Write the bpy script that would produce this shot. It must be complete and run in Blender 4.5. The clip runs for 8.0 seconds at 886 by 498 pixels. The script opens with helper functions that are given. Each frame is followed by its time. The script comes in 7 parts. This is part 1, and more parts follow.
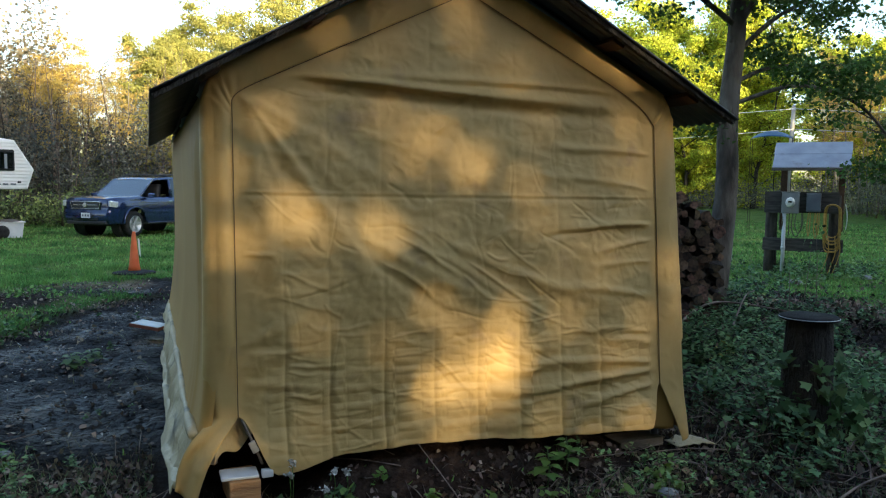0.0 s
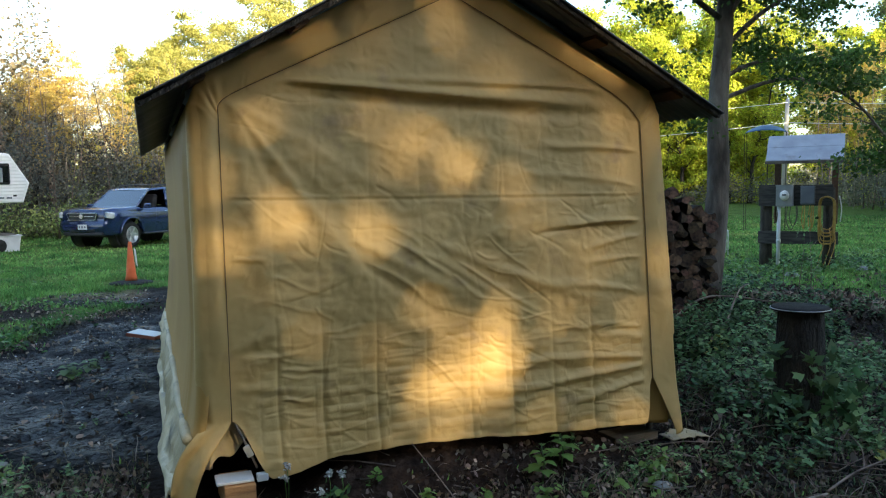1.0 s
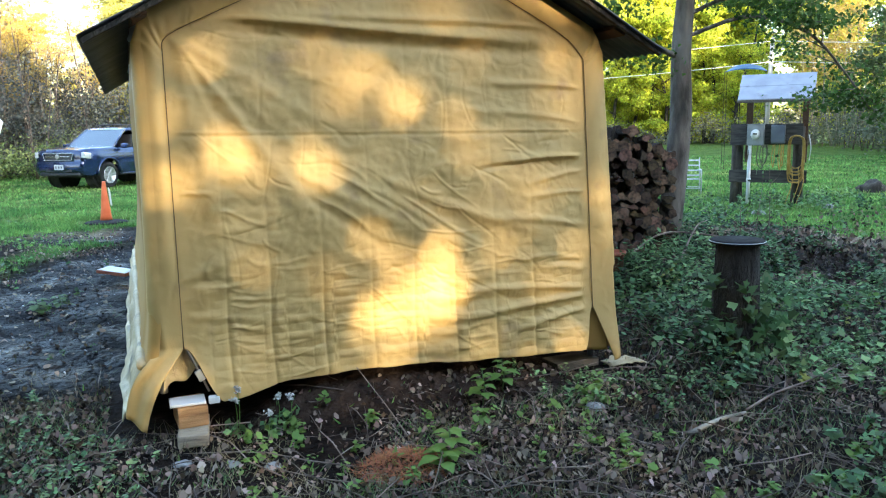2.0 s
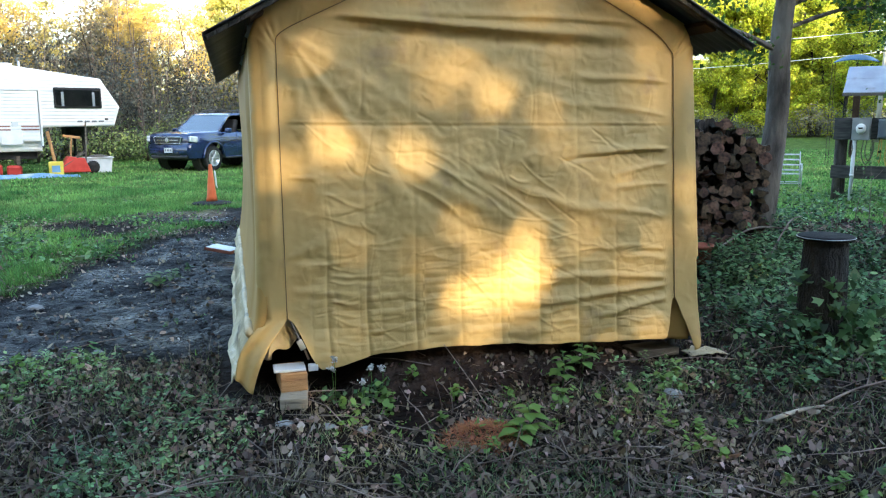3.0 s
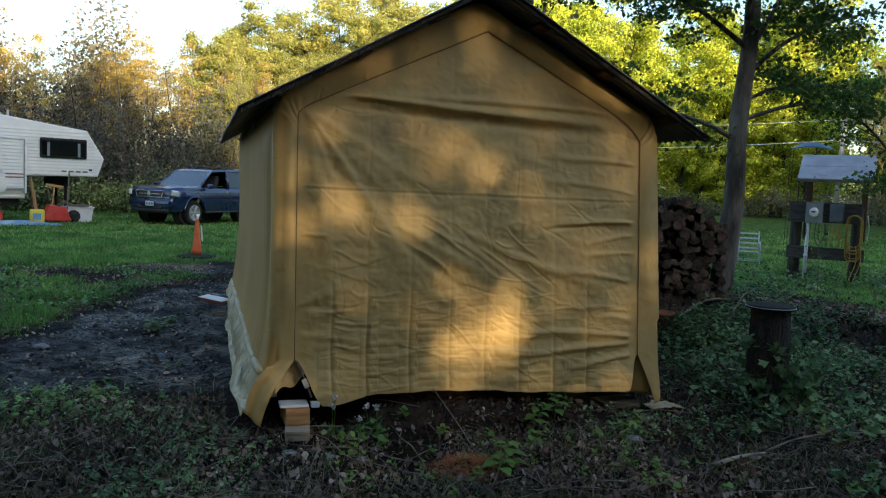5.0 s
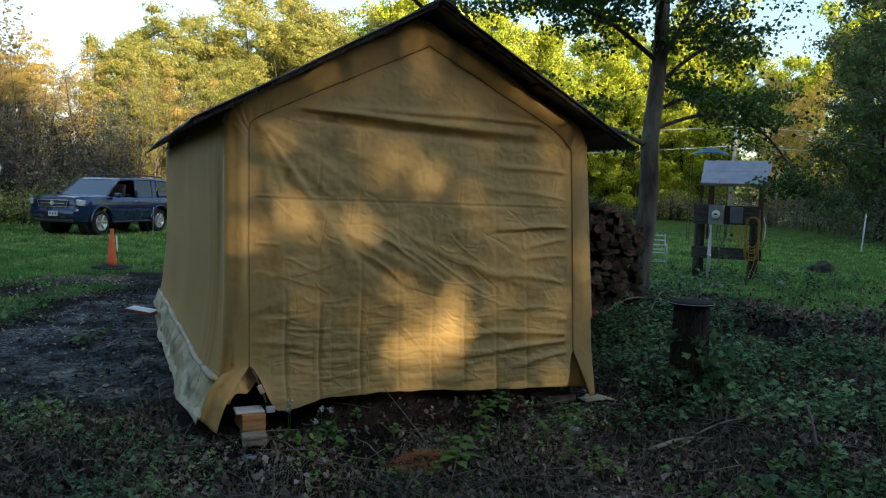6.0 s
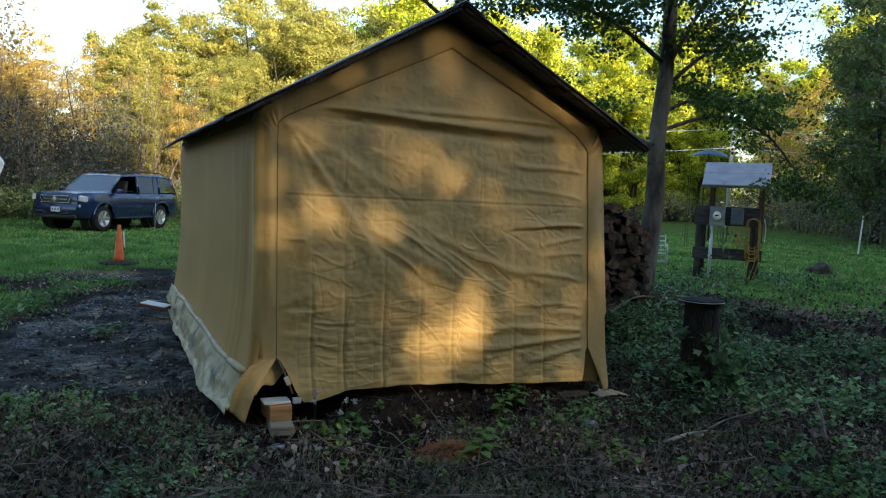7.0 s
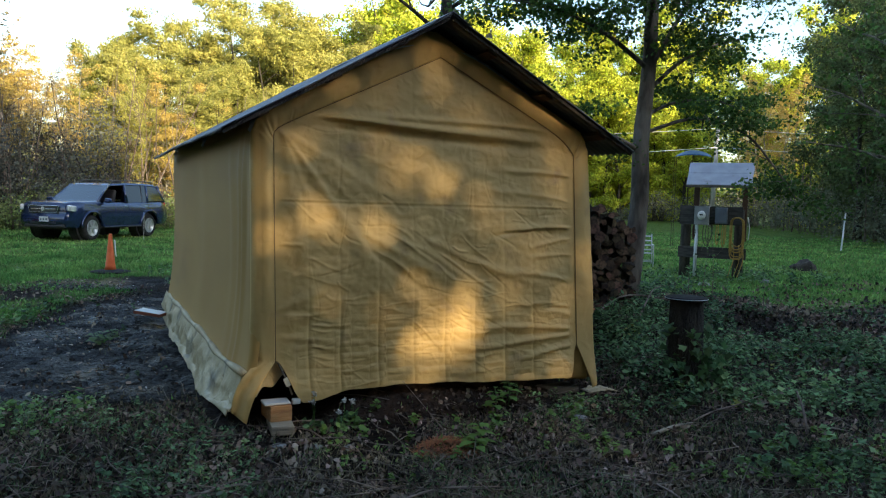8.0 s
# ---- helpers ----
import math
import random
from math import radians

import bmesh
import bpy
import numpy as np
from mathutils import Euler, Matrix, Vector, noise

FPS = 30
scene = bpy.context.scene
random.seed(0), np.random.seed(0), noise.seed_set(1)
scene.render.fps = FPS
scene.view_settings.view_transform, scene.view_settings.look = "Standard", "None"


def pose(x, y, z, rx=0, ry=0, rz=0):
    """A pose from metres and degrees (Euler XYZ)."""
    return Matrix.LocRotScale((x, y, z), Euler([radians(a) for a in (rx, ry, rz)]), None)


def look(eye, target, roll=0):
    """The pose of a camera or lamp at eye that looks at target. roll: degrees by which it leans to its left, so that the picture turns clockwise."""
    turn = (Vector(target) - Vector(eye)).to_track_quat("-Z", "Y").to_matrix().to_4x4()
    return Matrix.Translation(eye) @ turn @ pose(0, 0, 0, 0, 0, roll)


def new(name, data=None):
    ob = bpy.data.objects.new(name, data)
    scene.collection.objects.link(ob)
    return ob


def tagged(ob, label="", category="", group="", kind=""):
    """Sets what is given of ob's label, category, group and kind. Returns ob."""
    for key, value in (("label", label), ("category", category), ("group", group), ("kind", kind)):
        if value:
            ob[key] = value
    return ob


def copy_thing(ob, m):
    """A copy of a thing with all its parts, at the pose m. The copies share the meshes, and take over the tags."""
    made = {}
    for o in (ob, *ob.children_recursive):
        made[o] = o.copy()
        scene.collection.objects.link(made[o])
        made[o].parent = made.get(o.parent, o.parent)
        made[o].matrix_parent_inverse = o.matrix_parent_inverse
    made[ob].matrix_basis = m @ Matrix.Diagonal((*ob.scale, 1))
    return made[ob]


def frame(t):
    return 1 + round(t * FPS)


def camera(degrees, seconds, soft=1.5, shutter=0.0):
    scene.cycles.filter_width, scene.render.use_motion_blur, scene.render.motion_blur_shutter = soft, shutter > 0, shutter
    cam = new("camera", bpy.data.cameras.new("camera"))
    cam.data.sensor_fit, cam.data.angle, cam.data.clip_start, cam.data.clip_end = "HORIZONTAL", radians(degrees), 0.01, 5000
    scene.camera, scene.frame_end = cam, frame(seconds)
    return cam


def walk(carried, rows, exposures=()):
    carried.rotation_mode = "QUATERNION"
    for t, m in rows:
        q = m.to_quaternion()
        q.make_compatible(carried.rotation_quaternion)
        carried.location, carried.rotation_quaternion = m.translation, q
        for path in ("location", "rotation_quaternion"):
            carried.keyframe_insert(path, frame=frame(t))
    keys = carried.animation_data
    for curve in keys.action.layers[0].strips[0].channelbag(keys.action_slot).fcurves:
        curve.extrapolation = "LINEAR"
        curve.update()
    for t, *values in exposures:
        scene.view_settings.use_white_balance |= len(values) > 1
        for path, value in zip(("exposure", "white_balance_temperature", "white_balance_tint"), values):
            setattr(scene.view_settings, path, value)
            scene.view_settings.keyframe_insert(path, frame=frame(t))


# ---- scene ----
cam = camera(58.9, 8.0, soft=1.15)
PATH = [
    (0, (-0.351, -3.474, 1.433), (0.35, -1.608, 1.273), 0.6),
    (0.5, (-0.338, -3.483, 1.43), (0.354, -1.613, 1.272), 0.3),
    (1, (-0.315, -3.509, 1.422), (0.389, -1.643, 1.269), -0.9),
    (1.2, (-0.299, -3.533, 1.416), (0.426, -1.675, 1.262), -2.0),
    (2.3, (-0.152, -3.808, 1.396), (0.572, -1.975, 1.053), -0.6),
    (2.5, (-0.162, -3.851, 1.403), (0.5, -1.995, 1.062), -0.7),
    (3, (-0.239, -3.94, 1.415), (0.273, -2.035, 1.086), -0.2),
    (3.5, (-0.375, -4.102, 1.43), (0.158, -2.2, 1.117), 1.4),
    (4, (-0.445, -4.205, 1.442), (0.125, -2.307, 1.17), 2.6),
    (4.2, (-0.442, -4.21, 1.431), (0.138, -2.311, 1.191), 2.9),
    (5.3, (-0.569, -4.504, 1.45), (0.038, -2.605, 1.296), 2.0),
    (5.5, (-0.611, -4.526, 1.461), (0.051, -2.645, 1.312), 2.0),
    (6, (-0.799, -4.534, 1.445), (0.006, -2.709, 1.304), 1.9),
    (6.5, (-0.945, -4.542, 1.446), (-0.134, -2.719, 1.306), 2.3),
    (7, (-1.001, -4.587, 1.432), (-0.185, -2.767, 1.29), 2.4),
    (7.5, (-1.033, -4.645, 1.42), (-0.196, -2.833, 1.285), 1.8),
    (8, (-1.093, -4.723, 1.438), (-0.249, -2.915, 1.306), 1.5),
]
walk(cam, [(t, look(eye, target, roll)) for t, eye, target, roll in PATH],
     [(0.0, 1.95, 6120, 8), (1.0, 2.2, 6120, 8), (2.3, 3.50, 6120, 8), (2.5, 3.50, 6120, 8), (3.0, 3.1, 6120, 8), (3.5, 2.40, 6120, 8), (4.2, 2.1, 6120, 8), (5.5, 1.35, 6120, 8), (6.5, 1.55, 6120, 8), (8.0, 1.8, 6120, 8)])



# ---- world and sun ----
SUN_EL, SUN_AZ = radians(12.0), radians(14.0)      # azimuth from -y towards +x
TO_SUN = Vector((math.sin(SUN_AZ) * math.cos(SUN_EL), -math.cos(SUN_AZ) * math.cos(SUN_EL), math.sin(SUN_EL)))
world = bpy.data.worlds.new("sky")
scene.world = world
world.use_nodes = True
wn = world.node_tree
sky = wn.nodes.new("ShaderNodeTexSky")
sky.sky_type = "NISHITA"
sky.sun_disc = False
sky.sun_elevation = SUN_EL
sky.sun_rotation = math.atan2(TO_SUN.x, TO_SUN.y)
sky.dust_density = 1.6
wn.links.new(sky.outputs[0], wn.nodes["Background"].inputs[0])
wn.nodes["Background"].inputs[1].default_value = 0.15
sun = new("sun", bpy.data.lights.new("sun", "SUN"))
sun.data.energy = 2.6
sun.data.angle = radians(0.6)
sun.data.color = (1.0, 0.79, 0.48)
sun.matrix_world = look(TO_SUN * 60, (0, 0, 0))

# ---- mesh helpers ----
rng = np.random.default_rng(7)


def mesh(name, verts, faces, mat, smooth=False):
    me = bpy.data.meshes.new(name)
    me.from_pydata([tuple(v) for v in verts], [], [tuple(f) for f in faces])
    me.materials.append(mat)
    if smooth:
        me.polygons.foreach_set("use_smooth", [True] * len(me.polygons))
    me.update()
    return me


def quads(name, verts, n, mat):
    """A mesh of many separate n-cornered faces from an array of corners."""
    me = bpy.data.meshes.new(name)
    verts = np.asarray(verts, np.float32).reshape(-1, 3)
    count = len(verts) // n
    me.vertices.add(len(verts))
    me.vertices.foreach_set("co", verts.ravel())
    me.loops.add(len(verts))
    me.loops.foreach_set("vertex_index", np.arange(len(verts), dtype=np.int32))
    me.polygons.add(count)
    me.polygons.foreach_set("loop_start", np.arange(0, len(verts), n, dtype=np.int32))
    me.materials.append(mat)
    me.update(calc_edges=True)
    return me


def thing(name, label, category, at=(0, 0, 0), rz=0.0, group="", kind=""):
    ob = new(name)
    ob.empty_display_size = 0.1
    ob.matrix_world = pose(at[0], at[1], at[2], 0, 0, rz)
    return tagged(ob, label, category, group, kind)


def put(name, me, parent=None, label=""):
    ob = new(name, me)
    if parent is not None:
        ob.parent = parent
    return tagged(ob, label)


def part(name, bm, mat, parent, label="", smooth=False):
    """Links a bmesh as one mesh object under a thing or a part."""
    me = bpy.data.meshes.new(name)
    bm.to_mesh(me)
    bm.free()
    me.materials.append(mat)
    if smooth:
        me.polygons.foreach_set("use_smooth", [True] * len(me.polygons))
    return put(name, me, parent, label)


def bm_box(cx, cy, cz, sx, sy, sz, bevel=0.0, rot=None, bm=None, segments=2):
    bm = bm or bmesh.new()
    m = Matrix.Translation((cx, cy, cz)) @ (rot.to_4x4() if rot is not None else Matrix.Identity(4)) @ Matrix.Diagonal((sx, sy, sz, 1))
    made = bmesh.ops.create_cube(bm, size=1, matrix=m)
    if bevel:
        edges = list({e for v in made["verts"] for e in v.link_edges})
        bmesh.ops.bevel(bm, geom=edges, offset=bevel, segments=segments, affect="EDGES", profile=0.5)
    return bm


def bm_cyl(p0, p1, r0, r1=None, n=12, bm=None, caps=True):
    bm = bm or bmesh.new()
    p0, p1 = Vector(p0), Vector(p1)
    d = p1 - p0
    m = Matrix.Translation((p0 + p1) / 2) @ d.to_track_quat("Z", "Y").to_matrix().to_4x4()
    bmesh.ops.create_cone(bm, cap_ends=caps, segments=n, radius1=r0, radius2=r0 if r1 is None else r1, depth=d.length, matrix=m)
    return bm


def bm_lathe(profile, n=24, bm=None, at=(0, 0, 0)):
    """Turns a profile of (radius, z) round the z axis."""
    bm = bm or bmesh.new()
    rings = []
    for r, z in profile:
        rings.append([bm.verts.new((at[0] + r * math.cos(2 * math.pi * k / n), at[1] + r * math.sin(2 * math.pi * k / n), at[2] + z)) for k in range(n)])
    for a, b in zip(rings, rings[1:]):
        for k in range(n):
            bm.faces.new((a[k], a[(k + 1) % n], b[(k + 1) % n], b[k]))
    bm.faces.new(rings[0][::-1])
    bm.faces.new(rings[-1])
    return bm


def bm_prism(outline, axis, a, b, bm=None, bevel=0.0):
    """A closed outline pushed from a to b along axis 0, 1 or 2; the outline gives the two other coordinates in order."""
    bm = bm or bmesh.new()

    def at(p, w):
        c = list(p)
        c.insert(axis, w)
        return c
    lo = [bm.verts.new(at(p, a)) for p in outline]
    hi = [bm.verts.new(at(p, b)) for p in outline]
    n = len(outline)
    made = [bm.faces.new(lo), bm.faces.new(hi[::-1])]
    for k in range(n):
        made.append(bm.faces.new((lo[k], hi[k], hi[(k + 1) % n], lo[(k + 1) % n])))
    bmesh.ops.recalc_face_normals(bm, faces=made)
    if bevel:
        bmesh.ops.bevel(bm, geom=list(made[0].edges) + list(made[1].edges), offset=bevel, segments=2, affect="EDGES", profile=0.5)
    return bm


def tube(points, radii, n=8):
    """Vertices and faces of a tapered tube along points."""
    pts = [Vector(p) for p in points]
    verts, faces = [], []
    ref = Vector((0.31, 0.17, 0.93)).normalized()
    for i, p in enumerate(pts):
        d = (pts[min(i + 1, len(pts) - 1)] - pts[max(i - 1, 0)]).normalized()
        if abs(d.dot(ref)) > 0.95:
            u = d.cross(Vector((1, 0, 0))).normalized()
        else:
            u = d.cross(ref).normalized()
        w = d.cross(u)
        for k in range(n):
            a = 2 * math.pi * k / n
            verts.append(p + radii[i] * (math.cos(a) * u + math.sin(a) * w))
    for i in range(len(pts) - 1):
        for k in range(n):
            faces.append((i * n + k, i * n + (k + 1) % n, (i + 1) * n + (k + 1) % n, (i + 1) * n + k))
    faces.append(tuple(range(n))[::-1])
    faces.append(tuple(range((len(pts) - 1) * n, len(pts) * n)))
    return verts, faces


def joined(pieces):
    verts, faces = [], []
    for v, f in pieces:
        o = len(verts)
        verts += list(v)
        faces += [tuple(i + o for i in q) for q in f]
    return verts, faces


def wire(name, points, radius, mat, parent=None, label="", n=6):
    v, f = tube(points, [radius] * len(points), n)
    return put(name, mesh(name, v, f, mat, True), parent, label)


def smooth_line(points, steps=6):
    """A Catmull-Rom line through points."""
    p = [Vector(q) for q in points]
    p = [p[0] * 2 - p[1]] + p + [p[-1] * 2 - p[-2]]
    out = []
    for i in range(1, len(p) - 2):
        for k in range(steps):
            t = k / steps
            out.append(0.5 * (2 * p[i] + (p[i + 1] - p[i - 1]) * t + (2 * p[i - 1] - 5 * p[i] + 4 * p[i + 1] - p[i + 2]) * t * t
                              + (3 * p[i] - p[i - 1] - 3 * p[i + 1] + p[i + 2]) * t ** 3))
    return out + [p[-2]]


def grid_mesh(name, nu, nv, place, mat, smooth=True, thick=0.0):
    """A sheet of nu x nv points; place(u, v) with u, v in 0..1."""
    verts = [place(i / (nu - 1), j / (nv - 1)) for j in range(nv) for i in range(nu)]
    faces = [(j * nu + i, j * nu + i + 1, (j + 1) * nu + i + 1, (j + 1) * nu + i) for j in range(nv - 1) for i in range(nu - 1)]
    return mesh(name, verts, faces, mat, smooth)


def solid(ob, depth):
    m = ob.modifiers.new("thickness", "SOLIDIFY")
    m.thickness = depth
    m.offset = 0.0
    return ob


# ---- materials ----
def material(name, colors, scale=8.0, rough=0.8, bump=0.2, bump_scale=None, metal=0.0, detail=6.0, wear=None, random_amount=0.0, island=False,
             stretch=(1, 1, 1), translucent=0.0, spec=0.5, coat=0.0, mid=(0.35, 0.65), bump_dist=0.02, crumple=None):
    """Noise between two colours at two scales, with fine relief. wear: a third colour in large patches. random: brightness by object or island."""
    m = bpy.data.materials.new(name)
    m.use_nodes = True
    nt = m.node_tree
    N, L = nt.nodes.new, nt.links.new
    bsdf = nt.nodes["Principled BSDF"]
    co = N("ShaderNodeTexCoord")
    mp = N("ShaderNodeMapping")
    mp.inputs["Scale"].default_value = stretch
    L(co.outputs["Object"], mp.inputs[0])
    n1 = N("ShaderNodeTexNoise")
    n1.inputs["Scale"].default_value, n1.inputs["Detail"].default_value = scale, detail
    L(mp.outputs[0], n1.inputs["Vector"])
    ramp = N("ShaderNodeValToRGB")
    ramp.color_ramp.elements[0].position, ramp.color_ramp.elements[1].position = mid
    ramp.color_ramp.elements[0].color = (*colors[0], 1)
    ramp.color_ramp.elements[1].color = (*colors[1], 1)
    L(n1.outputs["Fac"], ramp.inputs[0])
    out = ramp.outputs[0]
    if wear:
        n2 = N("ShaderNodeTexNoise")
        n2.inputs["Scale"].default_value, n2.inputs["Detail"].default_value = wear[1], 5
        L(mp.outputs[0], n2.inputs["Vector"])
        r2 = N("ShaderNodeValToRGB")
        r2.color_ramp.elements[0].position, r2.color_ramp.elements[1].position = wear[2], wear[2] + 0.18
        L(n2.outputs["Fac"], r2.inputs[0])
        mx = N("ShaderNodeMix")
        mx.data_type = "RGBA"
        L(r2.outputs[0], mx.inputs["Factor"])
        L(out, mx.inputs["A"])
        mx.inputs["B"].default_value = (*wear[0], 1)
        out = mx.outputs["Result"]
    if random_amount:
        if island:
            src = N("ShaderNodeNewGeometry").outputs["Random Per Island"]
        else:
            src = N("ShaderNodeObjectInfo").outputs["Random"]
        mr = N("ShaderNodeMapRange")
        mr.inputs["To Min"].default_value, mr.inputs["To Max"].default_value = 1 - random_amount, 1 + random_amount
        L(src, mr.inputs["Value"])
        hs = N("ShaderNodeHueSaturation")
        L(mr.outputs[0], hs.inputs["Value"])
        mh = N("ShaderNodeMapRange")
        mh.inputs["To Min"].default_value, mh.inputs["To Max"].default_value = 0.5 - 0.04 * random_amount, 0.5 + 0.04 * random_amount
        mul = N("ShaderNodeMath")
        mul.operation = "MULTIPLY"
        mul.inputs[1].default_value = 7.31
        fr = N("ShaderNodeMath")
        fr.operation = "FRACT"
        L(src, mul.inputs[0])
        L(mul.outputs[0], fr.inputs[0])
        L(fr.outputs[0], mh.inputs["Value"])
        L(mh.outputs[0], hs.inputs["Hue"])
        L(out, hs.inputs["Color"])
        out = hs.outputs[0]
    L(out, bsdf.inputs["Base Color"])
    bsdf.inputs["Roughness"].default_value = rough
    bsdf.inputs["Metallic"].default_value = metal
    bsdf.inputs["Specular IOR Level"].default_value = spec
    bsdf.inputs["Coat Weight"].default_value = coat
    if bump:
        n3 = N("ShaderNodeTexNoise")
        n3.inputs["Scale"].default_value, n3.inputs["Detail"].default_value = bump_scale or scale * 5, 5
        L(mp.outputs[0], n3.inputs["Vector"])
        bp = N("ShaderNodeBump")
        bp.inputs["Strength"].default_value, bp.inputs["Distance"].default_value = bump, bump_dist
        L(n3.outputs["Fac"], bp.inputs["Height"])
        if crumple:
            n4 = N("ShaderNodeTexNoise")
            n4.noise_type = "RIDGED_MULTIFRACTAL"
            n4.inputs["Scale"].default_value, n4.inputs["Detail"].default_value = crumple[0], 4
            n4.inputs["Distortion"].default_value = 0.6
            L(co.outputs["Object"], n4.inputs["Vector"])
            b4 = N("ShaderNodeBump")
            b4.inputs["Strength"].default_value, b4.inputs["Distance"].default_value = crumple[1], 0.009
            L(n4.outputs["Fac"], b4.inputs["Height"])
            L(b4.outputs[0], bp.inputs["Normal"])
        L(bp.outputs[0], bsdf.inputs["Normal"])
    if translucent:
        tr = N("ShaderNodeBsdfTranslucent")
        L(out, tr.inputs[0])
        ms = N("ShaderNodeMixShader")
        ms.inputs[0].default_value = translucent
        L(bsdf.outputs[0], ms.inputs[1])
        L(tr.outputs[0], ms.inputs[2])
        L(ms.outputs[0], nt.nodes["Material Output"].inputs[0])
    return m


def leaf_material(name, a, b, translucent=0.4, amount=0.45):
    return material(name, (a, b), scale=0.8, rough=0.6, bump=0, detail=3, random_amount=amount, island=True, translucent=translucent, spec=0.3)


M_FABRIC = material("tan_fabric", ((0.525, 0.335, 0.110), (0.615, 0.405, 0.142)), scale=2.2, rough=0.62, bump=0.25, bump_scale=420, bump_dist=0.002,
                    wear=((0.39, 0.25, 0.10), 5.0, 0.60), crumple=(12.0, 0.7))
# same tan cloth, darkened for the shade on the side walls, with worn patches
M_COVER = material("shaded_weathered_cover", ((0.44, 0.248, 0.062), (0.50, 0.290, 0.076)), scale=2.2, stretch=(1, 0.22, 0.7), rough=0.6, bump=0.25, bump_scale=420, bump_dist=0.002,
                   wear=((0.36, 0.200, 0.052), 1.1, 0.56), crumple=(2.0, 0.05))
M_FABRIC_IN = material("fabric_reverse", ((0.41, 0.315, 0.16), (0.60, 0.495, 0.30)), scale=3, rough=0.5, bump=0.3, bump_scale=60, wear=((0.07, 0.06, 0.05), 3.2, 0.57), crumple=(3.0, 0.2))
M_SEAM = material("seam_brown", ((0.13, 0.085, 0.038), (0.20, 0.135, 0.06)), scale=30, rough=0.9, bump=0.1)
M_TIN = material("dark_roof_sheet", ((0.075, 0.080, 0.094), (0.135, 0.142, 0.16)), scale=6, rough=0.5, bump=0.15, metal=0.15, wear=((0.16, 0.15, 0.14), 9, 0.62))
M_LUMBER = material("pale_lumber", ((0.46, 0.215, 0.075), (0.60, 0.33, 0.14)), scale=5, stretch=(1, 9, 9), rough=0.75, bump=0.5, random_amount=0.2, wear=((0.33, 0.16, 0.065), 6, 0.55))
M_PALELUMBER = material("grey_pale_lumber", ((0.34, 0.27, 0.18), (0.50, 0.42, 0.30)), scale=5, stretch=(1, 9, 9), rough=0.85, bump=0.5, wear=((0.20, 0.16, 0.12), 5, 0.5))
M_DARKBOARD = material("dark_weathered_board", ((0.030, 0.028, 0.027), (0.075, 0.070, 0.066)), scale=4, stretch=(1, 8, 8), rough=0.9, bump=0.5)
M_OLDWOOD = material("weathered_wood", ((0.09, 0.075, 0.06), (0.18, 0.155, 0.13)), scale=4, stretch=(1, 8, 8), rough=0.9, bump=0.5, random_amount=0.15)
M_REDWOOD = material("brown_rafter", ((0.075, 0.038, 0.022), (0.12, 0.062, 0.036)), scale=6, stretch=(6, 1, 6), rough=0.85, bump=0.3)
M_BARK = material("grey_bark", ((0.046, 0.038, 0.031), (0.185, 0.158, 0.130)), scale=6, stretch=(1, 1, 0.35), rough=0.95, bump=1.0, bump_scale=20, wear=((0.22, 0.20, 0.17), 3.5, 0.56), bump_dist=0.03)
M_STUMPBARK = material("rotten_bark", ((0.014, 0.011, 0.009), (0.055, 0.045, 0.036)), scale=13, stretch=(1, 1, 0.3), rough=0.95, bump=1.0, bump_dist=0.04, wear=((0.10, 0.085, 0.06), 6, 0.6))
M_DARKBARK = material("dark_bark", ((0.026, 0.021, 0.017), (0.085, 0.07, 0.057)), scale=11, stretch=(1, 1, 0.3), rough=0.95, bump=0.9, bump_dist=0.03)
M_PALEBARK = material("pale_bark", ((0.22, 0.19, 0.15), (0.42, 0.38, 0.31)), scale=6, stretch=(1, 1, 0.6), rough=0.9, bump=0.4, wear=((0.10, 0.085, 0.07), 4, 0.55))
M_LOGEND = material("cut_wood_end", ((0.030, 0.019, 0.013), (0.21, 0.130, 0.078)), scale=14, rough=0.9, bump=0.5, random_amount=0.7, wear=((0.06, 0.05, 0.042), 7, 0.48))
M_LEAF = leaf_material("maple_leaf", (0.05, 0.105, 0.022), (0.10, 0.18, 0.038))
M_LEAF_YG = leaf_material("yellow_green_leaf", (0.26, 0.27, 0.055), (0.43, 0.40, 0.10), 0.2, 0.22)
M_LEAF_LIME = leaf_material("lime_leaf", (0.31, 0.39, 0.034), (0.64, 0.65, 0.056), 0.24, 0.5)
M_LEAF_Y = leaf_material("yellow_leaf", (0.46, 0.32, 0.07), (0.60, 0.46, 0.13), 0.2, 0.22)
M_LEAF_G = leaf_material("green_leaf", (0.080, 0.112, 0.042), (0.145, 0.178, 0.068))
M_LEAF_B = leaf_material("brown_leaf", (0.20, 0.175, 0.115), (0.32, 0.275, 0.17), 0.25)
M_SCRUB = leaf_material("scrub", (0.15, 0.145, 0.115), (0.27, 0.255, 0.18), 0.3)
M_HEDGE = leaf_material("hedge_leaf", (0.12, 0.135, 0.092), (0.24, 0.25, 0.165), 0.3, 0.3)
M_THICKET = leaf_material("thicket", (0.058, 0.068, 0.062), (0.165, 0.170, 0.140), 0.25, 0.5)
M_GRASS = material("grass_blade", ((0.060, 0.165, 0.040), (0.235, 0.43, 0.105)), scale=1.1, rough=0.6, bump=0, detail=6, wear=((0.33, 0.40, 0.12), 0.35, 0.54), random_amount=0.45, island=True, translucent=0.38, spec=0.3)
M_WEED = leaf_material("weed_leaf", (0.042, 0.095, 0.040), (0.20, 0.31, 0.125), 0.3, 0.8)
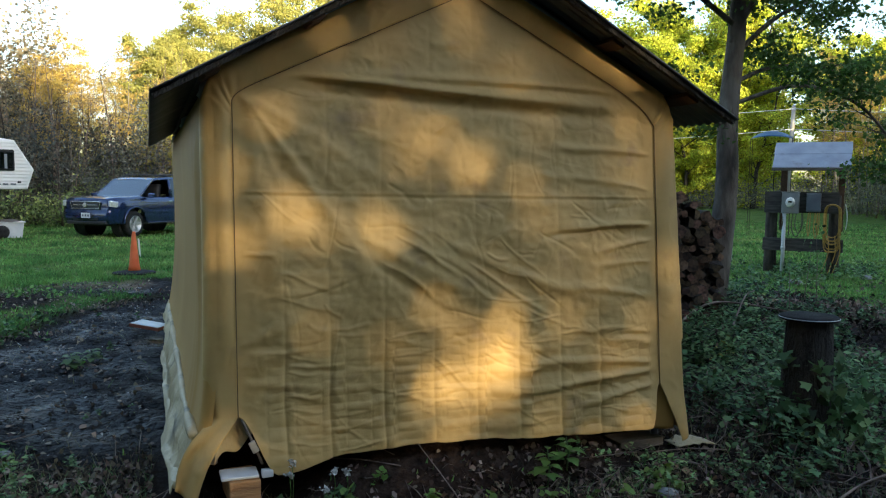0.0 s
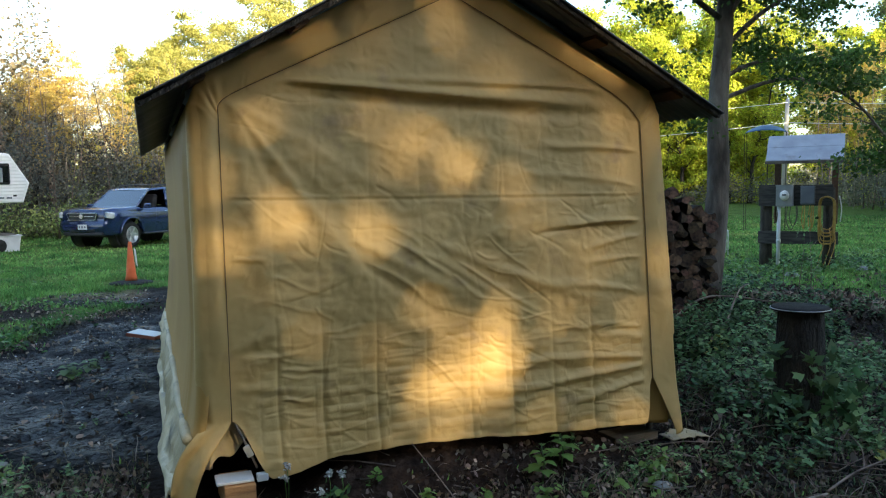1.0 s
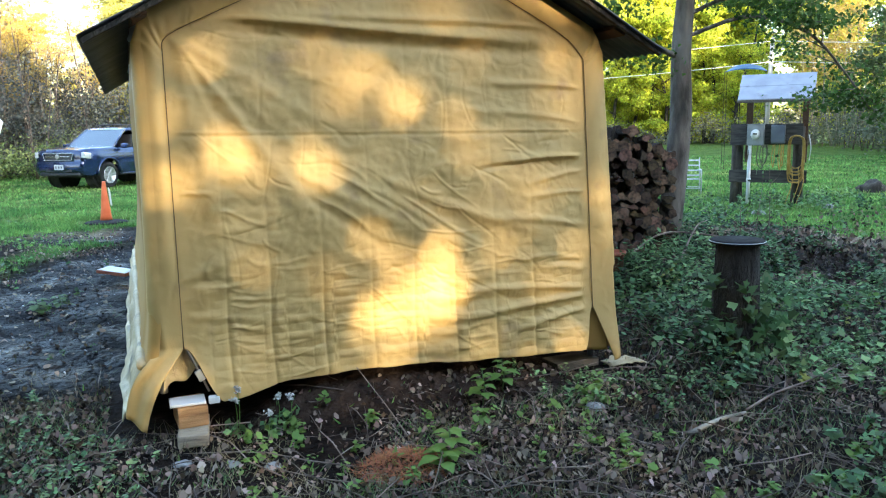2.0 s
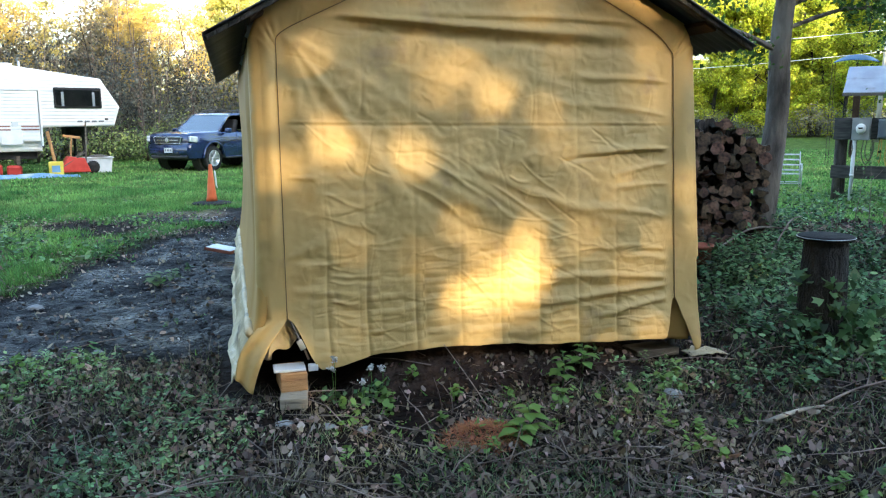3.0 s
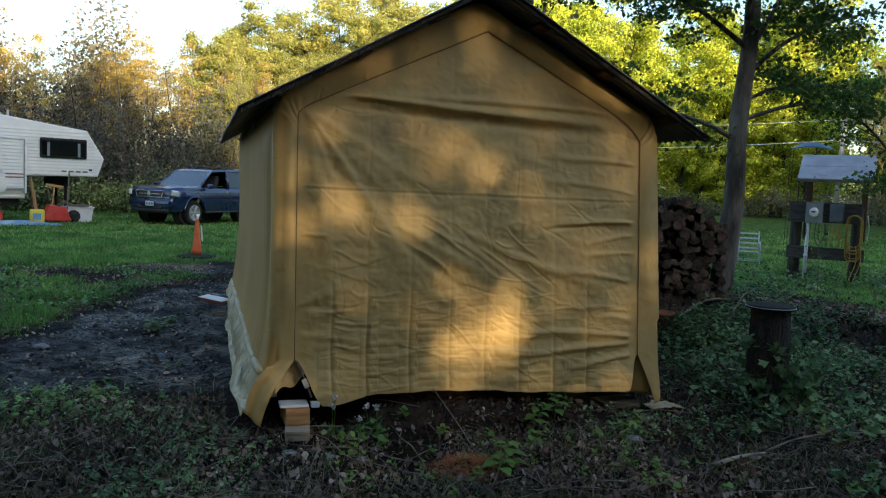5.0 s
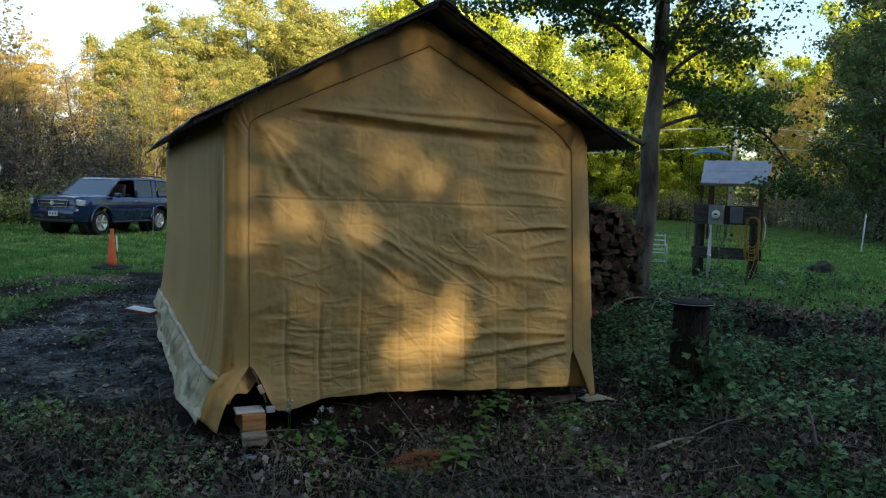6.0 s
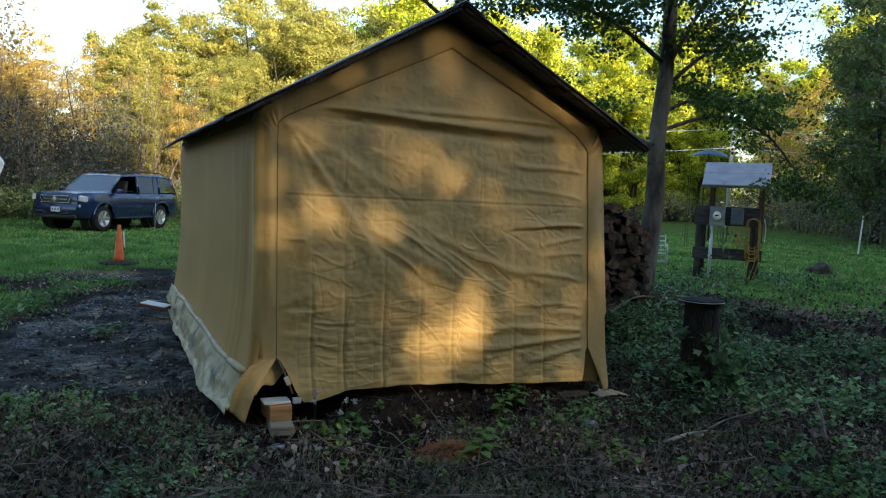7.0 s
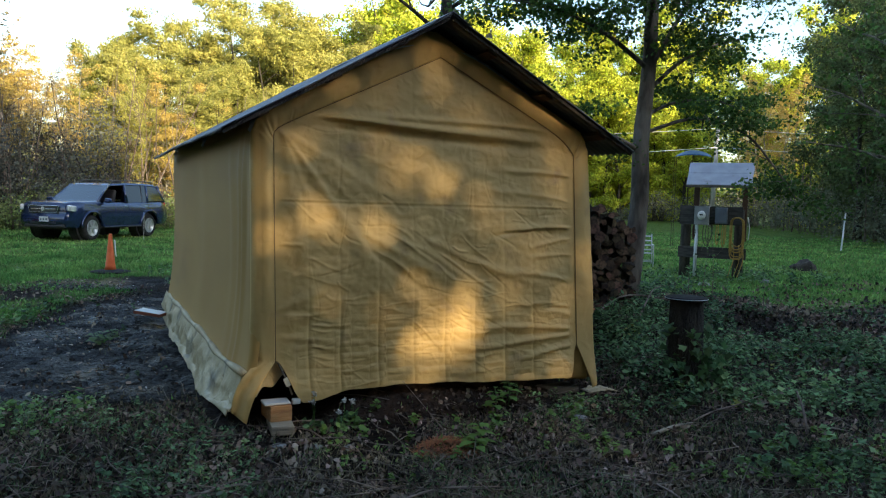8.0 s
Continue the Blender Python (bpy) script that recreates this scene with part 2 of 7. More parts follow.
M_SPROUT = leaf_material("sprout_leaf", (0.10, 0.20, 0.04), (0.18, 0.29, 0.07), 0.3, 0.2)
M_LITTER = leaf_material("dead_leaf", (0.026, 0.017, 0.012), (0.215, 0.155, 0.112), 0.1, 1.0)
M_TWIG = material("twig_bark", ((0.085, 0.060, 0.046), (0.25, 0.195, 0.16)), scale=6, rough=0.9, bump=0.2, random_amount=0.4, island=True)
M_ORANGE = material("orange_plastic", ((0.75, 0.13, 0.03), (0.85, 0.19, 0.06)), scale=7, rough=0.5, bump=0.1, wear=((0.55, 0.35, 0.25), 6, 0.62))
M_BLACK = material("black_rubber", ((0.012, 0.012, 0.012), (0.03, 0.03, 0.03)), scale=12, rough=0.9, spec=0.25, bump=0.2)
M_WHITE = material("white_plastic", ((0.66, 0.66, 0.64), (0.78, 0.78, 0.76)), scale=5, rough=0.45, bump=0.05, wear=((0.5, 0.48, 0.44), 3, 0.6))
M_STEEL = material("galvanised_steel", ((0.42, 0.43, 0.44), (0.55, 0.56, 0.57)), scale=18, rough=0.45, bump=0.05, metal=0.8)
M_PVC = material("grey_pvc", ((0.50, 0.52, 0.54), (0.60, 0.62, 0.64)), scale=5, rough=0.5, bump=0.05)
M_PAINTGREY = material("grey_box_paint", ((0.20, 0.215, 0.225), (0.27, 0.285, 0.295)), scale=5, rough=0.5, bump=0.08)
M_DARKBOX = material("slate_box_paint", ((0.085, 0.10, 0.125), (0.125, 0.145, 0.17)), scale=5, rough=0.45, bump=0.08)
M_YELLOW = material("yellow_cord", ((0.30, 0.18, 0.035), (0.40, 0.25, 0.05)), scale=20, rough=0.55, bump=0.1)
M_DARKCORD = material("dull_green_cord", ((0.06, 0.065, 0.035), (0.11, 0.11, 0.06)), scale=20, rough=0.6, bump=0.1)
M_SHEETROOF = material("pale_sheet_roof", ((0.28, 0.295, 0.335), (0.36, 0.38, 0.42)), scale=4, rough=0.45, bump=0.1, metal=0.2, wear=((0.25, 0.24, 0.24), 5, 0.6))
M_RED = material("red_paint", ((0.45, 0.025, 0.02), (0.55, 0.05, 0.035)), scale=6, rough=0.45, bump=0.1)
M_TERRA = material("terracotta", ((0.26, 0.07, 0.04), (0.34, 0.11, 0.06)), scale=8, rough=0.8, bump=0.2)



# ---- ground ----
def bump01(v, a, b):
    t = min(1.0, max(0.0, (v - a) / (b - a)))
    return t * t * (3 - 2 * t)


def ground_z(x, y):
    """Height of the ground."""
    near = 1.0 - bump01(math.hypot(x - 1, y - 2), 9, 22)
    z = 0.035 * noise.noise((x * 0.7, y * 0.7, 3.1)) * near + 0.018 * noise.noise((x * 2.9, y * 2.9, 7.7)) * near
    # heap of earth below the front hem
    z += 0.15 * bump01(y, -0.22, 0.12) * (1 - bump01(y, 0.7, 1.3)) * bump01(x, 0.22, 0.6) * (1 - bump01(x, 1.7, 2.2))
    # rising bank by the firewood and the tree
    z += 0.16 * bump01(x, 2.7, 3.8) * (1 - bump01(x, 6.0, 8.5)) * bump01(y, 0.8, 2.4) * (1 - bump01(y, 4.0, 6.5))
    z -= 0.006 * min(max(y - 6.0, 0.0), 16.0)
    # ruts of the muddy track
    m = mud_at(x, y)
    z -= 0.03 * m * (0.6 + 0.8 * noise.noise((x * 1.6, y * 0.9, 1.0))) - 0.035 * m * noise.noise((x * 6, y * 6, 2.0)) - 0.016 * m * noise.noise((x * 14, y * 14, 3.0))
    return z


def heap_at(x, y):
    n = 0.12 * noise.noise((x * 3, y * 3, 8))
    return bump01(y + n, -0.26, -0.08) * (1 - bump01(y, 1.0, 1.4)) * bump01(x + n, 0.25, 0.5) * (1 - bump01(x + n, 1.75, 2.1))


TRACK_Y = (-1.0, 1.0, 2.2, 2.9, 3.9, 5.6, 6.3, 7.2)
TRACK_X = (-3.9, -3.7, -3.0, -2.2, -1.65, -1.25, -0.65, -0.2)


def track_edge(y):
    """Where the muddy track ends and the grass begins."""
    for k in range(7):
        if y < TRACK_Y[k + 1]:
            f = max(0.0, (y - TRACK_Y[k]) / (TRACK_Y[k + 1] - TRACK_Y[k]))
            return TRACK_X[k] + f * (TRACK_X[k + 1] - TRACK_X[k])
    return TRACK_X[7]


def mud_at(x, y):
    rough = 0.55 * noise.noise((x * 1.1, y * 1.1, 5)) + 0.40 * noise.noise((x * 2.7, y * 2.7, 6)) + 0.2 * noise.noise((x * 7, y * 7, 2))
    track = bump01(x - track_edge(y) + 0.55 * rough, -0.25, 0.30) * bump01(y + 0.5 * x * (x < 0) * 0.3 + 0.7 * rough, 0.35, 1.35) * (1 - bump01(x, 0.0, 0.4)) * (1 - bump01(y + rough, 6.4, 7.6))
    bare = 1 - bump01(math.hypot((x + 0.65) / 1.35, (y - 8.35) / 1.15) + 0.45 * rough, 0.55, 1.05)
    return max(track, 0.85 * bare)


def rust_at(x, y):
    """Reddish dry dirt at the head of the track."""
    n = 0.5 * noise.noise((x * 1.9, y * 1.9, 15))
    return 0.8 * (1 - bump01(math.hypot((x + 0.9) / 1.0, (y - 8.7) / 0.7) + n, 0.45, 1.05))


def lawn_at(x, y):
    return lawn_part(x, y) * (1 - 0.92 * mud_at(x, y))


def lawn_part(x, y):
    n = 0.9 * noise.noise((x * 0.45, y * 0.45, 9)) + 0.5 * noise.noise((x * 1.3, y * 1.3, 4))
    if x > 1.5:
        return bump01(0.5 * x + y + n, 6.6, 8.4)
    patch = min(1.0, max(0.0, 0.68 + 1.3 * noise.noise((x * 0.8, y * 0.6, 19)) + 0.5 * noise.noise((x * 2.3, y * 1.7, 23))))
    left = bump01(track_edge(y) - x + 0.5 * n, -0.1, 0.6) * bump01(y + n, 1.9, 3.2)
    return max(bump01(y + n, 8.6, 10.2), left * (patch + (1 - patch) * bump01(y, 7.5, 12.0)))


def spread(lo, hi, step, out, grow):
    core = list(np.arange(lo, hi + 1e-6, step))
    left, right, s = [], [], step
    a, b = lo, hi
    while b < out:
        s *= grow
        a, b = a - s, b + s
        left.append(a)
        right.append(b)
    return left[::-1] + core + right


def build_ground():
    xs, ys = spread(-5.0, 8.0, 0.075, 700, 1.17), spread(-5.0, 8.0, 0.075, 700, 1.17)
    verts, mud, lawn, heap, rust = [], [], [], [], []
    for y in ys:
        for x in xs:
            verts.append((x, y, ground_z(x, y)))
            mud.append(mud_at(x, y))
            lawn.append(lawn_at(x, y))
            heap.append(heap_at(x, y))
            rust.append(rust_at(x, y))
    nx = len(xs)
    faces = [(j * nx + i, j * nx + i + 1, (j + 1) * nx + i + 1, (j + 1) * nx + i) for j in range(len(ys) - 1) for i in range(nx - 1)]
    m = bpy.data.materials.new("ground_soil")
    m.use_nodes = True
    nt = m.node_tree
    N, L = nt.nodes.new, nt.links.new
    bsdf = nt.nodes["Principled BSDF"]
    co = N("ShaderNodeTexCoord").outputs["Object"]

    def noise_tex(scale, detail=6):
        n = N("ShaderNodeTexNoise")
        n.inputs["Scale"].default_value, n.inputs["Detail"].default_value = scale, detail
        L(co, n.inputs["Vector"])
        return n.outputs["Fac"]

    def ramp(src, *stops):
        r = N("ShaderNodeValToRGB")
        while len(r.color_ramp.elements) < len(stops):
            r.color_ramp.elements.new(0.5)
        for e, (p, c) in zip(r.color_ramp.elements, stops):
            e.position, e.color = p, (*c, 1)
        L(src, r.inputs[0])
        return r.outputs[0]

    def mix(f, a, b):
        x = N("ShaderNodeMix")
        x.data_type = "RGBA"
        L(f, x.inputs["Factor"])
        L(a, x.inputs["A"])
        L(b, x.inputs["B"])
        return x.outputs["Result"]

    def attr(name):
        a = N("ShaderNodeAttribute")
        a.attribute_name = name
        return a.outputs["Fac"]

    # near-black soil: the shade beneath the leaves is put into its colour
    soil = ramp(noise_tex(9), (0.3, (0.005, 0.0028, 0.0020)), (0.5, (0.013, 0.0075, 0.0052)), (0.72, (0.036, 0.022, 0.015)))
    # the blue cast in the mud colour stands for reflected sky
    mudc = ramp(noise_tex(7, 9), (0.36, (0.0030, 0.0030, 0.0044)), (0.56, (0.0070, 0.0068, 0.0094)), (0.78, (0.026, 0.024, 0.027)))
    grass = ramp(noise_tex(2.2, 8), (0.3, (0.055, 0.095, 0.020)), (0.5, (0.11, 0.175, 0.036)), (0.72, (0.18, 0.25, 0.060)))
    # heap earth darkened to paint in the shade below the hem
    dirt = ramp(noise_tex(16, 8), (0.3, (0.018, 0.010, 0.007)), (0.5, (0.038, 0.023, 0.016)), (0.72, (0.075, 0.047, 0.032)))
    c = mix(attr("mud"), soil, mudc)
    c = mix(attr("heap"), c, dirt)
    c = mix(attr("rust"), c, ramp(noise_tex(6, 8), (0.3, (0.055, 0.032, 0.020)), (0.5, (0.14, 0.085, 0.052)), (0.72, (0.24, 0.16, 0.105))))
    c = mix(attr("lawn"), c, grass)
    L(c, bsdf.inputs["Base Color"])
    bsdf.inputs["Specular IOR Level"].default_value = 0.14
    rr = N("ShaderNodeMapRange")
    wet = N("ShaderNodeMath")
    wet.operation = "MULTIPLY"
    L(attr("mud"), wet.inputs[0])
    L(noise_tex(1.7, 3), wet.inputs[1])
    L(wet.outputs[0], rr.inputs["Value"])
    rr.inputs["From Min"].default_value, rr.inputs["From Max"].default_value = 0.3, 0.65
    rr.inputs["To Min"].default_value, rr.inputs["To Max"].default_value = 0.95, 0.24
    L(rr.outputs[0], bsdf.inputs["Roughness"])
    b1, b2 = N("ShaderNodeBump"), N("ShaderNodeBump")
    b1.inputs["Strength"].default_value, b1.inputs["Distance"].default_value = 1.0, 0.09
    L(noise_tex(14, 8), b1.inputs["Height"])
    b2.inputs["Strength"].default_value, b2.inputs["Distance"].default_value = 0.6, 0.015
    L(noise_tex(70, 4), b2.inputs["Height"])
    L(b1.outputs[0], b2.inputs["Normal"])
    L(b2.outputs[0], bsdf.inputs["Normal"])
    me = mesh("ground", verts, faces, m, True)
    for name, values in (("mud", mud), ("lawn", lawn), ("heap", heap), ("rust", rust)):
        a = me.attributes.new(name, "FLOAT", "POINT")
        a.data.foreach_set("value", values)
    tagged(put("ground", me), "muddy yard with leaf litter, dark track and green lawn", "ground", "", "structure")


build_ground()

# ---- the fabric shed ----
XL, XR, YB, MID = -0.13, 2.335, 4.40, 1.0875


def lean(z):
    """The front leans back a little towards the top."""
    return 0.092 * (z - 0.4)


def outer_top(x):
    return 2.55 - 0.50 * abs(x - MID)


def seam_top(x):
    """Upper edge of the door panel between the seams, with rounded shoulders."""
    z = 2.378 - (0.479 * (1.14 - x) if x < 1.14 else 0.513 * (x - 1.14))
    if x < 0.06:
        return min(z, 1.812 + 1.1 * max(x, 0.0))
    return min(z, 1.765 + 1.25 * max(2.2 - x, 0.0)) if x > 2.08 else z


def hem(x):
    """Lower edge of the door panel: the corners are slit and turned up."""
    z = 0.185 + 0.018 * math.sin(x * 2.6 - 0.4) + 0.003 * math.sin(x * 17) + 0.0012 * math.sin(x * 41 + 1)
    z -= 0.035 * (1 - bump01(x, 0.15, 0.50))
    if x < 0.17:
        z += (0.41 - z) * (1 - bump01(x, 0.0, 0.17))
    if x > 2.12:
        z += (0.388 - z) * bump01(x, 2.12, 2.2)
    return z


def crease(x, z, x0, z0, x1, z1, amp, w):
    dx, dz = x1 - x0, z1 - z0
    t = ((x - x0) * dx + (z - z0) * dz) / (dx * dx + dz * dz)
    if t < -0.05 or t > 1.05:
        return 0.0
    d = ((x - x0) * dz - (z - z0) * dx) / math.hypot(dx, dz) + 0.006 * math.sin(6 * t + x0 * 7)
    w = w * (0.6 + 0.8 * t)
    if abs(d) > 3 * w:
        return 0.0
    fade = bump01(t, -0.05, 0.12) * (1 - bump01(t, 0.6, 1.05))
    return amp * fade * math.exp(-(d / w) ** 2)


fold_rng = random.Random(11)
FOLDS = [(0.25, 1.925, 2.2, 1.84, 0.034, 0.028), (2.2, 1.93, 0.2, 1.96, 0.018, 0.022), (0.3, 1.86, 2.2, 1.775, -0.012, 0.030),
         (2.2, 1.245, 1.55, 1.215, 0.016, 0.014), (1.9, 1.23, 1.45, 1.165, -0.010, 0.014), (2.2, 1.16, 1.75, 1.10, 0.010, 0.016),
         (2.2, 0.47, 1.15, 0.40, 0.017, 0.020), (2.2, 0.50, 1.3, 0.58, 0.014, 0.024), (2.2, 0.40, 1.6, 0.30, 0.013, 0.020), (2.2, 0.60, 1.75, 0.68, 0.010, 0.022),
         (0.0, 0.55, 0.6, 0.50, 0.006, 0.022), (0.0, 1.11, 0.22, 1.13, 0.008, 0.012), (0.0, 0.70, 0.35, 0.86, 0.007, 0.030), (0.0, 0.62, 0.25, 0.70, 0.007, 0.022),
         (0.55, 1.22, 1.45, 0.72, 0.009, 0.038), (0.80, 1.17, 1.62, 0.68, 0.011, 0.036), (0.98, 1.16, 1.75, 0.84, 0.008, 0.032), (0.62, 1.08, 1.15, 0.70, -0.008, 0.030),
         (0.92, 1.10, 1.35, 0.84, -0.008, 0.018), (1.10, 1.06, 1.62, 0.74, 0.008, 0.012), (1.34, 1.02, 2.0, 0.78, 0.008, 0.030), (1.20, 1.10, 1.33, 1.06, 0.008, 0.008)]
for k in range(8):       # pulls from the upper left shoulder
    a = radians(-30 - 7.0 * k + fold_rng.uniform(-2.5, 2.5))
    r = fold_rng.uniform(0.6, 1.25)
    FOLDS.append((0.03, 1.84, 0.03 + r * math.cos(a), 1.84 + r * math.sin(a), fold_rng.uniform(0.004, 0.009), fold_rng.uniform(0.022, 0.042)))
for k in range(6):       # pulls towards the right seam
    z0 = 0.66 + 0.19 * k
    FOLDS.append((2.2, z0, 2.2 - fold_rng.uniform(0.3, 0.75), z0 + fold_rng.uniform(-0.04, 0.12), fold_rng.uniform(0.006, 0.013), fold_rng.uniform(0.014, 0.028)))
for k in range(70):      # short sharp creases all over
    x0, z0, a = fold_rng.uniform(0.05, 2.1), fold_rng.uniform(0.3, 1.45), radians(fold_rng.choice((-38, -32, -28, -20, -5, 12)) + fold_rng.uniform(-8, 8))
    ln = fold_rng.uniform(0.10, 0.36)
    FOLDS.append((x0, z0, x0 + ln * math.cos(a), z0 + ln * math.sin(a), fold_rng.choice((-1, 1)) * fold_rng.uniform(0.002, 0.0045), fold_rng.uniform(0.006, 0.013)))
for k in range(52):      # puckers between the upright folding lines at the bottom
    col = fold_rng.choice((0.05, 0.22, 0.43, 0.68, 0.92, 1.15, 1.37, 1.60, 1.83))
    z0 = fold_rng.uniform(0.22, 0.78)
    FOLDS.append((col, z0, col + fold_rng.uniform(0.16, 0.30), z0 + fold_rng.uniform(-0.035, 0.03), fold_rng.uniform(0.0018, 0.0045), fold_rng.uniform(0.005, 0.011)))
LINES = (0.21, 0.415, 0.675, 0.925, 1.15, 1.37, 1.60, 1.83)


def slack(x, z):
    """How far the door panel stands out at a place."""
    d = 0.026 * noise.noise((x * 1.3, z * 1.1, 0.4)) + 0.008 * noise.noise((x * 3.1, z * 3.4, 2.0))
    d += 0.0045 * noise.noise((x * 8, z * 13, 5.0)) + 0.0022 * noise.noise((x * 22, z * 30, 6.0)) - 0.006 * abs(noise.noise((x * 5 + z * 3, z * 8 - x * 2, 9.0)))
    low = 1 - bump01(z, 0.45, 0.95)
    d += low * 0.003 * math.sin(z * 74 + 2.4 * noise.noise((x * 3.3, z * 2, 1.0)) + 6 * noise.noise((math.floor(x * 4.2) * 1.7, 0, 0))) * (0.5 + noise.noise((x * 2, z * 3, 8)))
    # pillows between stitched folds near the hem
    if low > 0:
        col = x / 0.122 + 0.15 * noise.noise((x * 2, z * 2, 21))
        k, fx = math.floor(col), col - math.floor(col)
        row = z / (0.046 + 0.014 * noise.noise((k * 3.7, 1.5, 0))) + 0.9 * noise.noise((k * 5.3, z * 3, 2)) + 0.35 * noise.noise((x * 7, z * 4, 3))
        d += low * 0.0065 * (0.55 + 0.9 * noise.noise((x * 1.7, z * 2.2, 14))) * (abs(math.sin(math.pi * row)) ** 0.55 * abs(math.sin(math.pi * fx)) ** 0.35 - 0.6)
    # thin irregular creases
    for a, b, q in ((2.6, 4.4, 31), (5.2, 3.1, 47)):
        n = noise.noise((x * a + 0.8 * z, z * b - 0.9 * x, q))
        if abs(n) < 0.12:
            d -= 0.0020 * math.exp(-(n / 0.045) ** 2) * (0.5 + noise.noise((x * 1.9, z * 1.9, q + 2)))
    for xl in LINES:
        w = abs(x - xl - 0.008 * noise.noise((z * 3, xl, 0)))
        if w < 0.03:
            d -= (0.0016 + 0.0085 * low * (1 if xl < 0.7 else 0.55)) * (1 - w / 0.03) ** 2
    # the level crease where the panel was folded for storing
    w = z - 1.398 + 0.007 * x - 0.004 * noise.noise((x * 5, 0, 3))
    d += 0.0032 * math.exp(-(w / 0.007) ** 2) * (0.55 + 0.7 * noise.noise((x * 2.3, 5, 0))) - 0.003 * math.exp(-((w + 0.016) / 0.010) ** 2)
    for f in FOLDS:
        d += crease(x, z, *f)
    e = min(x, 2.2 - x, seam_top(x) - z)
    return d * bump01(e, 0.0, 0.10) + 0.012 * bump01(e, 0, 0.25)


shed = thing("fabric_shed", "tan fabric gabled storage shed with a wrinkled door panel", "shed")


def door_place(u, v):
    x = 2.2 * u
    lo, hi = hem(x), seam_top(x)
    z = lo + (hi - lo) * v
    flap = 0.05 * (1 - bump01(z, 0.15, 0.45)) * (1 - bump01(min(x, 2.2 - x), 0.02, 0.5))
    return (x, lean(z) - slack(x, z) - flap, z)


solid(put("door_panel", grid_mesh("door_panel", 420, 400, door_place, M_FABRIC), shed, "wrinkled tan fabric door panel with folding lines"), 0.004)

# cover: sides and top in one sheet, from the left hem over the ridge to the right hem
SIDE = [(XL - 0.075, 0.20), (XL - 0.038, 0.36), (XL - 0.01, 0.6), (XL, 1.1), (XL, 1.72), (XL + 0.015, 1.83), (XL + 0.06, 1.92), (XL + 0.15, 1.985)]


def cover_line():
    left = [Vector((x, z, 0)) for x, z in SIDE]
    top = [Vector((MID - 0.35, outer_top(MID - 0.35), 0)), Vector((MID - 0.06, 2.53, 0)), Vector((MID, 2.545, 0)), Vector((MID + 0.06, 2.53, 0)), Vector((MID + 0.35, outer_top(MID + 0.35), 0))]
    right = [Vector((2 * MID + 0.03 - x if z > 1.7 else 2.335 + 0.026 * (1.75 - z), z, 0)) for x, z in SIDE[::-1]]
    right[-1].y, right[-2].y, right[-3].y = 0.12, 0.34, 0.62
    return smooth_line(left + top + right, 7)


COVER = cover_line()
CORNER = 0.05


def cover_place(u, v):
    f = u * (len(COVER) - 1)
    i = min(int(f), len(COVER) - 2)
    p = COVER[i].lerp(COVER[i + 1], f - i)
    y0 = lean(p.y)
    y = y0 + (YB - y0) * v
    wall = 1 - bump01(p.y, 1.5, 1.9)
    q = min(1.0, (y - y0) / CORNER)
    turn_in = CORNER * (1 if p.x < MID else 0.3) * (1 - math.sqrt(max(0.0, 1 - (1 - q) ** 2))) * (1 - bump01(p.y, 1.70, 1.98))
    s = -1 if p.x < MID else 1
    d = wall * (0.016 * noise.noise((y * 0.9 + 0.35 * p.y, p.y * 0.5, 1.0)) + 0.0022 * noise.noise((y * 2.6 + 1.6 * p.y, p.y * 1.3, 4)))
    for fy, fw, fa in ((0.30, 0.045, 0.030), (0.47, 0.06, 0.022), (0.80, 0.10, 0.014), (2.1, 0.25, 0.012)):      # soft upright folds that fan out downwards
        d += wall * fa * math.exp(-((y - fy - 0.10 * (1.7 - p.y) * (fy < 0.6)) / fw) ** 2) * (0.4 + 0.6 * bump01(p.y, 0.5, 1.4))
    d -= 0.014 * wall * bump01(y, 0.1, 0.7) * bump01(p.y, 0.5, 0.9) * (1 - bump01(p.y, 1.2, 1.7))
    d *= bump01(y, y0 + 0.03, y0 + 0.25)
    turn_in += 0.003 * (1 - bump01(y, y0 + 0.04, y0 + 0.12))
    return (p.x + s * (d - turn_in), y, p.y)


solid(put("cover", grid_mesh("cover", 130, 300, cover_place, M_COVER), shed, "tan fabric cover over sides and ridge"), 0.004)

# rear wall, hem to ridge
solid(put("rear_panel", grid_mesh("rear_panel", 40, 30, lambda u, v: (XL + 0.01 + (XR - XL - 0.02) * u, YB - 0.02 + 0.02 * noise.noise((u * 5, v * 5, 0)),
          0.12 + (min(outer_top(XL + (XR - XL) * u), 1.75 + 1.6 * (XR - XL) * min(u, 1 - u)) - 0.14) * v), M_FABRIC), shed), 0.004)


# border of the cover on the front, from the left corner over the gable to the right corner
def run_lengths(line):
    out = [0.0]
    for a, b in zip(line, line[1:]):
        out.append(out[-1] + (b - a).length)
    return np.array(out)


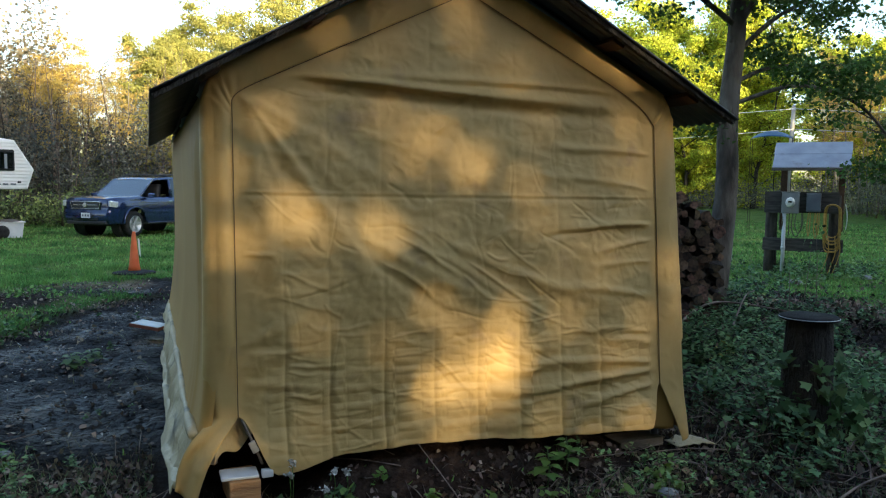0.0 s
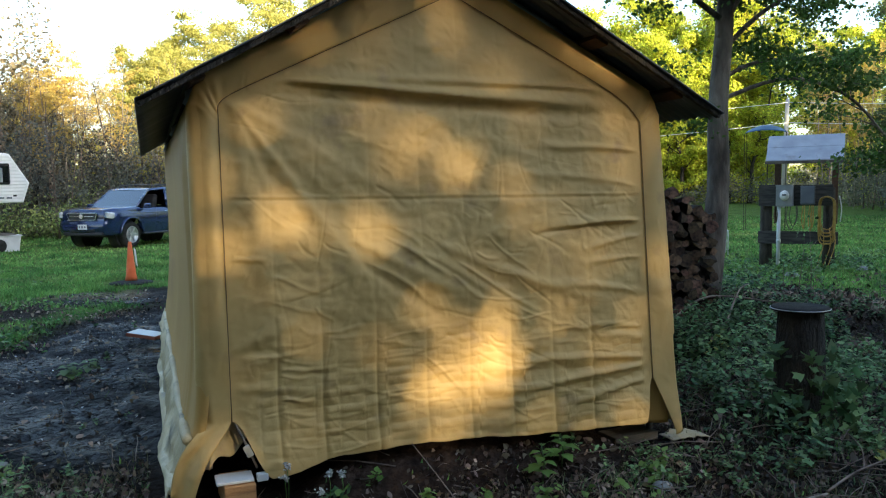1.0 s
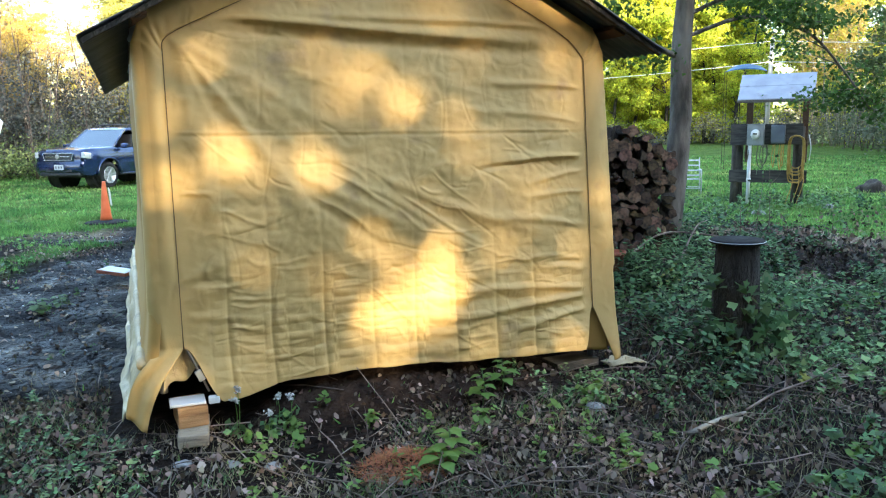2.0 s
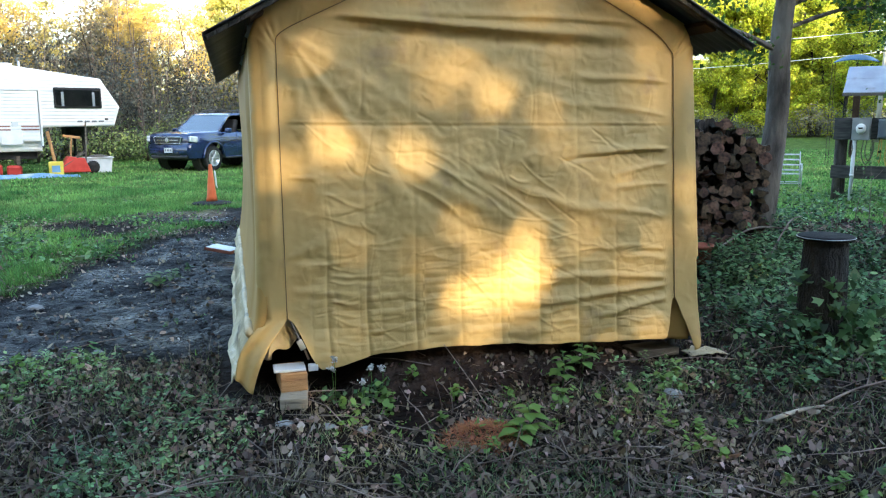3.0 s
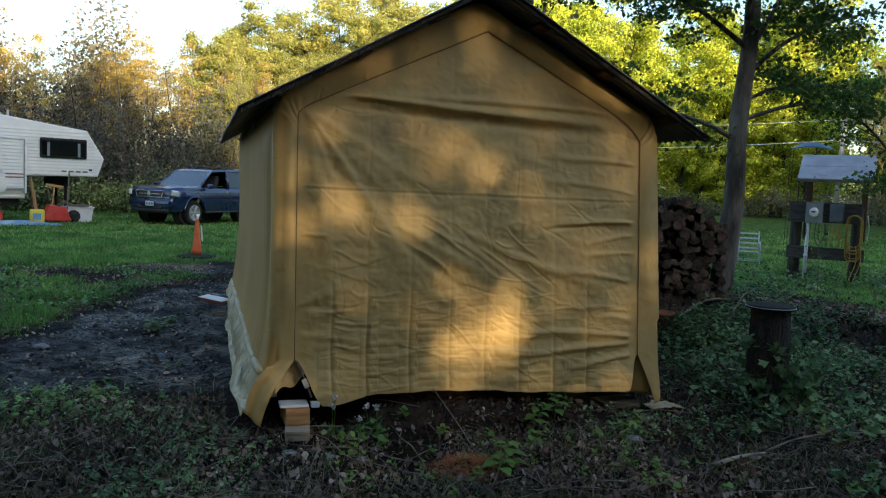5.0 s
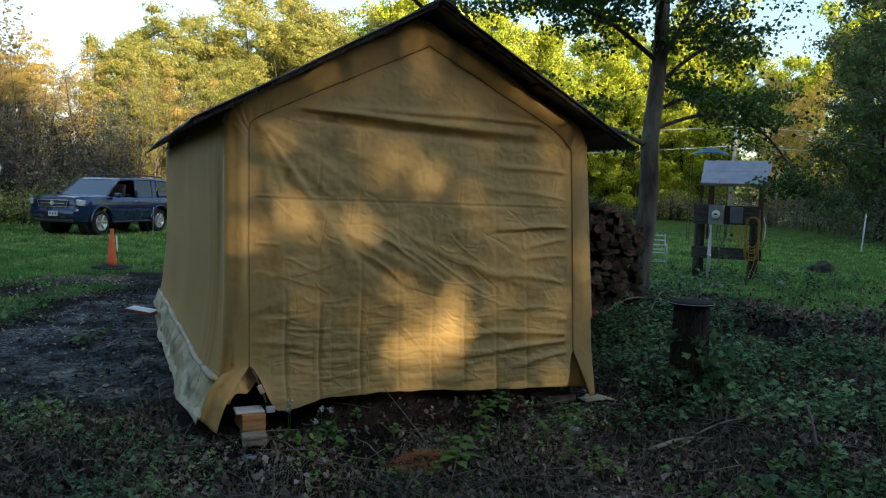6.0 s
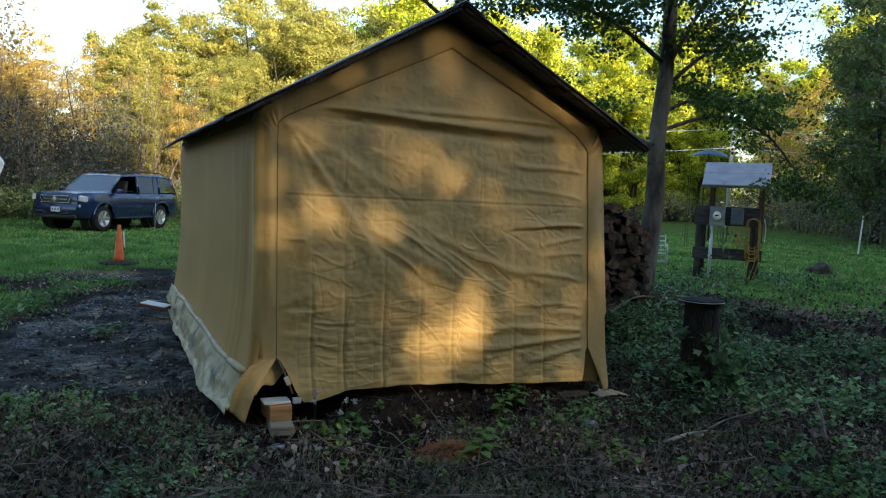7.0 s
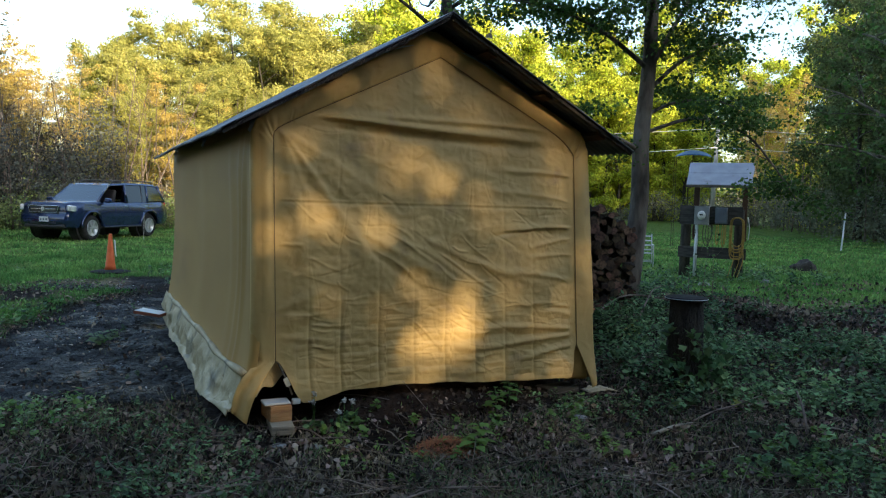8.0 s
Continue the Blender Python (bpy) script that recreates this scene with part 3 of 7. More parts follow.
def border_half(outer, xs, knee):
    """Partners on the seam for the points of one half of the outer edge, spread evenly round the shoulder. xs: the seam's x from the shoulder to the ridge."""
    seam = [Vector((xs[0], z, 0)) for z in np.linspace(0.60, seam_top(xs[0]), 40)] + [Vector((x, seam_top(x), 0)) for x in xs[1:]]
    so, si = run_lengths(outer), run_lengths(seam)
    o1 = next(k for k, p in enumerate(outer) if p.y > 1.70)
    o2 = next(k for k, p in enumerate(outer) if abs(p.x - xs[0]) > 0.10 and p.y > 1.9 and abs(p.x - MID) < abs(xs[0] - MID))
    i1 = next(k for k, p in enumerate(seam) if p.y > 1.67)
    i2 = next(k for k, p in enumerate(seam) if abs(p.x - xs[0]) > knee)
    at = np.interp(so, [0, so[o1], so[o2], so[-1]], [0, si[i1], si[i2], si[-1]])
    return [Vector((float(np.interp(t, si, [p.x for p in seam])), float(np.interp(t, si, [p.y for p in seam])), 0)) for t in at]


def border_lines():
    out = [Vector((p.x + (CORNER if p.x < MID else -0.3 * CORNER) * (1 - bump01(p.y, 1.70, 1.98)), p.y, 0)) for p in COVER if p.y > 0.60]
    top = max(range(len(out)), key=lambda k: out[k].y)
    left = border_half(out[:top + 1], [0.0] + list(np.linspace(0.003, 1.14, 150)), 0.09)
    right = border_half(out[top:][::-1], [2.2] + list(np.linspace(2.197, 1.14, 150)), 0.12)
    return out, left + right[::-1][1:]


B_OUT, B_IN = border_lines()
for _ in range(2):
    B_IN = [B_IN[0]] + [(B_IN[i - 1] + 2 * B_IN[i] + B_IN[i + 1]) / 4 for i in range(1, len(B_IN) - 1)] + [B_IN[-1]]


def border_place(u, v):
    f = u * (len(B_OUT) - 1)
    i = min(int(f), len(B_OUT) - 2)
    a, b = B_OUT[i].lerp(B_OUT[i + 1], f - i), B_IN[i].lerp(B_IN[i + 1], f - i)
    s = 1 if a.x < MID else -1
    c = CORNER * (1 if s > 0 else 0.3) * (1 - bump01(a.y, 1.70, 1.98)) + 0.004
    w = max(0.0, (v - 0.25) / 0.75)
    p = a.lerp(b, w)
    bend = math.exp(-((a.y - 1.9) / 0.10) ** 2)
    puff = 0.018 * math.sin(math.pi * w) * bump01(a.y, 0.60, 0.85)
    run = a.x * 1.0 + a.y * 1.3
    gather = bend * 0.006 * math.sin(80 * (a.y + 0.6 * s * a.x) + 3 * v) + 0.006 * noise.noise((a.x * 7, a.y * 16, v * 2)) + 0.006 * math.sin(45 * run + 5 * noise.noise((run * 2, v, 0))) * (0.4 + noise.noise((run * 1.3, 3, 0)))
    gather *= math.sin(math.pi * min(max(v, 0.02), 0.98)) * bump01(a.y, 0.60, 0.75)
    y = lean(p.y) - puff - gather - 0.002
    x = p.x
    if v < 0.25:       # the part that turns round the corner post
        t = math.pi / 2 * v / 0.25
        x = a.x - s * c * math.cos(t)
        y += c * (1 - math.sin(t))
    return (x, y, p.y)


wire("seam", [Vector((p.x, lean(p.y) - 0.012, p.y)) for p in [Vector((0.0, 0.41, 0))] + B_IN + [Vector((2.2, 0.39, 0))]], 0.0021, M_SEAM, shed, "dark piped seam")


# turned-up corner flaps of the border below the slits
def cubic(p0, p1, p2, p3, t):
    w = 1 - t
    return w ** 3 * p0 + 3 * w * w * t * p1 + 3 * w * t * t * p2 + t ** 3 * p3


def left_flap(u, v):
    top = Vector(border_place(0.0, u))
    apex = Vector((XL - 0.012 + 0.7 * CORNER, 0, 0.41)).lerp(Vector((0.0, 0, 0.41)), u)
    apex.y = lean(0.41) - 0.002 + 0.03 * (1 - bump01(u, 0.0, 0.3))
    if v > 0.6:
        return apex.lerp(top, (v - 0.6) / 0.4)
    s = 1 - v / 0.6
    inn = cubic(Vector((0.0, apex.y, 0.41)), Vector((-0.045, -0.03, 0.335)), Vector((-0.135, -0.07, 0.29)), Vector((-0.185, -0.085, 0.055)), s)
    out = cubic(Vector((XL - 0.012 + 0.7 * CORNER, apex.y, 0.41)), Vector((XL - 0.025, -0.01, 0.36)), Vector((-0.255, 0.03, 0.30)), Vector((-0.268, -0.01, 0.12)), s)
    p = out.lerp(inn, u)
    p.y -= s * (0.012 * noise.noise((u * 4, s * 5, 2)) + 0.018 * math.sin(u * 8 + s * 2))
    return p


def right_flap(u, v):
    top = Vector((B_IN[-1].x, 0, B_IN[-1].y)).lerp(Vector((B_OUT[-1].x, 0, B_OUT[-1].y)), u)
    z = top.z + (0.10 - 0.02 * (1 - u) - top.z) * (1 - v)
    f = bump01(0.40 - z, 0.0, 0.32)
    x0 = 2.2 + 0.115 * (min(max((0.395 - z) / 0.30, 0), 1)) ** 0.85
    x1 = 2.335 + 0.026 * (1.75 - z) - 0.015 + 0.004 * f
    x = x0 + (x1 - x0) * u
    y = lean(z) - 0.002 - 0.035 * f * (1 - 0.4 * u) - 0.014 * f * math.sin(math.pi * u)
    return Vector((x, y, z))


def border_all(u, v):
    """The whole border in one piece, with its loose lower corners."""
    if u < 0.12:
        return left_flap(v, u / 0.12)
    if u > 0.90:
        return right_flap(1 - v, (1 - u) / 0.10)
    return border_place((u - 0.12) / 0.78, v)


solid(put("front_border", grid_mesh("front_border", 341, 17, border_all, M_FABRIC), shed, "gathered tan fabric border with loose lower corners"), 0.004)


# pale skirt spread on the ground along the left side
def skirt_place(u, v):
    y = 0.05 + (YB + 0.15) * u
    wave = 0.05 * noise.noise((y * 1.3, 0.5, 0)) + 0.012 * noise.noise((y * 4.5, 2.5, 0))
    a = Vector((XL - 0.052, y, 0.345 - 0.045 * min(u * 6, 1)))
    b = Vector((XL - 0.10, y, 0.17 + 0.03 * noise.noise((y * 3, 1, 1))))
    k = 1.0 - 0.35 * u
    c = Vector((XL - 0.135 * k + 0.5 * wave, y, 0.055))
    d = Vector((XL - 0.175 * k + 0.7 * wave, y, 0.015 + ground_z(XL - 0.3, y)))
    near = 1 - bump01(y, 0.05, 0.75)
    c = c.lerp(Vector((XL - 0.13, y, 0.15)), 0.8 * near)
    d = d.lerp(Vector((XL - 0.155, y, 0.09)), 0.9 * near)
    pts = (a, b, c, d)
    f = v * 3
    i = min(int(f), 2)
    p = pts[i].lerp(pts[i + 1], f - i)
    e = math.sin(math.pi * v)
    p.x -= e * (0.025 * noise.noise((y * 6, v * 3, 3)) + 0.015 * noise.noise((y * 14, v * 5, 5)))
    p.z += e * (0.055 * noise.noise((y * 5, v * 2.5, 7)) + 0.012 * noise.noise((y * 15, v * 6, 9)))
    return p


solid(put("skirt", grid_mesh("skirt", 150, 26, skirt_place, M_FABRIC_IN), shed, "dirty white underside of the fabric skirt spread on the mud"), 0.004)
v, f = tube(smooth_line([(XL - 0.058, 0.02 + 0.47 * k, 0.345 - 0.05 * min(k, 1) + 0.012 * math.sin(k * 2.1)) for k in range(10)], 5), [0.022 + 0.006 * math.sin(k * 0.7) for k in range(46)], 8)
put("rolled_hem", mesh("rolled_hem", v, f, M_FABRIC_IN, True), shed, "pale rolled hem of the cover")

# steel frame that carries the cover
for x in (XL + 0.035, XR - 0.035):
    for y in (0.10, 2.2, 4.3):
        part("frame_leg", bm_cyl((x, y + (0.06 if y < 1 else 0), 0.16 if (x < 0 and y < 1) else 0.02), (x, y + 0.06, 1.80), 0.019), M_STEEL, shed, "steel tube leg", True)
for y in (0.19, 2.2, 4.3):
    wire("frame_rafter", smooth_line([(XL + 0.035, y, 1.78), (XL + 0.10, y, 1.92), (MID, y, 2.47), (XR - 0.10, y, 1.92), (XR - 0.035, y, 1.78)], 4), 0.018, M_STEEL, shed, "steel tube rafter")
# inner liner behind the left slit, strap and buckle
solid(put("inner_flap", grid_mesh("inner_flap", 16, 16, lambda u, v: (-0.10 + 0.17 * u + 0.03 * v * (1 - u), 0.085 + 0.02 * math.sin(3 * u) + 0.012 * math.sin(9 * u + 4 * v) - 0.04 * (1 - v) * (1 - u), 0.19 + 0.10 * u * (1 - v) + 0.02 * math.sin(7 * u) * (1 - v) + 0.25 * v), M_FABRIC_IN), shed, "dirty inner flap hanging behind the slit"), 0.004)
wire("strap", smooth_line([(0.015, 0.0, 0.40), (0.06, -0.03, 0.30), (0.10, -0.03, 0.20)], 5), 0.006, M_OLDWOOD, shed, "grey tie-down strap")
part("buckle", bm_box(0.062, -0.045, 0.285, 0.030, 0.014, 0.055, 0.004, Euler((0, radians(-25), 0)).to_matrix()), M_STEEL, shed, "steel strap buckle")
part("buckle", bm_box(2.135, -0.02, 0.24, 0.026, 0.014, 0.06, 0.004, Euler((0, radians(12), 0)).to_matrix()), M_STEEL, shed, "steel strap buckle")
# the darker cover cloth puts the shade behind this slit into the colour
solid(put("inner_flap", grid_mesh("inner_flap", 14, 14, lambda u, v: (2.14 + 0.17 * u, 0.022 + 0.02 * math.sin(4 * u + 1), 0.13 + 0.27 * v), M_COVER), shed), 0.004)
wire("strap", smooth_line([(2.185, 0.0, 0.38), (2.15, -0.012, 0.30), (2.13, -0.012, 0.21)], 5), 0.006, M_OLDWOOD, shed, "grey tie-down strap")
part("foot_plate", bm_box(0.0, -0.02, 0.163, 0.16, 0.12, 0.014, 0.004), M_WHITE, shed, "scuffed white foot plate")
part("foot_plate", bm_box(0.118, -0.055, 0.166, 0.05, 0.035, 0.034, 0.005), M_WHITE, shed, "scuffed white foot plate")

# ---- roof of dark sheets over the shed ----
roof = thing("sheet_roof", "dark corrugated sheet roof laid over the fabric shed on brown rafters", "roof")
RF, RB = -0.06, 4.32
RIDGE, EAVE_L, EAVE_R = (1.112, 2.618), (-0.340, 1.796), (2.615, 1.80)


def slope_mesh(name, eave):
    def place(u, v):
        x = RIDGE[0] + (eave[0] - RIDGE[0]) * u
        z = RIDGE[1] + (eave[1] - RIDGE[1]) * u
        y = RF + (RB - RF) * v
        z += 0.007 * math.sin(2 * math.pi * y / 0.068) - 0.03 * u * u * bump01(v, 0.5, 1) * (1 if eave[0] < 0 else 0) + 0.010 * noise.noise((x * 1.5, y * 1.5, 1))
        return (x, y, z)
    return grid_mesh(name, 14, 330, place, M_TIN)


for eave in (EAVE_L, EAVE_R):
    ob = solid(put("roof_sheet", slope_mesh("roof_sheet", eave), roof), 0.008)
part("ridge_cap", bm_prism([(RIDGE[0] - 0.13, RIDGE[1] - 0.058), (RIDGE[0], RIDGE[1] + 0.022), (RIDGE[0] + 0.13, RIDGE[1] - 0.058), (RIDGE[0], RIDGE[1] + 0.012)], 1, RF - 0.01, RB + 0.01), M_TIN, roof)
for eave in (EAVE_L, EAVE_R):      # edge boards and rafters that carry the sheets
    dx, dz = eave[0] - RIDGE[0], eave[1] - RIDGE[1]
    n = Vector((dx, 0, dz)).normalized()
    turn = Matrix((n, (0, 1, 0), n.cross(Vector((0, 1, 0))))).transposed()
    ln = math.hypot(dx, dz)
    c = Vector((RIDGE[0] + dx / 2, 0, RIDGE[1] + dz / 2 - 0.018))
    part("edge_board", bm_box(c.x, RF + 0.03, c.z, ln * 0.985, 0.03, 0.022, 0.004, turn), M_DARKBARK, roof, "dark weathered edge board")
    for f in (0.22, 0.52, 0.83):
        p = Vector((RIDGE[0] + dx * f, 0, RIDGE[1] + dz * f - 0.026))
        part("purlin", bm_box(p.x, (RF + RB) / 2 + 0.03, p.z, 0.075, RB - RF - 0.05, 0.03, 0.004, turn), M_REDWOOD, roof, "brown timber purlin end")


# ---- trees ----
def leaves_around(points, size, n, spread_by, r, droop=0.3, star=False):
    """Corners of leaves scattered round points: n for each."""
    points = np.repeat(np.asarray(points, float), n, axis=0)
    c = points + r.normal(0, 1, points.shape) * np.asarray(spread_by)
    u = r.normal(0, 1, c.shape)
    u[:, 2] -= droop
    u /= np.linalg.norm(u, axis=1)[:, None]
    w = np.cross(u, r.normal(0, 1, c.shape) + np.array([0, 0, 1.2]))
    w /= np.linalg.norm(w, axis=1)[:, None] + 1e-9
    s = size * r.uniform(0.6, 1.3, (len(c), 1))
    if star:
        shape = ((-0.5, 0.0), (-0.2, 0.22), (-0.22, 0.52), (0.08, 0.34), (0.5, 0.0), (0.08, -0.34), (-0.22, -0.52), (-0.2, -0.22))
    else:
        shape = ((-0.5, 0.0), (-0.05, 0.40), (0.5, 0.0), (-0.05, -0.40))
    out = np.stack([c + s * (a * u + b * w) for a, b in shape], 1)
    return out, len(shape)


def branch(start, direction, length, radius, r, bend=0.25, up=0.1, steps=6):
    p, d = Vector(start), Vector(direction).normalized()
    pts = [p.copy()]
    for k in range(steps):
        d = (d + Vector((r.normal(0, bend), r.normal(0, bend), r.normal(0, bend) + up)) * 0.5).normalized()
        p = p + d * length / steps
        pts.append(p.copy())
    return pts, [radius * (1 - 0.85 * k / steps) for k in range(steps + 1)]


def clump_leaves(centres, size, per, radius, r):
    """Leaves lying on the outside of many small tufts, as sprays of foliage do."""
    c0 = np.repeat(np.asarray(centres, float), per, axis=0)
    big = np.repeat(radius * r.uniform(0.55, 1.25, len(centres)), per)[:, None]
    out = r.normal(0, 1, c0.shape)
    out[:, 2] = out[:, 2] * 0.8 + 0.25
    out /= np.linalg.norm(out, axis=1)[:, None]
    pos = c0 + out * big * r.uniform(0.25, 1.0, (len(c0), 1)) ** 0.5 * (1.0, 1.0, 0.72)
    nrm = out + r.normal(0, 0.42, c0.shape)
    nrm /= np.linalg.norm(nrm, axis=1)[:, None]
    u = np.cross(nrm, r.normal(0, 1, c0.shape))
    u /= np.linalg.norm(u, axis=1)[:, None] + 1e-9
    w = np.cross(nrm, u)
    s = size * r.uniform(0.6, 1.35, (len(c0), 1))
    return np.stack([pos + s * (a * u + b * w) for a, b in ((-0.5, 0.0), (-0.05, 0.40), (0.5, 0.0), (-0.05, -0.40))], 1), 4


def make_tree(name, label, height, crown_r, bark, leaf, leaf_size, clumps, per_clump, seed, crown_from=0.3, trunk_r=0.12, star=False, lean_by=0.15, sides=7, group="", puff=0.075, jitter=0.10, tuft=0.0):
    """One tree: a tapered trunk with limbs and twigs, and a crown of many leaves in clumps."""
    r = np.random.default_rng(seed)
    top = thing(name, label, "tree", group=group)
    pts, rad, p = [], [], Vector((0, 0, -0.1))
    d = Vector((r.normal(0, lean_by * 0.5), r.normal(0, lean_by * 0.5), 1)).normalized()
    for k in range(9):
        pts.append(p.copy())
        rad.append(trunk_r * (1.25 if k == 0 else 1 - 0.9 * k / 8))
        d = (d + Vector((r.normal(0, lean_by), r.normal(0, lean_by), 0.3))).normalized()
        p = p + d * height * 0.97 / 8
    pieces, tips = [tube(pts, rad, sides)], []
    for k in range(16):
        f = crown_from + (0.97 - crown_from) * (k + 0.5) / 16
        i = f * 8
        base = pts[int(i)].lerp(pts[min(int(i) + 1, 8)], i - int(i))
        a = k * 2.4 + r.uniform(-0.5, 0.5)
        ln = crown_r * (0.45 + 0.75 * math.sin(math.pi * (0.15 + 0.8 * (f - crown_from) / (1 - crown_from)))) * r.uniform(0.7, 1.15)
        bp, br = branch(base, (math.cos(a), math.sin(a), r.uniform(0.2, 0.8)), ln, trunk_r * 0.36 * (1.15 - f), r)
        pieces.append(tube(bp, br, 5))
        tips += bp[2:]
        for q in range(3):
            s = bp[2 + q]
            tp, tr = branch(s, (r.normal(), r.normal(), r.uniform(-0.2, 0.9)), ln * 0.45, trunk_r * 0.10, r, steps=4)
            pieces.append(tube(tp, tr, 4))
            tips += tp[1:]
    v, f = joined(pieces)
    put("trunk", mesh("trunk", v, f, bark, True), top)
    tips = np.array([tuple(t) for t in tips])
    if clumps:
        pick = tips[r.integers(0, len(tips), clumps)] + r.normal(0, jitter * crown_r, (clumps, 3))
        if tuft:
            c, n = clump_leaves(pick, leaf_size, per_clump, tuft * crown_r, r)
        else:
            c, n = leaves_around(pick, leaf_size, per_clump, (puff * crown_r + 0.5 * leaf_size, puff * crown_r + 0.5 * leaf_size, 0.65 * puff * crown_r + leaf_size * 0.4), r, star=star)
        put("crown", quads("crown", c, n, leaf), top)
    return top


USED = set()


def scatter(models, spots, r):
    """Sets copies of the models at spots (x, y, scale); the first ones are the models themselves."""
    for k, (x, y, s) in enumerate(spots):
        ob = models[k % len(models)]
        turn = r.uniform(0, 360)
        if ob.name in USED:
            c = copy_thing(ob, pose(x, y, ground_z(x, y), 0, 0, turn))
        else:
            USED.add(ob.name)
            c = ob
            c.matrix_basis = pose(x, y, ground_z(x, y), 0, 0, turn)
        c.scale = (s * r.uniform(0.9, 1.1), s * r.uniform(0.9, 1.1), s)


tree_rng = np.random.default_rng(21)
GOLD = "far sunlit trees behind the yard"
gold = [make_tree("yellow_green_tree", "tall tree with yellow-green autumn leaves at the wood edge", 12, 3.3, M_DARKBARK, M_LEAF_YG, 0.125, 150, 120, 31 + k, 0.16, 0.16, group=GOLD, jitter=0.03, tuft=0.21) for k in range(4)]
gold += [make_tree("yellow_tree", "tall tree with golden autumn leaves at the wood edge", 11, 2.7, M_PALEBARK, M_LEAF_Y, 0.11, 130, 105, 41 + k, 0.16, 0.12, group=GOLD, jitter=0.03, tuft=0.22) for k in range(2)]
lime = [make_tree("lime_tree", "tall sunlit lime-green tree beyond the lawn", 12, 3.3, M_DARKBARK, M_LEAF_LIME, 0.15, 170, 120, 35 + k, 0.06, 0.16, group=GOLD, jitter=0.03, tuft=0.22) for k in range(3)]
green = [make_tree("green_tree", "tall green tree at the edge of the lawn", 11, 3.2, M_DARKBARK, M_LEAF_G, 0.13, 200, 80, 51 + k, 0.08, 0.16, group="green trees by the lawn", jitter=0.05, tuft=0.20) for k in range(3)]
bare = [make_tree("bare_tree", "nearly bare brown tree in the scrub", 8.5, 1.8, M_DARKBARK, M_LEAF_B, 0.075, 170, 12, 61 + k, 0.15, 0.075, group="bare trees in the scrub", jitter=0.02, puff=0.05) for k in range(3)]
bare += [make_tree("birch_tree", "slim pale-barked tree with few golden leaves", 9.5, 1.6, M_PALEBARK, M_LEAF_Y, 0.09, 90, 26, 71 + k, 0.42, 0.06, group="bare trees in the scrub", jitter=0.04, tuft=0.20) for k in range(2)]
left_gold = [make_tree("golden_tree", "thin golden-leaved tree behind the scrub", 10, 2.3, M_PALEBARK, M_LEAF_Y, 0.085, 100, 70, 45 + k, 0.50, 0.09, group=GOLD, jitter=0.03, tuft=0.20) for k in range(3)]
EDGE = [(-44, 17), (-15, 24.5), (-4, 27), (3, 29), (10, 36), (20, 46), (34, 50), (43, 42), (40, 32), (31, 20), (27, 12), (29, 3), (36, -8)]


def along_edge(f, back):
    """A place at the fraction f of the wood's edge, so many metres inside the wood."""
    k = f * (len(EDGE) - 1)
    i = min(int(k), len(EDGE) - 2)
    a, b = Vector(EDGE[i]), Vector(EDGE[i + 1])
    p, d = a.lerp(b, k - i), (b - a).normalized()
    return p.x - d.y * back, p.y + d.x * back


def edge_spots(n, f0, f1, back, jitter, s0, s1):
    out = []
    for k in range(n):
        x, y = along_edge(f0 + (f1 - f0) * (k + 0.5) / n, back + tree_rng.uniform(-jitter, jitter))
        out.append((x + tree_rng.normal(0, 0.8), y, tree_rng.uniform(s0, s1)))
    return out


scatter(bare, edge_spots(34, 0.03, 0.245, 2.0, 1.8, 0.56, 0.84), tree_rng)
scatter(bare[:3], edge_spots(20, 0.03, 0.17, 5.5, 2.0, 0.80, 1.0), tree_rng)
scatter(left_gold, edge_spots(18, 0.06, 0.235, 5.0, 2.0, 0.56, 0.70), tree_rng)
scatter(gold, edge_spots(8, 0.225, 0.285, 2.5, 1.5, 0.40, 0.52) + edge_spots(10, 0.27, 0.42, 2.5, 1.5, 0.50, 0.66), tree_rng)
scatter(lime, edge_spots(18, 0.42, 0.61, 2.5, 2.0, 0.95, 1.3) + edge_spots(12, 0.42, 0.60, 9.0, 2.5, 1.3, 1.55), tree_rng)
scatter(gold[:4], edge_spots(14, 0.325, 0.44, 8.5, 2.0, 0.84, 0.98) + edge_spots(9, 0.35, 0.45, 4.0, 1.5, 0.85, 1.0) + edge_spots(6, 0.385, 0.44, 8.0, 1.5, 1.12, 1.28) + edge_spots(7, 0.262, 0.33, 7.0, 1.5, 0.58, 0.72), tree_rng)
scatter(bare[3:], edge_spots(9, 0.600, 0.655, 2.0, 1.5, 0.8, 1.15), tree_rng)
scatter(green, edge_spots(18, 0.66, 0.98, 3.0, 2.5, 0.95, 1.35), tree_rng)


def brush(name, label, n, f0, f1, depth, height, leaf, mat, seed, shape=1.6):
    """Undergrowth along the wood's edge, with an uneven top."""
    r = np.random.default_rng(seed)
    pts = []
    for k in range(n):
        f = r.uniform(f0, f1)
        x, y = along_edge(f, r.uniform(*depth))
        top = height * (0.55 + 0.6 * noise.noise((x * 0.33, y * 0.33, seed)) + 0.35 * noise.noise((x * 1.1, y * 1.1, seed)))
        pts.append((x, y, max(0.15, top) * r.uniform(0, 1) ** (1 / shape)))
    c, q = leaves_around(pts, leaf, 4, (0.35, 0.35, 0.25), r)
    tagged(put(name, quads(name, c, q, mat)), label, "undergrowth", "", "stuff")


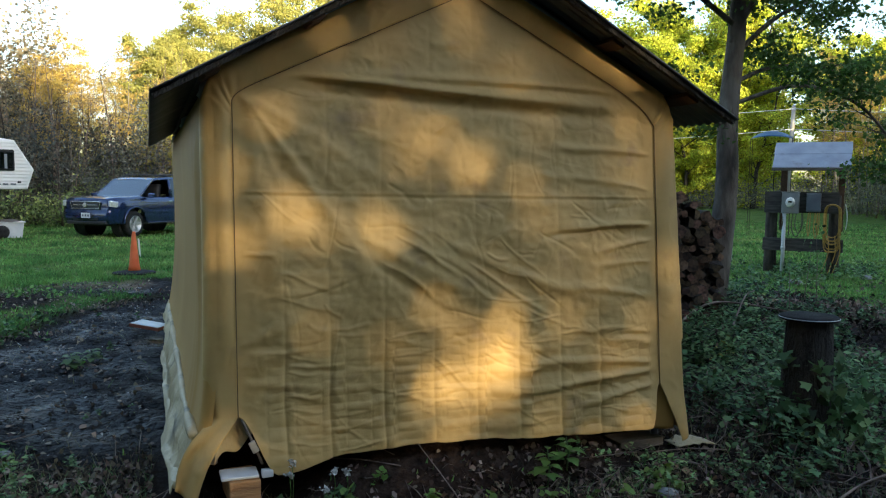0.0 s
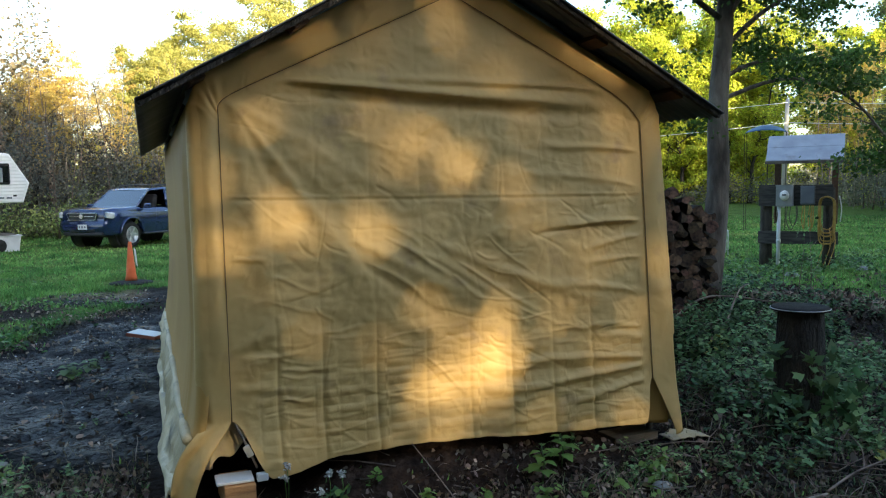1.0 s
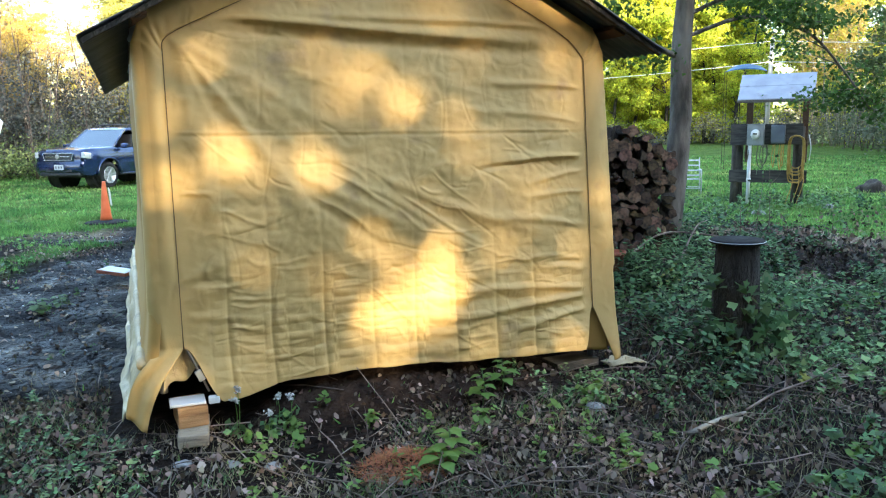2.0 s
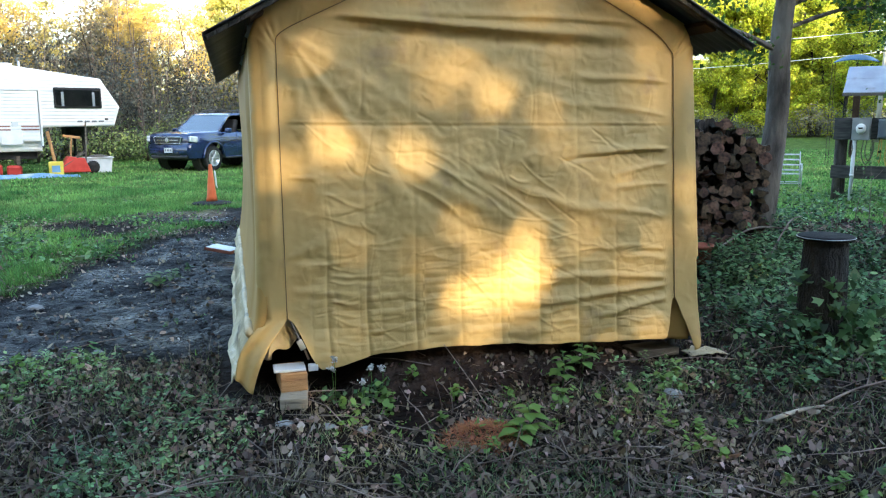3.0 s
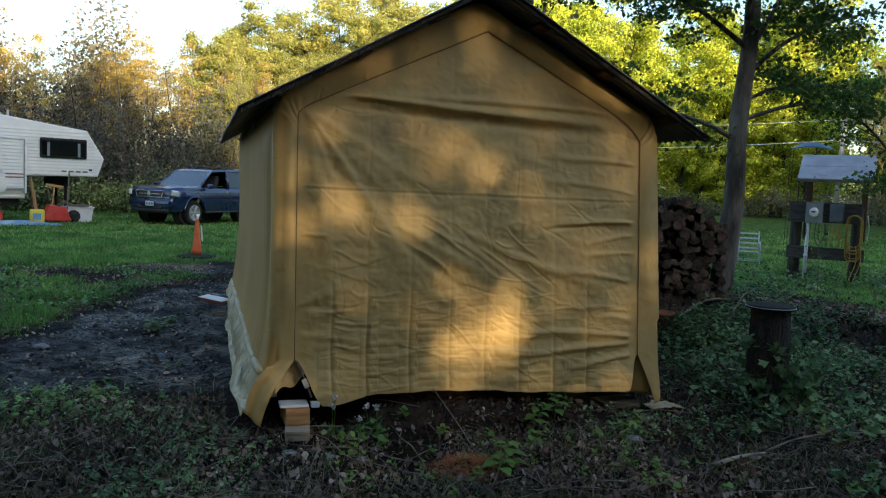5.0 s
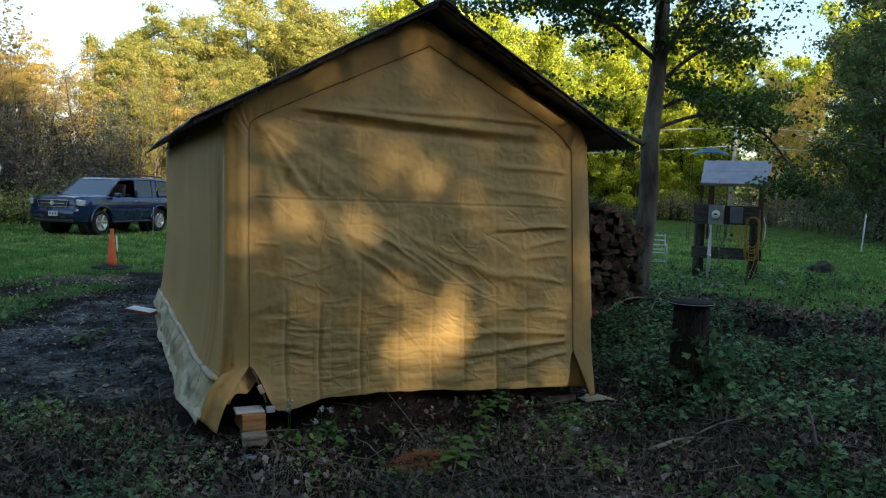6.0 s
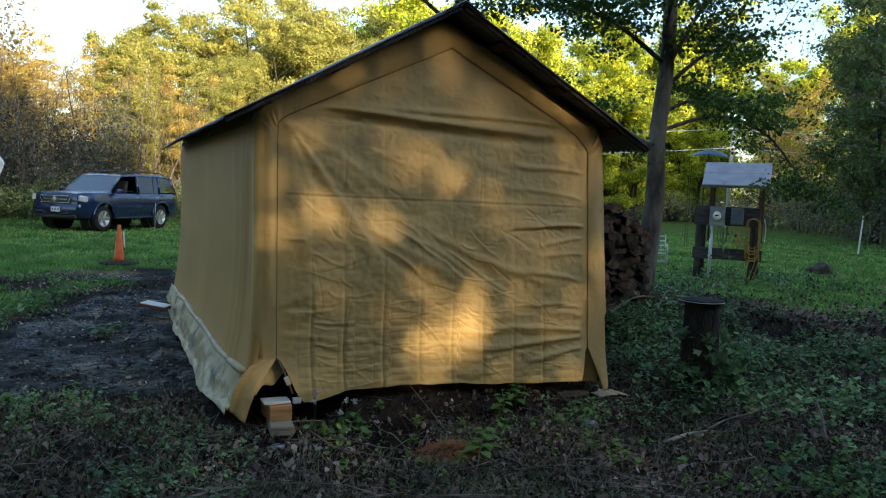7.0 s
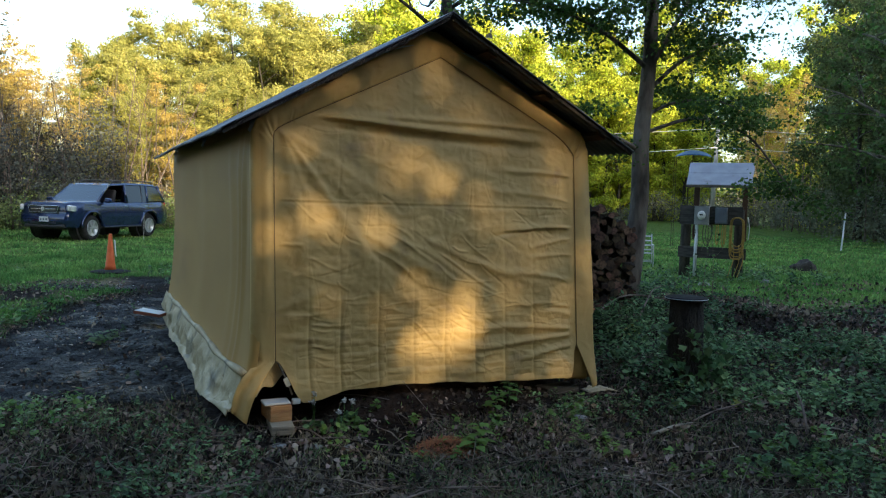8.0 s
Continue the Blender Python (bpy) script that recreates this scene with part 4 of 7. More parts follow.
brush("scrub", "brown and grey scrub below the bare trees", 17000, 0.02, 0.222, (-0.8, 5.0), 5.4, 0.10, M_THICKET, 81)
brush("low_scrub", "low brown scrub below the golden trees", 5000, 0.21, 0.34, (-0.8, 4.0), 2.2, 0.11, M_SCRUB, 89)
M_BRUSH = leaf_material("brush_leaf", (0.13, 0.19, 0.075), (0.36, 0.40, 0.135), 0.35, 0.6)
brush("green_scrub", "low green brush at the wood edge", 9000, 0.02, 0.36, (-1.8, 1.5), 1.8, 0.10, M_BRUSH, 82)
brush("hedge_scrub", "grey-green brush beyond the lawn", 6500, 0.58, 0.99, (-1.0, 3.0), 3.4, 0.14, M_HEDGE, 83)
brush("low_hedge", "low grey-green brush before the sunlit trees", 4500, 0.34, 0.60, (-1.0, 1.5), 2.1, 0.13, M_HEDGE, 86)
brush("far_foliage", "dense dull brown foliage of the far wood", 44000, 0.0, 0.19, (4.0, 12.0), 9.8, 0.16, M_LEAF_B, 84, 1.0)
brush("lit_foliage", "dense yellow-green foliage of the far wood", 17000, 0.40, 0.63, (5.0, 14.0), 9.0, 0.26, M_LEAF_LIME, 87, 1.1)
brush("gold_foliage", "dense golden foliage of the far wood", 8000, 0.20, 0.40, (5.0, 14.0), 4.5, 0.22, M_LEAF_YG, 88, 1.1)
brush("dark_foliage", "dense dark foliage of the wood beside the lawn", 8000, 0.62, 0.995, (4.0, 10.0), 12.0, 0.32, M_LEAF_G, 85, 1.1)
# thin bare stems in the scrub
sr = np.random.default_rng(86)
stems = []
for k in range(330):
    x, y = along_edge(sr.uniform(0.05, 0.34) if k < 230 else sr.uniform(0.6, 0.97), sr.uniform(-0.6, 4.0))
    bp, br = branch((x, y, -0.1), (sr.normal(0, 0.12), sr.normal(0, 0.12), 1), sr.uniform(2.5, 6.8), sr.uniform(0.02, 0.05), sr, 0.10, 0.12, 6)
    stems.append(tube(bp, br, 4))
    for q in range(4):
        tp, tr = branch(bp[2 + q], (sr.normal(), sr.normal(), 0.9), sr.uniform(0.6, 1.6), 0.012, sr, 0.2, 0.1, 4)
        stems.append(tube(tp, tr, 3))
v, f = joined(stems)
tagged(put("bare_stems", mesh("bare_stems", v, f, M_TWIG, True)), "thin bare grey stems standing in the scrub", "saplings", "", "stuff")

# tree beside the firewood: forked trunk, long arching limbs, dark maple leaves
maple = thing("maple_tree", "grey-barked maple with dark green leaves beside the firewood stack", "tree")
mr = np.random.default_rng(5)
TRUNK = smooth_line([(5.02, 3.06, 0.0), (5.11, 3.06, 0.5), (5.20, 3.06, 1.45), (5.185, 3.06, 2.2), (5.28, 3.08, 3.2), (5.30, 3.10, 4.6), (5.45, 3.2, 6.6)], 5)
pieces = [tube(TRUNK, [0.142 - 0.08 * (k / 30) ** 0.9 if k > 1 else 0.19 - 0.02 * k for k in range(len(TRUNK))], 14)]
BOUGHS = [
    [(5.10, 3.06, 2.25), (5.9, 2.9, 2.50), (6.6, 2.8, 2.35), (7.1, 2.75, 1.95), (7.45, 2.7, 1.55)],
    [(5.10, 3.06, 2.1), (4.6, 2.9, 2.22), (4.0, 2.75, 2.30), (3.5, 2.65, 2.33)],
    [(5.15, 3.06, 2.7), (5.7, 3.1, 3.15), (6.3, 3.2, 3.45), (7.1, 3.2, 3.7)],
    [(5.18, 3.06, 2.9), (5.5, 2.9, 3.6), (5.9, 2.7, 4.4), (6.2, 2.5, 5.2)],
    [(5.2, 3.06, 3.1), (4.6, 3.2, 3.5), (3.9, 3.3, 3.7), (3.2, 3.4, 3.75)],
    [(5.12, 3.06, 2.45), (6.0, 3.4, 2.75), (6.9, 3.6, 2.85), (7.8, 3.7, 2.7)],
    [(5.2, 3.06, 3.4), (4.9, 2.6, 3.9), (4.4, 2.2, 4.2), (3.8, 1.9, 4.4)],
    [(5.25, 3.06, 3.8), (6.0, 3.6, 4.3), (6.9, 3.9, 4.6), (7.9, 4.1, 4.7)],
]
tips = []
for i, limb in enumerate(BOUGHS):
    line = smooth_line(limb, 6)
    pieces.append(tube(line, [(0.021 if i in (0, 5) else 0.028) * (1 - 0.8 * k / len(line)) + 0.004 for k in range(len(line))], 7))
    for k in range(9 if i == 1 else 6 if i in (0, 5) else 5, len(line)):
        for q in range(1 if i in (0, 1, 2, 5) else 2):
            tp, tr = branch(line[k], (mr.normal(), mr.normal(), mr.normal(0.0, 0.5)), mr.uniform(0.35, 0.8), 0.008, mr, 0.3, -0.03, 5)
            pieces.append(tube(tp, tr, 4))
            tips += tp[2:]
v, f = joined(pieces)
put("trunk", mesh("trunk", v, f, M_BARK, True), maple, "grey furrowed trunk and limbs")
tips = np.array([tuple(t) for t in tips])
pick = tips[mr.integers(0, len(tips), 980)]
c, n = leaves_around(pick, 0.050, 26, (0.14, 0.14, 0.05), mr, star=True)
put("crown", quads("crown", c, n, M_LEAF), maple, "dark green lobed leaves")

# tree behind the shed, of which the top shows above the ridge
back = make_tree("slender_tree", "slender dark tree rising behind the shed roof", 9.0, 1.9, M_DARKBARK, M_LEAF_B, 0.09, 60, 8, 91, 0.36, 0.13, lean_by=0.05)
back.matrix_basis = pose(3.35, 4.9, 0, 0, 0, 40)
# tree whose leafy boughs reach in from the right
side = make_tree("leafy_tree", "leafy green tree leaning over the yard", 8.0, 3.0, M_BARK, M_LEAF, 0.080, 340, 17, 95, 0.2, 0.15, star=True)
side.matrix_basis = pose(11.4, 3.5, 0, 0, 0, 10)

# ---- unseen wood added behind the camera to shade the yard from the low sun ----
# leaves cut away to throw bright patches on the shed's front: x, z, half width, half height
GAPS = [(1.27, 0.63, 0.035, 0.07), (1.26, 0.50, 0.04, 0.06), (1.15, 0.66, 0.05, 0.06), (1.10, 0.52, 0.09, 0.07), (0.99, 0.47, 0.05, 0.05), (1.00, 0.35, 0.08, 0.06), (1.14, 0.35, 0.06, 0.07)]
# leaves thinned for fainter patches: x, z, half width, half height, how thin
THIN = [(0.67, 1.12, 0.17, 0.14, 0.30), (0.40, 1.52, 0.09, 0.20, 0.34), (0.89, 1.60, 0.11, 0.14, 0.36), (1.22, 1.49, 0.18, 0.10, 0.38), (2.02, 1.57, 0.16, 0.10, 0.36), (0.41, 1.90, 0.09, 0.10, 0.48),
        (0.18, 1.95, 0.10, 0.07, 0.30), (0.27, 1.08, 0.06, 0.15, 0.20), (1.74, 0.88, 0.26, 0.08, 0.40), (1.61, 0.66, 0.07, 0.08, 0.46), (0.48, 0.90, 0.08, 0.10, 0.22), (1.98, 1.08, 0.20, 0.10, 0.25),
        (0.55, 1.35, 0.12, 0.10, 0.24), (2.29, 1.25, 0.07, 0.55, 0.34), (1.15, 0.50, 0.36, 0.30, 0.18), (2.0, 2.0, 0.20, 0.10, 0.30)]
# leaves kept dense for dark streaks across them: x, low z, high z, half width
BARS = [(0.325, 1.30, 2.05, 0.022), (0.515, 1.25, 1.85, 0.020), (1.44, 0.45, 0.80, 0.035), (0.99, 1.35, 1.75, 0.012)]
WOOD_Y = -20.0
wr = np.random.default_rng(3)


# height of the added foliage, lowered where the far trees need sun
def wood_top(x):
    return 15.8 - 5.4 * np.exp(-((x - 14.8) / 3.6) ** 2) - 3.0 * np.exp(-((x - 22) / 5.5) ** 2) - 3.8 / (1 + np.exp(-(x - 35) / 1.8)) + 0.6 * np.sin(x * 1.1) + 0.4 * np.sin(x * 2.7)


def on_wall(p):
    """Where the shadow of a leaf falls on the shed's front."""
    k = (p[:, 1] - 0.06) / TO_SUN.y
    return p[:, 0] - k * TO_SUN.x, p[:, 2] - k * TO_SUN.z


shade = [make_tree("shade_tree", "unseen dark tree added behind the camera for shade", 16.0, 3.2, M_DARKBARK, None, 0.3, 0, 0, 101 + k, 0.2, 0.17, lean_by=0.03, group="trees of the wood edge") for k in range(2)]
scatter(shade, [(-38 + 6.5 * k + wr.normal(0, 0.6), WOOD_Y - 5 + wr.normal(0, 0.7), 1.0) for k in range(17)], wr)
n = 60000
px = wr.uniform(-44, 74, n)
pts = np.stack([px, WOOD_Y + wr.uniform(-2, 2, n), wood_top(px) * wr.uniform(0, 1, n)], 1)
big, q = leaves_around(pts, 1.0, 1, 0.05, wr)
# unseen leaf screen added at the left to darken the shed's side wall
n = 21000
wing = np.stack([-15 + wr.uniform(-2, 2, n), wr.uniform(-20, 3, n), 17 * wr.uniform(0, 1, n)], 1)
wing[:, 0] -= 0.12 * (wing[:, 1] + 20)
wing, q = leaves_around(wing, 1.0, 1, 0.05, wr)
wx, wz = on_wall(big.mean(1))
big = big[~((np.abs(wx - 1.1) < 2.3) & (wz > -0.8) & (wz < 3.2))]
n = 22000
at_x, at_z, at_y = wr.uniform(-1.6, 3.8, n), wr.uniform(-1.2, 3.6, n), WOOD_Y + wr.uniform(-1.2, 1.2, n)
k = (at_y - 0.06) / TO_SUN.y
pts = np.stack([at_x + k * TO_SUN.x, at_y, at_z + k * TO_SUN.z], 1)
fine, q = leaves_around(pts, 0.17, 1, 0.02, wr)
wx, wz = on_wall(fine.mean(1))
ragged = np.array([noise.noise((a * 4.5 + b * 5.5, b * 2.6 - a * 1.8, 14.0)) + 0.5 * noise.noise((a * 11, b * 9, 3.0)) for a, b in zip(wx, wz)])
across, along = 0.57 * wx + 0.82 * wz, 0.82 * wx - 0.57 * wz
streak = np.array([noise.noise((a * 7.0, b * 1.5, 7.0)) + 0.6 * noise.noise((a * 13.0, b * 3.0, 9.0)) for a, b in zip(across, along)])
dense = 0.86 - (0.13 + 0.38 * streak) * np.exp(-((wx - 0.85) / 0.85) ** 2 - ((wz - 1.30) / 0.62) ** 2)
for gx, gz, rx, rz, a in THIN:
    dense -= 0.70 * a * np.exp(-((wx - gx) / (1.3 * rx)) ** 2 - ((wz - gz) / (1.3 * rz)) ** 2) * (1 + 0.8 * ragged)
for gx, z0, z1, w in BARS:
    dense += 0.5 * (np.abs(wx - gx - 0.02 * np.sin(wz * 5)) < w) * (wz > z0) * (wz < z1)
stay = wr.uniform(0, 1, len(fine)) < np.clip(dense, 0.12, 1.0)
for gx, gz, rx, rz in GAPS:
    stay &= ~(((wx - gx) / (rx + 0.08)) ** 2 + ((wz - gz) / (rz + 0.08)) ** 2 < 1 + 0.35 * ragged) | (wr.uniform(0, 1, len(fine)) < 0.46)
tagged(put("wood_edge_foliage", quads("wood_edge_foliage", np.concatenate([big, wing, fine[stay]]), q, M_LEAF_G)), "unseen leaf screen added to shade the yard and shed", "foliage", "", "stuff")



# ---- stump with lid ----
def build_stump():
    s = thing("stump_post", "dark hollow log post with a round lid, ivy growing round it", "stump", (3.19, -0.04, 0.0))
    bm = bmesh.new()
    n, rows = 26, 12
    rings = []
    for j in range(rows):
        z = -0.05 + 0.745 * j / (rows - 1)
        ring = []
        for k in range(n):
            a = 2 * math.pi * k / n
            r = 0.122 + 0.03 * (1 - j / (rows - 1)) + 0.008 * noise.noise((math.cos(a) * 4, math.sin(a) * 4, z * 1.2)) + 0.005 * math.sin(a * 9 + z * 3)
            ring.append(bm.verts.new((r * math.cos(a), r * math.sin(a), z)))
        rings.append(ring)
    for a, b in zip(rings, rings[1:]):
        for k in range(n):
            bm.faces.new((a[k], a[(k + 1) % n], b[(k + 1) % n], b[k]))
    bm.faces.new(rings[-1])
    part("log", bm, M_STUMPBARK, s, "dark weathered log", True)
    lid = part("lid", bm_lathe([(0.145, 0.690), (0.158, 0.694), (0.160, 0.708), (0.152, 0.716), (0.130, 0.718), (0.05, 0.720), (0.004, 0.720)], 36), M_BLACK, s, "black round lid", True)
    part("rim", bm_lathe([(0.160, 0.703), (0.1635, 0.704), (0.1635, 0.707), (0.160, 0.708)], 36), M_STEEL, lid, "thin pale metal rim", True)
    r = np.random.default_rng(17)
    pts = []
    for k in range(95):
        a, z = r.uniform(math.pi * 0.9, math.pi * 2.25), r.uniform(0, 0.55) ** 1.15
        pts.append((0.165 * math.cos(a), 0.165 * math.sin(a), z))
    for k in range(60):
        a, z = r.uniform(-1.2, 0.9), r.uniform(0.0, 0.42)
        pts.append(((0.2 + r.uniform(0, 0.16)) * math.cos(a), (0.2 + r.uniform(0, 0.16)) * math.sin(a), z))
    c, q = leaves_around(pts, 0.075, 2, 0.025, r, star=True)
    put("ivy", quads("ivy", c, q, M_WEED), s, "green ivy leaves")


build_stump()


# ---- timber blocks under the corner of the shed ----
def block(cx, cy, cz, sx, sy, sz, turn, label, mat=M_LUMBER):
    ob = thing("timber_block", label, "timber", (cx, cy, cz - sz / 2), turn, "timber blocks under the shed corner")
    part("timber", bm_box(0, 0, sz / 2, sx, sy, sz, 0.006), mat, ob)


block(0.012, 0.005, 0.1055, 0.135, 0.20, 0.095, 4, "orange-brown sawn timber block under the shed corner")
block(0.020, -0.06, 0.030, 0.135, 0.28, 0.056, -6, "pale weathered timber block resting on the ground", M_PALELUMBER)
block(2.16, 0.16, 0.03, 0.30, 0.16, 0.05, 6, "grey board under the far front corner", M_OLDWOOD)

# ---- firewood ----
LOGMATS = (M_DARKBARK, M_LOGEND)


def log_mesh(kind, radius, length, seed):
    """A round, half or quarter log lying along y."""
    r = np.random.default_rng(seed)
    span = (2 * math.pi, math.pi, math.pi * 0.55)[kind]
    n = (12, 8, 6)[kind]
    ring = [] if kind == 0 else [(0.0, -radius * 0.3)]
    for k in range(n):
        a = span * k / (n if kind == 0 else n - 1) + (math.pi - span) / 2 * (kind > 0)
        q = radius * (1 + r.normal(0, 0.05))
        ring.append((q * math.cos(a), q * math.sin(a) - (radius * 0.3 if kind else 0)))
    m = len(ring)
    j = r.normal(0, 0.006, (2, m, 2))
    verts = [(x + j[0][i][0], -length / 2, z + j[0][i][1]) for i, (x, z) in enumerate(ring)] + [(x + j[1][i][0], length / 2, z + j[1][i][1]) for i, (x, z) in enumerate(ring)]
    faces = [tuple(range(m)), tuple(range(m, 2 * m))[::-1]] + [(i, m + i, m + (i + 1) % m, (i + 1) % m) for i in range(m)]
    me = mesh("log", verts, faces, LOGMATS[0])
    me.materials.append(LOGMATS[1])
    me.polygons[0].material_index = me.polygons[1].material_index = 1
    bm = bmesh.new()
    bm.from_mesh(me)
    bmesh.ops.recalc_face_normals(bm, faces=bm.faces)
    bm.to_mesh(me)
    bm.free()
    return me


def build_firewood():
    """The front logs one by one; those stacked behind them as one mass."""
    r = np.random.default_rng(23)
    meshes = [(k, rad, log_mesh(k, rad, 0.42, 200 + 7 * i + k)) for i, rad in enumerate((0.036, 0.045, 0.053, 0.062)) for k in (0, 0, 0, 1, 2)]
    behind = []
    z, row = 0.0, 0
    while z < 1.20:
        x = 3.08 + 0.05 * (row % 2)
        while x < 4.86:
            kind, rad, me = meshes[r.integers(0, len(meshes))]
            base = ground_z(x, 2.8) + 0.02
            if base + z + rad < 1.34 + 0.04 * math.sin(9 * x) - 0.22 * bump01(x, 4.35, 4.9):
                ob = tagged(put("firewood_log", me), "seasoned firewood log with a pale cut end, stacked", "firewood", "firewood stack beside the tree")
                ob.matrix_basis = pose(x + rad, 2.80 + r.normal(0, 0.05), base + z + 0.058 + r.normal(0, 0.008), r.normal(0, 2), r.uniform(0, 360) if kind == 0 else r.choice([0, 180, 90, 200]), -30 + r.normal(0, 4))
                for dx, dy in ((0.05, 0.30), (-0.02, 0.52)):
                    m = pose(x + rad + dx, 2.80 + dy, base + z + 0.045, 0, r.uniform(0, 360), -30)
                    behind.append(([m @ (v.co * 1.25) for v in me.vertices], [tuple(p.vertices) for p in me.polygons]))
            x += rad * 2 * 0.98
        z += 0.079
        row += 1
    v, f = joined(behind)
    tagged(put("stacked_logs", mesh("stacked_logs", v, f, M_DARKBARK)), "dark firewood logs at the back of the stack", "firewood", "", "stuff")


build_firewood()
tagged(part("flower_pot", bm_lathe([(0.07, 0.0), (0.095, 0.15), (0.11, 0.15), (0.112, 0.185), (0.098, 0.185), (0.088, 0.03), (0.01, 0.03)], 24, None, (3.72, 2.05, 0.13)), M_TERRA, None, "", True), "terracotta flower pot standing before the firewood", "flower pot")


# ---- traffic cone ----
def build_cone():
    c = thing("traffic_cone", "faded orange traffic cone with a torn white collar", "traffic cone", (-0.58, 9.98, ground_z(-0.58, 9.98) + 0.01), 20)
    b = bm_lathe([(0.30, 0.0), (0.335, 0.008), (0.33, 0.020), (0.24, 0.036), (0.11, 0.05)], 20)
    part("base", b, M_BLACK, c, "flat black rubber base", True)
    part("cone", bm_lathe([(0.098, 0.048), (0.082, 0.12), (0.028, 0.655), (0.025, 0.67), (0.019, 0.668)], 28), M_ORANGE, c, "", True)
    solid(put("collar", grid_mesh("collar", 10, 12, lambda u, v: (0.05 + 0.045 * u + 0.02 * (1 - v), -0.03 + 0.05 * u, 0.28 + 0.27 * v + 0.02 * math.sin(6 * u)), M_WHITE), c, "torn white reflective collar"), 0.003)


build_cone()

# ---- board lying by the rear corner ----
pl = thing("board", "white-faced board with dark red edges on the mud", "board", (-0.36, 4.45, 0.04), -30)
part("plank", bm_box(0, 0, 0.035, 0.30, 0.22, 0.03, 0.004, Euler((0, radians(7), 0)).to_matrix()), M_TERRA, pl)
part("face", bm_box(0.001, 0, 0.0535, 0.285, 0.205, 0.004, 0.001, Euler((0, radians(7), 0)).to_matrix()), M_WHITE, pl, "white painted face")


# ---- sport utility vehicle ----
def paint_material(name, color):
    m = material(name, (tuple(c * 0.9 for c in color), tuple(c * 1.1 for c in color)), scale=300, rough=0.24, bump=0, metal=0.35, coat=1.0)
    return m


M_CAR = paint_material("blue_car_paint", (0.009, 0.024, 0.092))
M_CARTRIM = material("dark_trim", ((0.02, 0.022, 0.026), (0.035, 0.037, 0.042)), scale=20, rough=0.5, bump=0.05)
M_CHROME = material("chrome", ((0.7, 0.7, 0.7), (0.8, 0.8, 0.8)), scale=5, rough=0.15, bump=0, metal=1.0)
M_ALLOY = material("alloy", ((0.42, 0.43, 0.45), (0.55, 0.56, 0.58)), scale=8, rough=0.35, bump=0, metal=0.7)
M_LAMP = material("lamp_lens", ((0.55, 0.56, 0.58), (0.78, 0.79, 0.80)), scale=30, rough=0.12, bump=0.1, metal=0.3, coat=1.0)
M_TAIL = material("tail_lens", ((0.35, 0.01, 0.01), (0.45, 0.02, 0.02)), scale=20, rough=0.15, bump=0, coat=1.0)
M_GLASS = bpy.data.materials.new("tinted_glass")
M_GLASS.use_nodes = True
g = M_GLASS.node_tree.nodes["Principled BSDF"]
g.inputs["Base Color"].default_value = (0.022, 0.030, 0.040, 1)
g.inputs["Roughness"].default_value = 0.03
g.inputs["Transmission Weight"].default_value = 0.85
g.inputs["IOR"].default_value = 2.0
g.inputs["Coat Weight"].default_value = 1.0
M_SIDEGLASS = material("dark_side_glass", ((0.006, 0.007, 0.008), (0.010, 0.011, 0.012)), scale=2, rough=0.05, bump=0, spec=0.7)
M_DARKIN = material("dark_interior", ((0.012, 0.012, 0.013), (0.03, 0.03, 0.032)), scale=6, rough=0.8, bump=0)


def arch(cx, r, z0=0.40, n=12):
    a0 = math.asin(min(1, max(-1, (0.40 - z0) / r)))
    return [(cx + r * math.cos(a), z0 + r * math.sin(a)) for a in np.linspace(0.0, math.pi, n)]


def half_width(x, z):
    w = 0.925 - 0.055 * bump01(z, 0.85, 1.18) - 0.03 * (1 - bump01(z, 0.40, 0.62))
    w -= 0.16 * bump01(x, 1.75, 2.30) ** 1.4 + 0.10 * bump01(-x, 2.1, 2.55)
    return w


